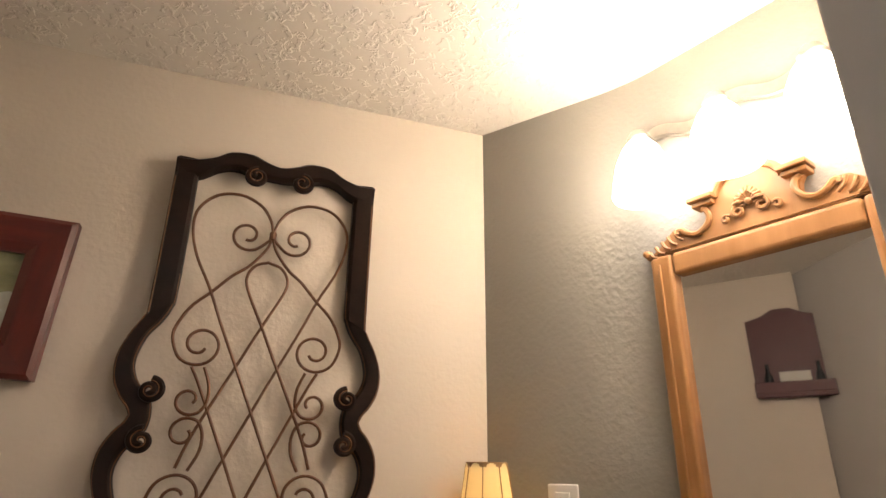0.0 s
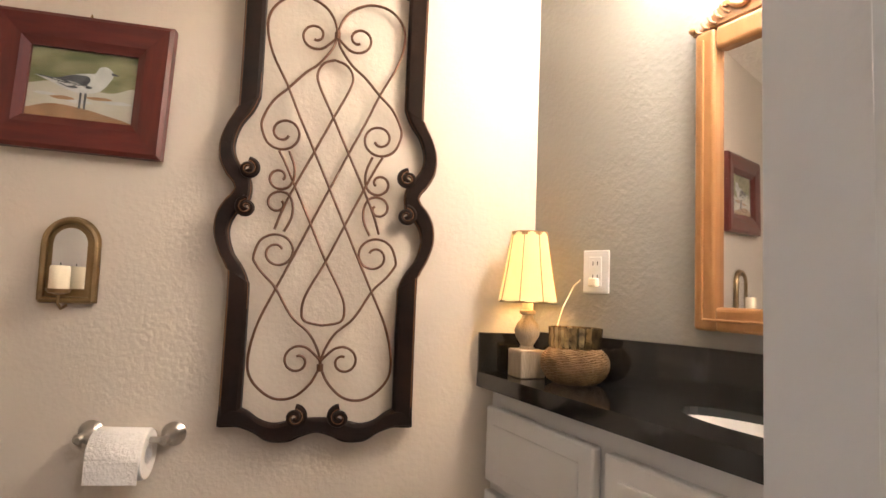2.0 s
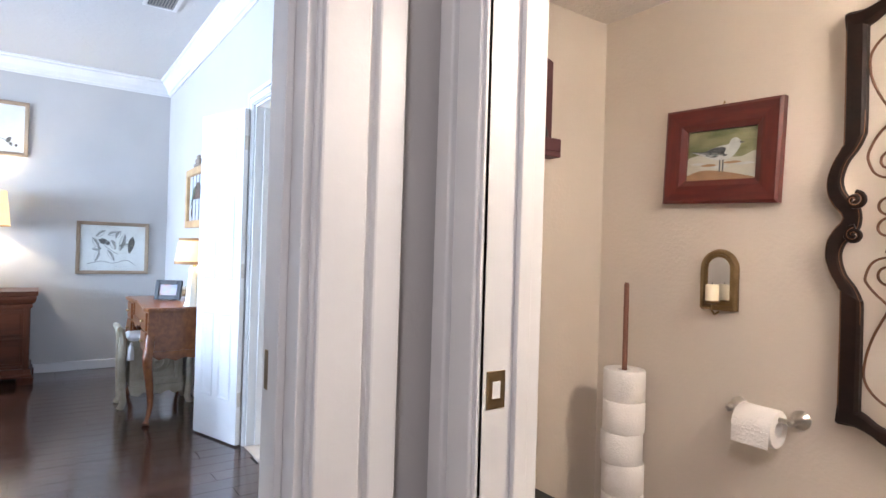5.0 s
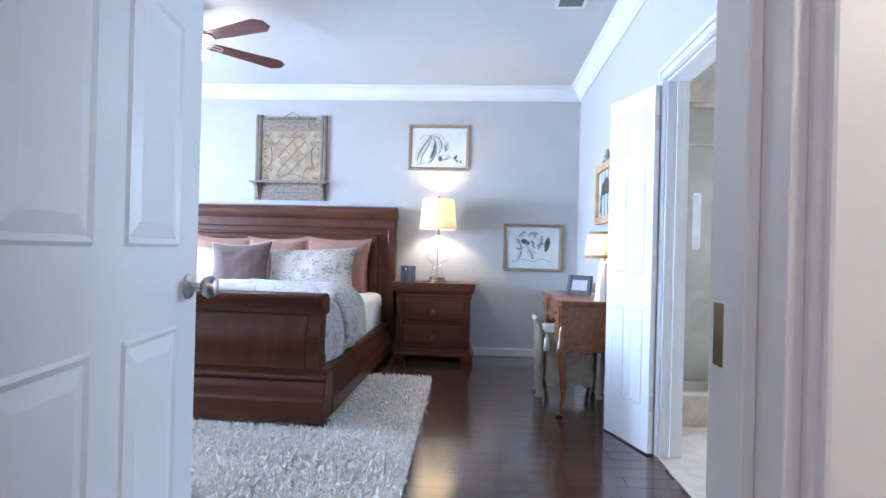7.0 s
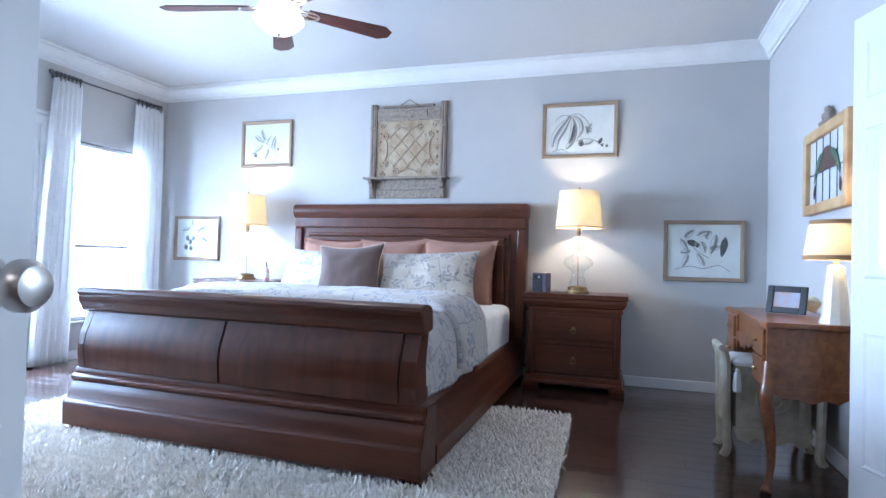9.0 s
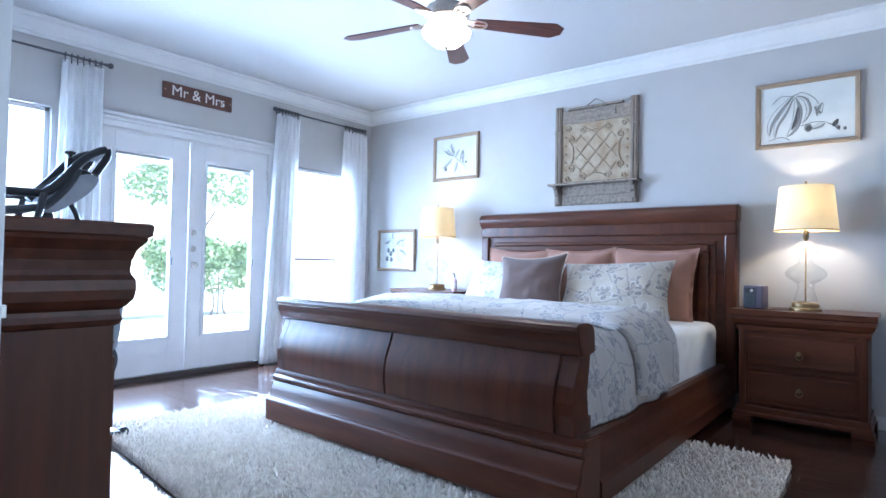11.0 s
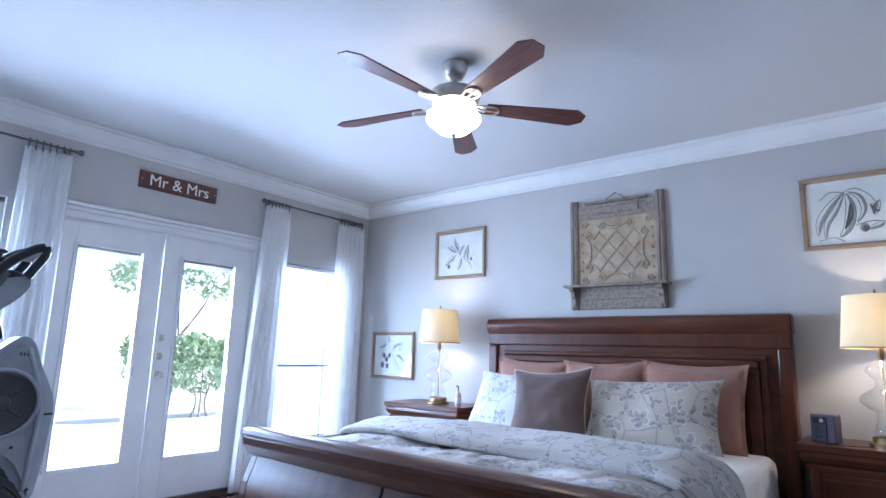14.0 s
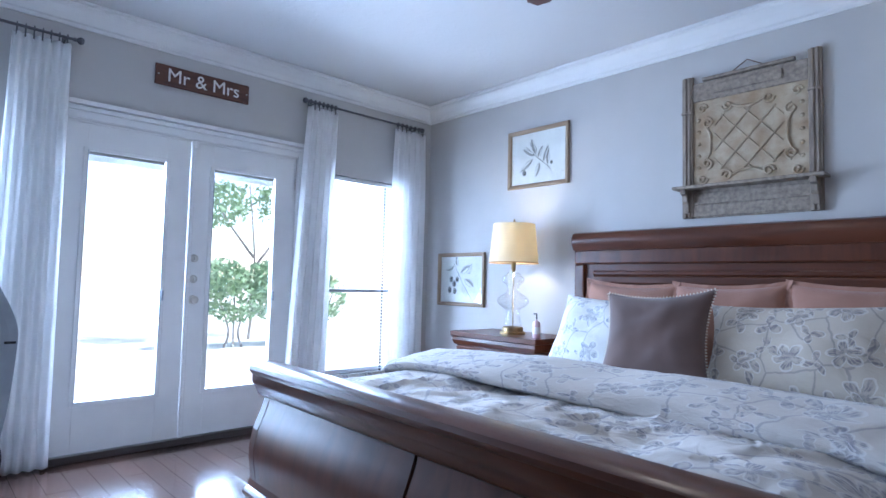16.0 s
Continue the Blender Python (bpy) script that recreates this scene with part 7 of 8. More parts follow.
def bench():
    b = thing("vanity_bench", "antiqued cream carved bench with padded seat and rolled ends", "bench")
    x0, x1, y0, y1 = 1.46, 1.74, 5.63, 6.10
    part("seat_cushion", box((x0 + 0.03, y0 + 0.03, 0.505), (x1 - 0.01, y1 - 0.03, 0.56), 0.025, seg=3), SHEET, b, "white padded seat cushion", True)
    part("body", box((x0 + 0.03, y0 + 0.05, 0.16), (x1 - 0.03, y1 - 0.05, 0.505), 0.004), CREAMP, b)
    for s, y in ((-1, y0), (1, y1)):
        for x in (x0 + 0.02, x1 - 0.03):
            part("end_post", tube(spline([(x, y + 0.012 * s, 0.0), (x, y - 0.01 * s, 0.05), (x, y - 0.005 * s, 0.12), (x, y, 0.35), (x, y + 0.003 * s, 0.52), (x, y + 0.014 * s, 0.58), (x, y + 0.026 * s, 0.605)], 5), 0.024, 8), CREAMP, b, smooth=True)
        part("end_rail", tube([(x0 + 0.0, y + 0.028 * s, 0.605), (x1, y + 0.028 * s, 0.605)], 0.019, 10), CREAMP, b, smooth=True)
        part("end_panel", box((x0 + 0.03, y - 0.010, 0.18), (x1 - 0.04, y + 0.010, 0.52), 0.004), CREAMP, b)
    f = x1 - 0.03
    items = [((f, y0 + 0.08, 0.20), (f + 0.010, y0 + 0.11, 0.47)), ((f, y1 - 0.11, 0.20), (f + 0.010, y1 - 0.08, 0.47)), ((f, y0 + 0.11, 0.20), (f + 0.0095, y1 - 0.11, 0.225)), ((f, y0 + 0.11, 0.445), (f + 0.0095, y1 - 0.11, 0.47))]
    for a, c in items:
        part("panel_moulding", box(a, c, 0.003), CREAMP, b)
    for rr, k in ((0.085, 0.5), (0.05, 1.0)):
        pts = [(f + 0.006, (y0 + y1) / 2 + rr * math.cos(a), 0.335 + rr * 0.9 * math.sin(a)) for a in [math.pi * i / 12 for i in range(25)]]
        part("carved_ring", tube(pts, 0.008, 6), CREAMP, b, smooth=True)
    part("carved_boss", lathe([(0.02, 0), (0.014, 0.010), (0.004, 0.014)], 12, m=pose(f, (y0 + y1) / 2, 0.335, 0, 90, 0)), CREAMP, b, smooth=True)
    part("scalloped_apron", extrude([(y0 + 0.04, 0.165), (y0 + 0.06, 0.10), (y0 + 0.11, 0.085), (y0 + 0.15, 0.115), (y0 + 0.20, 0.09), (y0 + 0.235, 0.10), (y0 + 0.27, 0.09), (y0 + 0.32, 0.115), (y0 + 0.36, 0.085), (y0 + 0.41, 0.10), (y1 - 0.04, 0.165)], f - 0.006, f + 0.012, "x"), CREAMP, b)
    part("tassel", lathe([(0.022, -0.13), (0.024, -0.10), (0.016, -0.03), (0.008, -0.02), (0.011, -0.008), (0.004, 0.0)], 14, m=pose(x1 + 0.005, y0 + 0.05, 0.50), flute=lambda a: 1 + 0.1 * math.sin(9 * a)), SHEET, b, "white cord tassel", True)
    b.location.z = FLOOR
    return b


bench()

sp = thing("speaker_clock", "small plum-grey bedside speaker clock with a round dial", "speaker", pose(0.37, 4.395, 0.735, 0, 0, 78))
PLUM = mat("plum_grey_plastic", (0.10, 0.08, 0.11), 0.4)
part("case", box((-0.065, -0.055, 0.004), (0.065, 0.055, 0.165), 0.008), PLUM, sp)
part("front_panel", box((-0.058, -0.060, 0.012), (0.022, -0.054, 0.155), 0.003), DARKG, sp)
part("display", box((-0.050, -0.062, 0.112), (0.012, -0.059, 0.148), 0.002), BLACKP, sp)
part("dial", lathe([(0.012, 0), (0.010, 0.008)], 18, m=pose(-0.002, -0.06, 0.13, 90)), NICKEL, sp, smooth=True)
for k in range(6):
    part("button", box((-0.034 + 0.02 * (k % 2), -0.0625, 0.035 + 0.022 * (k // 2)), (-0.024 + 0.02 * (k % 2), -0.0598, 0.045 + 0.022 * (k // 2)), 0.001), BLACKP, sp)
tagged(part("power_cord", tube(spline([(0.42, 4.44, 0.739), (0.46, 4.50, 0.739), (0.42, 4.58, 0.739), (0.36, 4.62, 0.739)], 6), 0.0025, 6), BLACKP), "thin black power cord on the nightstand", "cord")
lb = thing("lotion_bottle", "pink pump lotion bottle with black pump on the nightstand", "bottle", pose(0.40, 1.68, 0.735))
part("bottle", lathe([(0.026, 0), (0.028, 0.006), (0.028, 0.10), (0.022, 0.118), (0.011, 0.124), (0.011, 0.135)], 24), SOAP, lb, smooth=True)
part("label_band", shell([(0.0284, 0.03), (0.0284, 0.08)], 0.0006, 24), MATBOARD, lb)
part("pump", tube([(0, 0, 0.135), (0, 0, 0.178), (0.03, 0.0, 0.176)], 0.006, 8), BLACKP, lb, "black pump")


# ---- dresser and exercise machine ----
def dresser():
    d = thing("dresser", "tall dark cherry dresser with heavy stepped crown moulding", "dresser")
    x0, x1, y0, y1 = 4.322, 4.885, 1.95, 3.525
    part("body", box((x0, y0, 0.08), (x1, y1, 0.93), 0.004), WOODV, d)
    prof = [(0.0, 0.845), (0.012, 0.85), (0.020, 0.862), (0.014, 0.876), (0.012, 0.888), (0.030, 0.898), (0.048, 0.915), (0.054, 0.940), (0.052, 0.965), (0.040, 0.978), (0.036, 0.990), (0.040, 1.015), (0.052, 1.040), (0.070, 1.058), (0.078, 1.066), (0.082, 1.075), (0.094, 1.080), (0.097, 1.106), (0.090, 1.112), (0.0, 1.112)]
    bm = bmesh.new()
    ring = []
    for cx, cy, sx, sy in ((x0, y0, -1, -1), (x1, y0, 0, -1), (x1, y1, 0, 1), (x0, y1, -1, 1)):
        ring.append([bm.verts.new((cx + sx * a * 0.72, cy + sy * a * 0.72, z)) for a, z in prof])
    for a, b in zip(ring, ring[1:] + ring[:1]):
        for i in range(len(prof) - 1):
            bm.faces.new((a[i], b[i], b[i + 1], a[i + 1]))
    bm.faces.new([r[-1] for r in ring])
    bm.faces.new([r[0] for r in ring][::-1])
    part("crown", bm, WOOD, d, "stepped crown moulding and top")
    for r in range(3):
        for c in range(2):
            a, b = y0 + 0.05 + c * 0.76, y0 + 0.05 + c * 0.76 + 0.735
            z0 = 0.16 + r * 0.205
            dr = part("drawer", box((x0 - 0.018, a, z0), (x0 + 0.002, b, z0 + 0.19), 0.006), WOOD, d)
            for k in (0.25, 0.75):
                part("drawer_pull", lathe([(0.012, 0), (0.008, 0.01), (0.016, 0.02), (0.008, 0.026)], 12, m=pose(x0 - 0.018, a + (b - a) * k, z0 + 0.095, 0, -90, 0)), BRASS, dr)
    part("plinth", box((x0 - 0.03, y0 - 0.025, 0.0), (x1, y1 + 0.03, 0.12), 0.008), WOOD, d)
    return stand(d, 1.112)


dresser()


def elliptical():
    e = thing("elliptical_trainer", "silver-grey elliptical exercise machine with black handlebars", "exercise machine", pose(0, 1.38, 0))
    upper = [(3.80, 1.075), (3.72, 1.145), (3.655, 1.20), (3.61, 1.218), (3.566, 1.180), (3.526, 1.075), (3.49, 1.00), (3.462, 0.93), (3.452, 0.87), (3.456, 0.76), (3.467, 0.62), (3.480, 0.52), (3.497, 0.452), (3.55, 0.45), (3.62, 0.60), (3.72, 0.66), (3.92, 0.66), (4.02, 0.80), (3.98, 0.95), (3.90, 1.03)]
    line = [(q.x, q.z) for q in spline([(x, 0, z) for x, z in upper + upper[:1]], 3)[:-1]]
    part("housing", extrude(line, -0.105, 0.105, "y", 0.035), SILVERP, e, "silver-grey moulded upper housing", True)
    lower = [(3.56, 0.56), (3.50, 0.46), (3.478, 0.40), (3.486, 0.33), (3.53, 0.24), (3.62, 0.15), (3.75, 0.10), (3.92, 0.13), (4.02, 0.28), (4.00, 0.46), (3.90, 0.60), (3.72, 0.64)]
    line = [(q.x, q.z) for q in spline([(x, 0, z) for x, z in lower + lower[:1]], 3)[:-1]]
    part("lower_housing", extrude(line, -0.09, 0.09, "y", 0.03), DARKG, e, "charcoal lower housing", True)
    part("side_rib", tube(spline([(3.60, 0.100, 1.16), (3.555, 0.112, 1.02), (3.525, 0.115, 0.88), (3.535, 0.112, 0.66), (3.545, 0.106, 0.50)], 5), 0.012, 8), SILVERP, e, smooth=True)
    for cx, cz, r in ((3.69, 0.905, 0.155), (3.72, 0.37, 0.185)):
        w = part("wheel_cover", lathe([(r, -0.01), (r, 0.020), (r - 0.018, 0.028), (r - 0.040, 0.016), (r * 0.5, 0.006), (0.045, 0.008), (0.040, 0.022), (0.012, 0.026)], 44, m=pose(cx, 0.10, cz, -90)), DARKG, e, "round charcoal wheel cover", True)
        part("wheel_rim", tube([(cx + r * math.cos(a), 0.122, cz + r * math.sin(a)) for a in [math.pi * i / 22 for i in range(45)]], 0.010 if r < 0.17 else 0.006, 8), SILVERP if r < 0.17 else BLACKP, w, smooth=True)
        for k in range(5):
            a = k * 1.257
            part("spoke", tube([(cx + 0.045 * math.cos(a), 0.112, cz + 0.045 * math.sin(a)), (cx + (r - 0.035) * math.cos(a), 0.108, cz + (r - 0.035) * math.sin(a))], 0.009, 6), DARKG, w)
    part("vent_slot", boxes([((3.462, 0.104, 0.840), (3.500, 0.108, 0.850)), ((3.520, 0.104, 0.495), (3.555, 0.108, 0.505))]), BLACKP, e)
    part("housing_screw", lathe([(0.008, 0.0), (0.007, 0.004)], 12, m=pose(3.615, 0.105, 0.70, -90)), BLACKP, e)
    part("raised_mark", boxes([((3.60 + 0.014 * k, 0.1045, 1.122 + 0.002 * k), (3.608 + 0.014 * k, 0.1065, 1.138 + 0.002 * k)) for k in range(3)]), DARKG, e)
    part("crank_arm", box((3.70, 0.14, 0.34), (3.95, 0.165, 0.40), 0.01), DARKG, e)
    part("pedal_bar", tube([(3.93, 0.17, 0.37), (4.0, 0.2, 0.35), (4.3, 0.24, 0.30)], 0.022, 8), SILVERP, e, smooth=True)
    part("front_foot", box((3.50, -0.26, FLOOR), (3.57, 0.22, FLOOR + 0.055), 0.02), BLACKP, e)
    for y in (-0.22, 0.18):
        part("transport_wheel", lathe([(0.012, -0.014), (0.032, -0.012), (0.032, 0.012), (0.012, 0.014)], 18, m=pose(3.485, y, FLOOR + 0.034, -90)), BLACKP, e, smooth=True)
    part("rear_foot", box((4.30, -0.30, FLOOR), (4.38, 0.22, FLOOR + 0.06), 0.02), BLACKP, e)
    part("frame_tube", tube([(3.54, 0, FLOOR + 0.055), (4.34, 0, FLOOR + 0.055)], 0.03, 8), BLACKP, e)
    part("lower_strut", tube([(3.56, 0, FLOOR + 0.05), (3.66, 0, 0.16)], 0.03, 8), BLACKP, e)
    part("mast", tube(spline([(3.80, 0, 1.0), (3.84, 0, 1.16), (3.89, 0, 1.34)], 4), 0.036, 10), BLACKP, e, smooth=True)
    pod = [(3.93, 1.285), (3.86, 1.262), (3.77, 1.318), (3.69, 1.385), (3.642, 1.452), (3.645, 1.492), (3.70, 1.500), (3.77, 1.470), (3.86, 1.400), (3.94, 1.330)]
    part("console_pod", extrude([(q.x, q.z) for q in spline([(x, 0, z) for x, z in pod + pod[:1]], 3)[:-1]], -0.13, 0.13, "y", 0.02), SILVERP, e, "silver console pod", True)
    part("console_top", tube(spline([(3.95, 0.0, 1.325), (3.86, 0.0, 1.415), (3.77, 0.0, 1.485), (3.70, 0.0, 1.512), (3.655, 0.0, 1.500)], 4), 0.030, 8), BLACKP, e, "black console top", True)
    for s in (-1, 1):
        y = 0.13 * s
        part("handlebar", tube(spline([(4.10, y, 1.36), (3.99, y, 1.362), (3.91, y, 1.372), (3.83, y, 1.45), (3.74, y, 1.565), (3.66, y, 1.632), (3.61, y, 1.655)], 5), 0.024, 10), BLACKP, e, "black foam handlebar", True)
        part("grip", tube(spline([(3.605, y, 1.66), (3.60, y, 1.62), (3.63, y, 1.56), (3.665, y, 1.50)], 5), 0.022, 9), BLACKP, e, smooth=True)
        part("bar_plate", extrude([(3.66, 1.575), (3.615, 1.628), (3.655, 1.635), (3.72, 1.580)], y - 0.012, y + 0.012, "y", 0.003), SILVERP, e)
        part("lower_bar", tube(spline([(4.10, y, 1.26), (3.98, y, 1.275), (3.90, y, 1.30), (3.80, y, 1.42), (3.75, y, 1.52)], 5), 0.021, 8), DARKG, e, smooth=True)
        part("swing_arm", tube(spline([(3.93, 0.17 * s, 1.36), (3.96, 0.18 * s, 1.22), (4.02, 0.2 * s, 1.05), (4.2, 0.22 * s, 0.30)], 5), 0.019, 8), DARKG, e, smooth=True)
    part("bottle_cradle", boxes([((3.735, -0.03, 1.46), (3.775, 0.03, 1.60))], 0.01), BLACKP, e)
    part("cradle_knob", lathe([(0.012, 1.595), (0.012, 1.615), (0.030, 1.622), (0.030, 1.634), (0.010, 1.640)], 16, m=pose(3.755, 0, 0)), BLACKP, e, smooth=True)
    part("lever", tube(spline([(3.77, 0.06, 1.33), (3.735, 0.06, 1.27), (3.715, 0.06, 1.20)], 4), 0.016, 8), BLACKP, e, smooth=True)
    part("adjuster_knob", lathe([(0.012, -0.03), (0.030, -0.025), (0.030, 0.01), (0.020, 0.02)], 18, m=pose(3.76, 0.06, 1.175, -90)), DARKG, e, smooth=True)
    return e


elliptical()

tm = thing("wall_keypad", "white slotted wall keypad beside the bathroom door", "keypad", pose(4.12, Y1 - 0.0005, 1.78))
part("case", box((-0.05, -0.032, -0.10), (0.05, 0.0, 0.10), 0.008), SILVERP, tm)
for k in range(5):
    part("slot", box((-0.036, -0.0335, 0.02 + 0.014 * k), (0.036, -0.0315, 0.026 + 0.014 * k)), DARKG, tm)
part("key", box((-0.02, -0.0345, -0.07), (0.02, -0.0315, -0.045), 0.002), WHITE, tm)

cv = thing("ceiling_vent", "grey slotted ceiling air vent", "vent", pose(2.24, 5.75, H))
part("frame", boxes([((-0.18, -0.11, -0.010), (-0.155, 0.11, 0.0)), ((0.155, -0.11, -0.010), (0.18, 0.11, 0.0)), ((-0.155, -0.11, -0.010), (0.155, -0.085, 0.0)), ((-0.155, 0.085, -0.010), (0.155, 0.11, 0.0))], 0.002), WHITE, cv)
part("backing", box((-0.155, -0.085, -0.002), (0.155, 0.085, -0.0005)), DARKG, cv)
for k in range(9):
    part("slat", box((-0.155, -0.075 + 0.0185 * k, -0.008), (0.155, -0.068 + 0.0185 * k, -0.002)), INKL, cv)

# ---- bathroom beyond the narrow door ----
struct("bath_floor", box((0.9, Y1 + 0.12, FLOOR - 0.012), (5.06, 8.6, FLOOR)), TILE, "swirled beige stone tile floor")
struct("bath_threshold", box((2.97, Y1 - 0.01, FLOOR - 0.012), (3.76, Y1 + 0.13, FLOOR + 0.006), 0.002), TILE, "stone threshold")
wall_with_holes("wall_bath_far", 0.78, 0.90, 6.3, 8.6, 2.5, [(7.28, 7.95, 1.12, 2.0)], TILED, "stone tiled shower wall with a window", along="y")
struct("wall_bath_north", box((0.78, 8.6, FLOOR), (5.06, 8.72, 2.5)), CREAM, "beige bathroom wall")
struct("wall_bath_east", box((4.96, 6.92, FLOOR), (5.06, 8.6, 2.5)), CREAM, "beige bathroom wall")
struct("bath_ceiling", box((0.78, Y1 + 0.12, 2.5), (5.06, 8.72, 2.6)), CEIL, "white bathroom ceiling")
struct("shower_curb", box((2.20, 6.305, FLOOR), (2.33, 8.6, 0.13), 0.006), TILE, "beige stone shower curb")
struct("shower_header", box((2.20, 6.305, 2.10), (2.33, 8.6, 2.24), 0.004), TILE, "beige stone header over the shower glass")
struct("shower_wainscot", box((0.905, 6.305, FLOOR), (2.19, 6.33, 2.3)), TILED, "grey-brown tiled shower side wall")
sg = thing("shower_glass", "tall clear shower glass panel on a stone curb", "shower glass")
part("glass_panel", box((2.262, 6.34, 0.13), (2.27, 8.55, 2.05)), SHOWER, sg, "clear shower glass")
part("edge_channel", box((2.256, 6.331, 0.13), (2.276, 6.342, 2.06), 0.002), NICKEL, sg, "metal wall channel")
for z in (0.5, 1.7):
    part("hinge_clip", box((2.250, 6.342, z - 0.04), (2.282, 6.40, z + 0.04), 0.004), NICKEL, sg, "square metal hinge clip")
tagged(part("shower_bar", tube([(2.29, 6.34, 1.82), (2.29, 8.5, 1.82)], 0.008, 8), NICKEL), "thin metal bar across the shower glass", "shower bar")
tw = tagged(part("bath_towel", box((2.97, 6.33, 1.10), (3.01, 6.37, 1.42), 0.015), SHEET), "white towel hanging on the bathroom wall", "towel")
tagged(part("window_3", boxes([((0.80, 7.28, 1.12), (0.84, 7.31, 2.0)), ((0.80, 7.92, 1.12), (0.84, 7.95, 2.0)), ((0.80, 7.31, 1.12), (0.84, 7.92, 1.15)), ((0.80, 7.31, 1.97), (0.84, 7.92, 2.0))]), WHITE), "white framed shower window", "window", kind="structure")

# ---- garden ----
struct("ground", box((-400, -400, -0.35), (400, 400, -0.25)), GRASS, "lawn")
struct("patio", extrude([(0.0, -0.15), (4.6, -0.15), (4.9, -1.8), (4.2, -2.9), (2.8, -3.4), (1.2, -3.3), (-0.2, -2.4)], -0.26, -0.10, "z", 0.01), CONC, "pale concrete patio with a curved edge")


def foliage(name, label, category, boxes_, count, size, seed, trunk=None):
    rng = random.Random(seed)
    t = thing(name, label, category)
    bm = bmesh.new()
    for _ in range(count):
        cx, cy, cz, rx, ry, rz = boxes_[rng.randrange(len(boxes_))]
        while True:
            u, v, w_ = (rng.uniform(-1, 1) for _ in range(3))
            if 0.25 < u * u + v * v + w_ * w_ < 1:
                break
        p = Vector((cx + u * rx, cy + v * ry, cz + w_ * rz))
        a = Vector((rng.gauss(0, 1), rng.gauss(0, 1), rng.gauss(0, 1))).normalized()
        b = a.cross(Vector((rng.gauss(0, 1), rng.gauss(0, 1), 0.3))).normalized()
        s = size * rng.uniform(0.6, 1.3)
        vs = [bm.verts.new(p + q) for q in (-a * s, b * s * 0.4, a * s, -b * s * 0.4)]
        bm.faces.new(vs)
    part("crown", bm, LEAF, t, kind="stuff")
    if trunk:
        for pts, r in trunk:
            part("trunk", tube(spline(pts, 4), r, 8, taper=lambda q: 1 - 0.6 * q), BARK, t, smooth=True)
    return t


for k in range(3):
    x = -2.9 + k * 0.95
    foliage("hedge_bush", "leafy green hedge bush at the far edge of the lawn", "bush", [(x, -6.9, 0.75, 0.65, 0.5, 0.55), (x + 0.3, -6.8, 1.1, 0.5, 0.4, 0.4)], 1500, 0.07, k, [([(x + 0.2 * s, -6.9, -0.3), (x + 0.1 * s, -6.9, 0.1), (x + 0.35 * s, -6.9, 0.8)], 0.03) for s in (-1, 0, 1)])
TX = -2.0
foliage("garden_tree", "slender garden tree with an open leafy crown", "tree", [(TX + 0.2, -8.2, 3.4, 1.2, 1.0, 0.8), (TX - 0.9, -8.4, 2.9, 0.8, 0.8, 0.6), (TX + 1.0, -8.0, 2.7, 0.7, 0.7, 0.5)], 1800, 0.08, 50, [([(TX + 0.1, -8.2, -0.3), (TX, -8.2, 1.2), (TX + 0.2, -8.2, 3.2)], 0.035), ([(TX, -8.2, 1.4), (TX - 0.6, -8.3, 2.2), (TX - 0.9, -8.4, 2.9)], 0.035), ([(TX + 0.05, -8.2, 1.6), (TX + 0.6, -8.1, 2.2), (TX + 1.0, -8.0, 2.7)], 0.035)])
# ---- rug ----
rc = [(1.29, 4.745), (3.95, 4.83), (3.545, 1.31), (1.20, 1.36)]


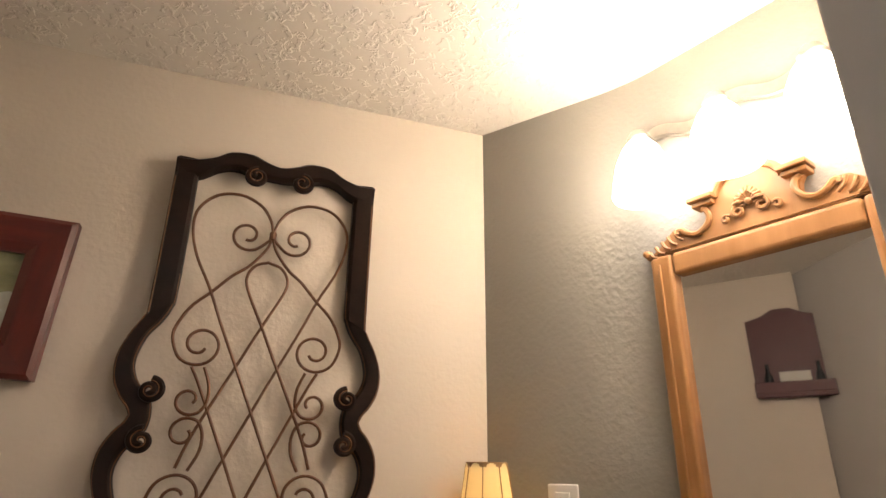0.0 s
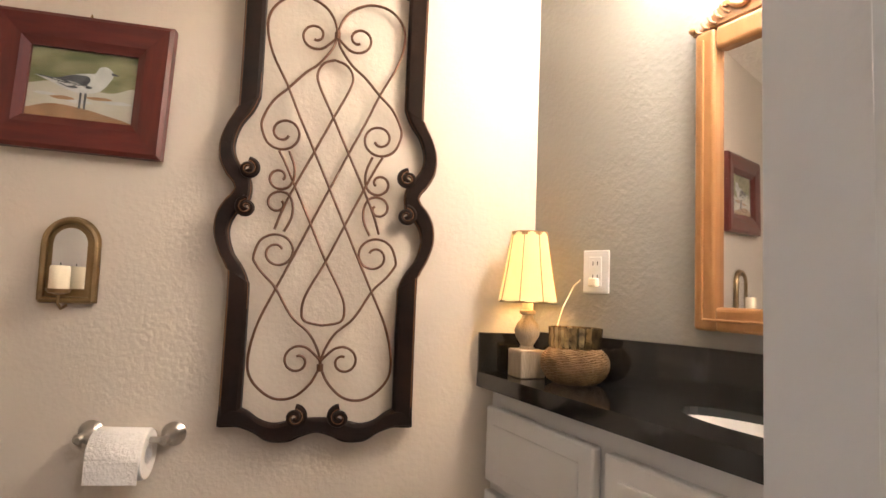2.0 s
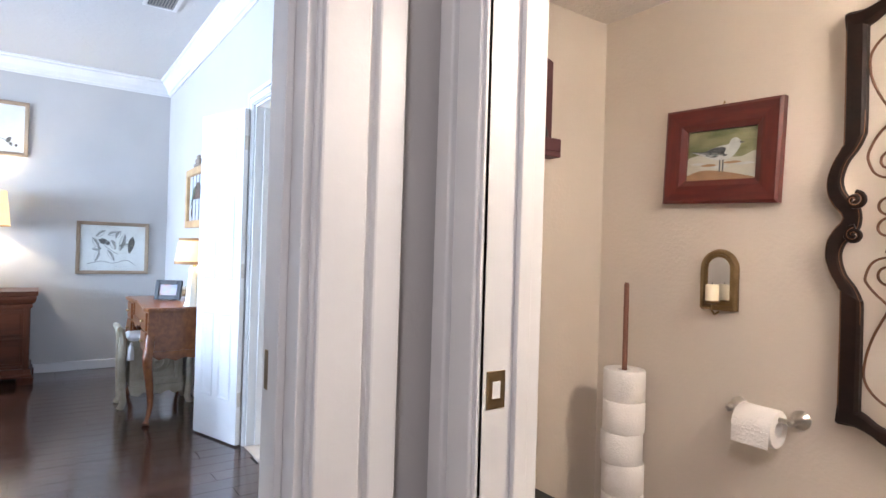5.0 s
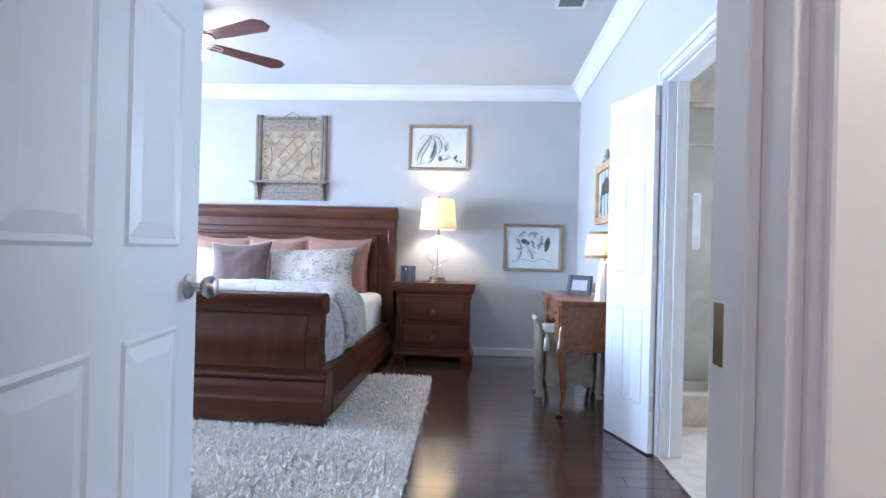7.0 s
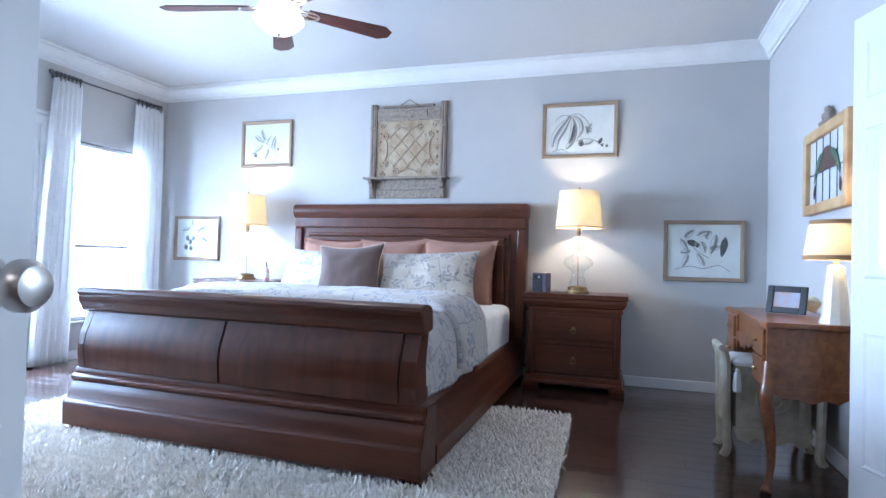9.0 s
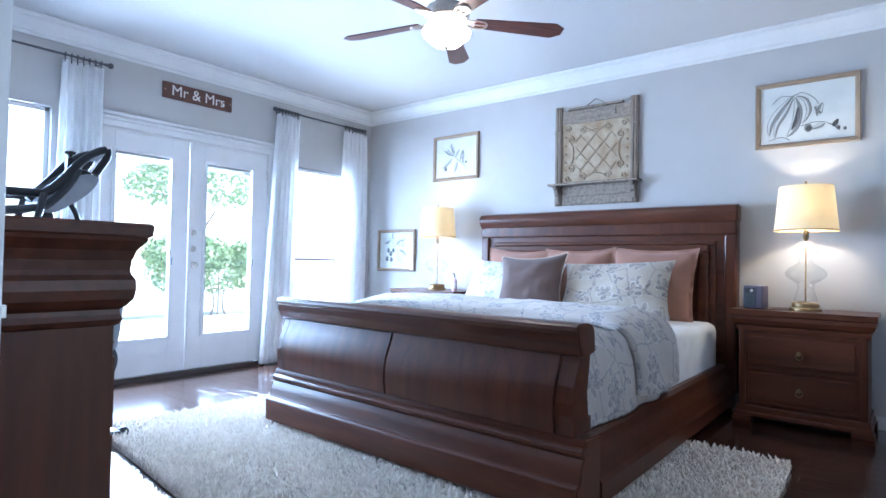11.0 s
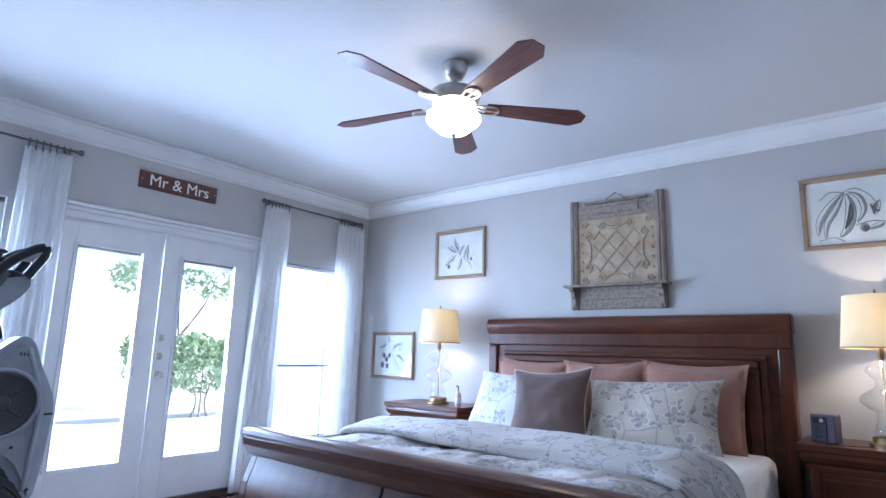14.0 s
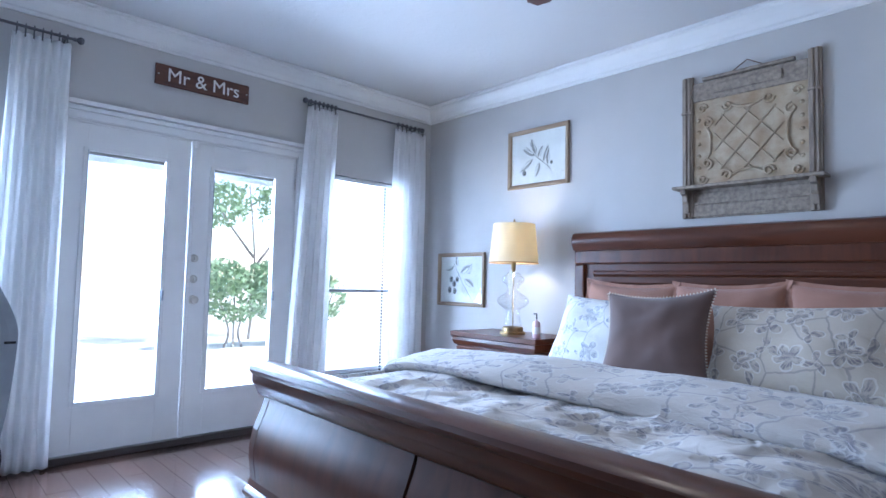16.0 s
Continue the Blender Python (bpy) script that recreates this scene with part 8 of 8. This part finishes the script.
def rug():
    r = thing("area_rug", "thick cream shag rug under the sleigh bed", "rug")
    part("backing", extrude([(x, y) for x, y in rc], 0.0005, 0.014, "z", 0.004), RUG, r)
    rng = random.Random(5)
    A, B, C, D = (Vector((x, y, 0)) for x, y in rc)
    vs, fs = [], []
    step = 0.0175
    nu, nv = int(2.45 / step), int(3.4 / step)
    for i in range(nu):
        for j in range(nv):
            u, v = (i + rng.uniform(0, 1)) / nu, (j + rng.uniform(0, 1)) / nv
            p = A.lerp(B, u).lerp(D.lerp(C, u), v)
            if p.x < 2.55 and 1.98 < p.y < 4.15:
                continue
            h = rng.uniform(0.022, 0.042)
            w = noise.noise(Vector((p.x * 5, p.y * 5, 0)))
            tip = Vector((p.x + rng.gauss(0, 0.012) + 0.012 * w, p.y + rng.gauss(0, 0.012), 0.012 + h))
            q = rng.uniform(0, 6.28)
            k = len(vs)
            rr = rng.uniform(0.007, 0.012)
            for m in range(3):
                vs.append((p.x + rr * math.cos(q + m * 2.09), p.y + rr * math.sin(q + m * 2.09), 0.011))
            for m in range(3):
                vs.append((p.x * 0.45 + tip.x * 0.55 + rr * 0.9 * math.cos(q + m * 2.09), p.y * 0.45 + tip.y * 0.55 + rr * 0.9 * math.sin(q + m * 2.09), 0.012 + h * 0.6))
            vs.append(tuple(tip))
            for m in range(3):
                n_ = (m + 1) % 3
                fs.append((k + m, k + n_, k + 3 + n_, k + 3 + m))
                fs.append((k + 3 + m, k + 3 + n_, k + 6))
    me = bpy.data.meshes.new("pile")
    me.from_pydata(vs, [], fs)
    me.materials.append(RUG)
    ob = new("pile", me)
    ob.parent = r
    tagged(ob, kind="stuff")
    r.location.z = FLOOR
    return r


rug()

# ---- floor boards ----
floor = struct("floor", box((0.0, 0.0, FLOOR - 0.011), (X1 + 0.02, Y1 + 0.02, FLOOR - 0.006)), FLOORGAP, "dark stained wood board floor")
rng = random.Random(9)
lengths = {}


def board_mesh(l, w):
    key = (round(l, 2), round(w, 3))
    if key not in lengths:
        bm = box((0, 0, -0.006), (w - 0.0012, key[0] - 0.0012, 0.0), 0.0010, seg=1)
        me = bpy.data.meshes.new("board")
        bm.to_mesh(me)
        bm.free()
        me.materials.append(FLOORW)
        lengths[key] = me
    return lengths[key]


bw = 0.127
nrow = int(X1 / bw) + 1
for i in range(nrow):
    y = -rng.choice((0.0, 0.35, 0.7, 1.05))
    while y < Y1:
        l = rng.choice((0.9, 1.2, 1.5, 1.8))
        a, b = max(0.0, y), min(Y1, y + l)
        if b - a > 0.05:
            ob = new("board", board_mesh(b - a, min(bw, X1 + 0.02 - i * bw)))
            ob.location = (i * bw, a, FLOOR)
            ob.parent = floor
        y += l
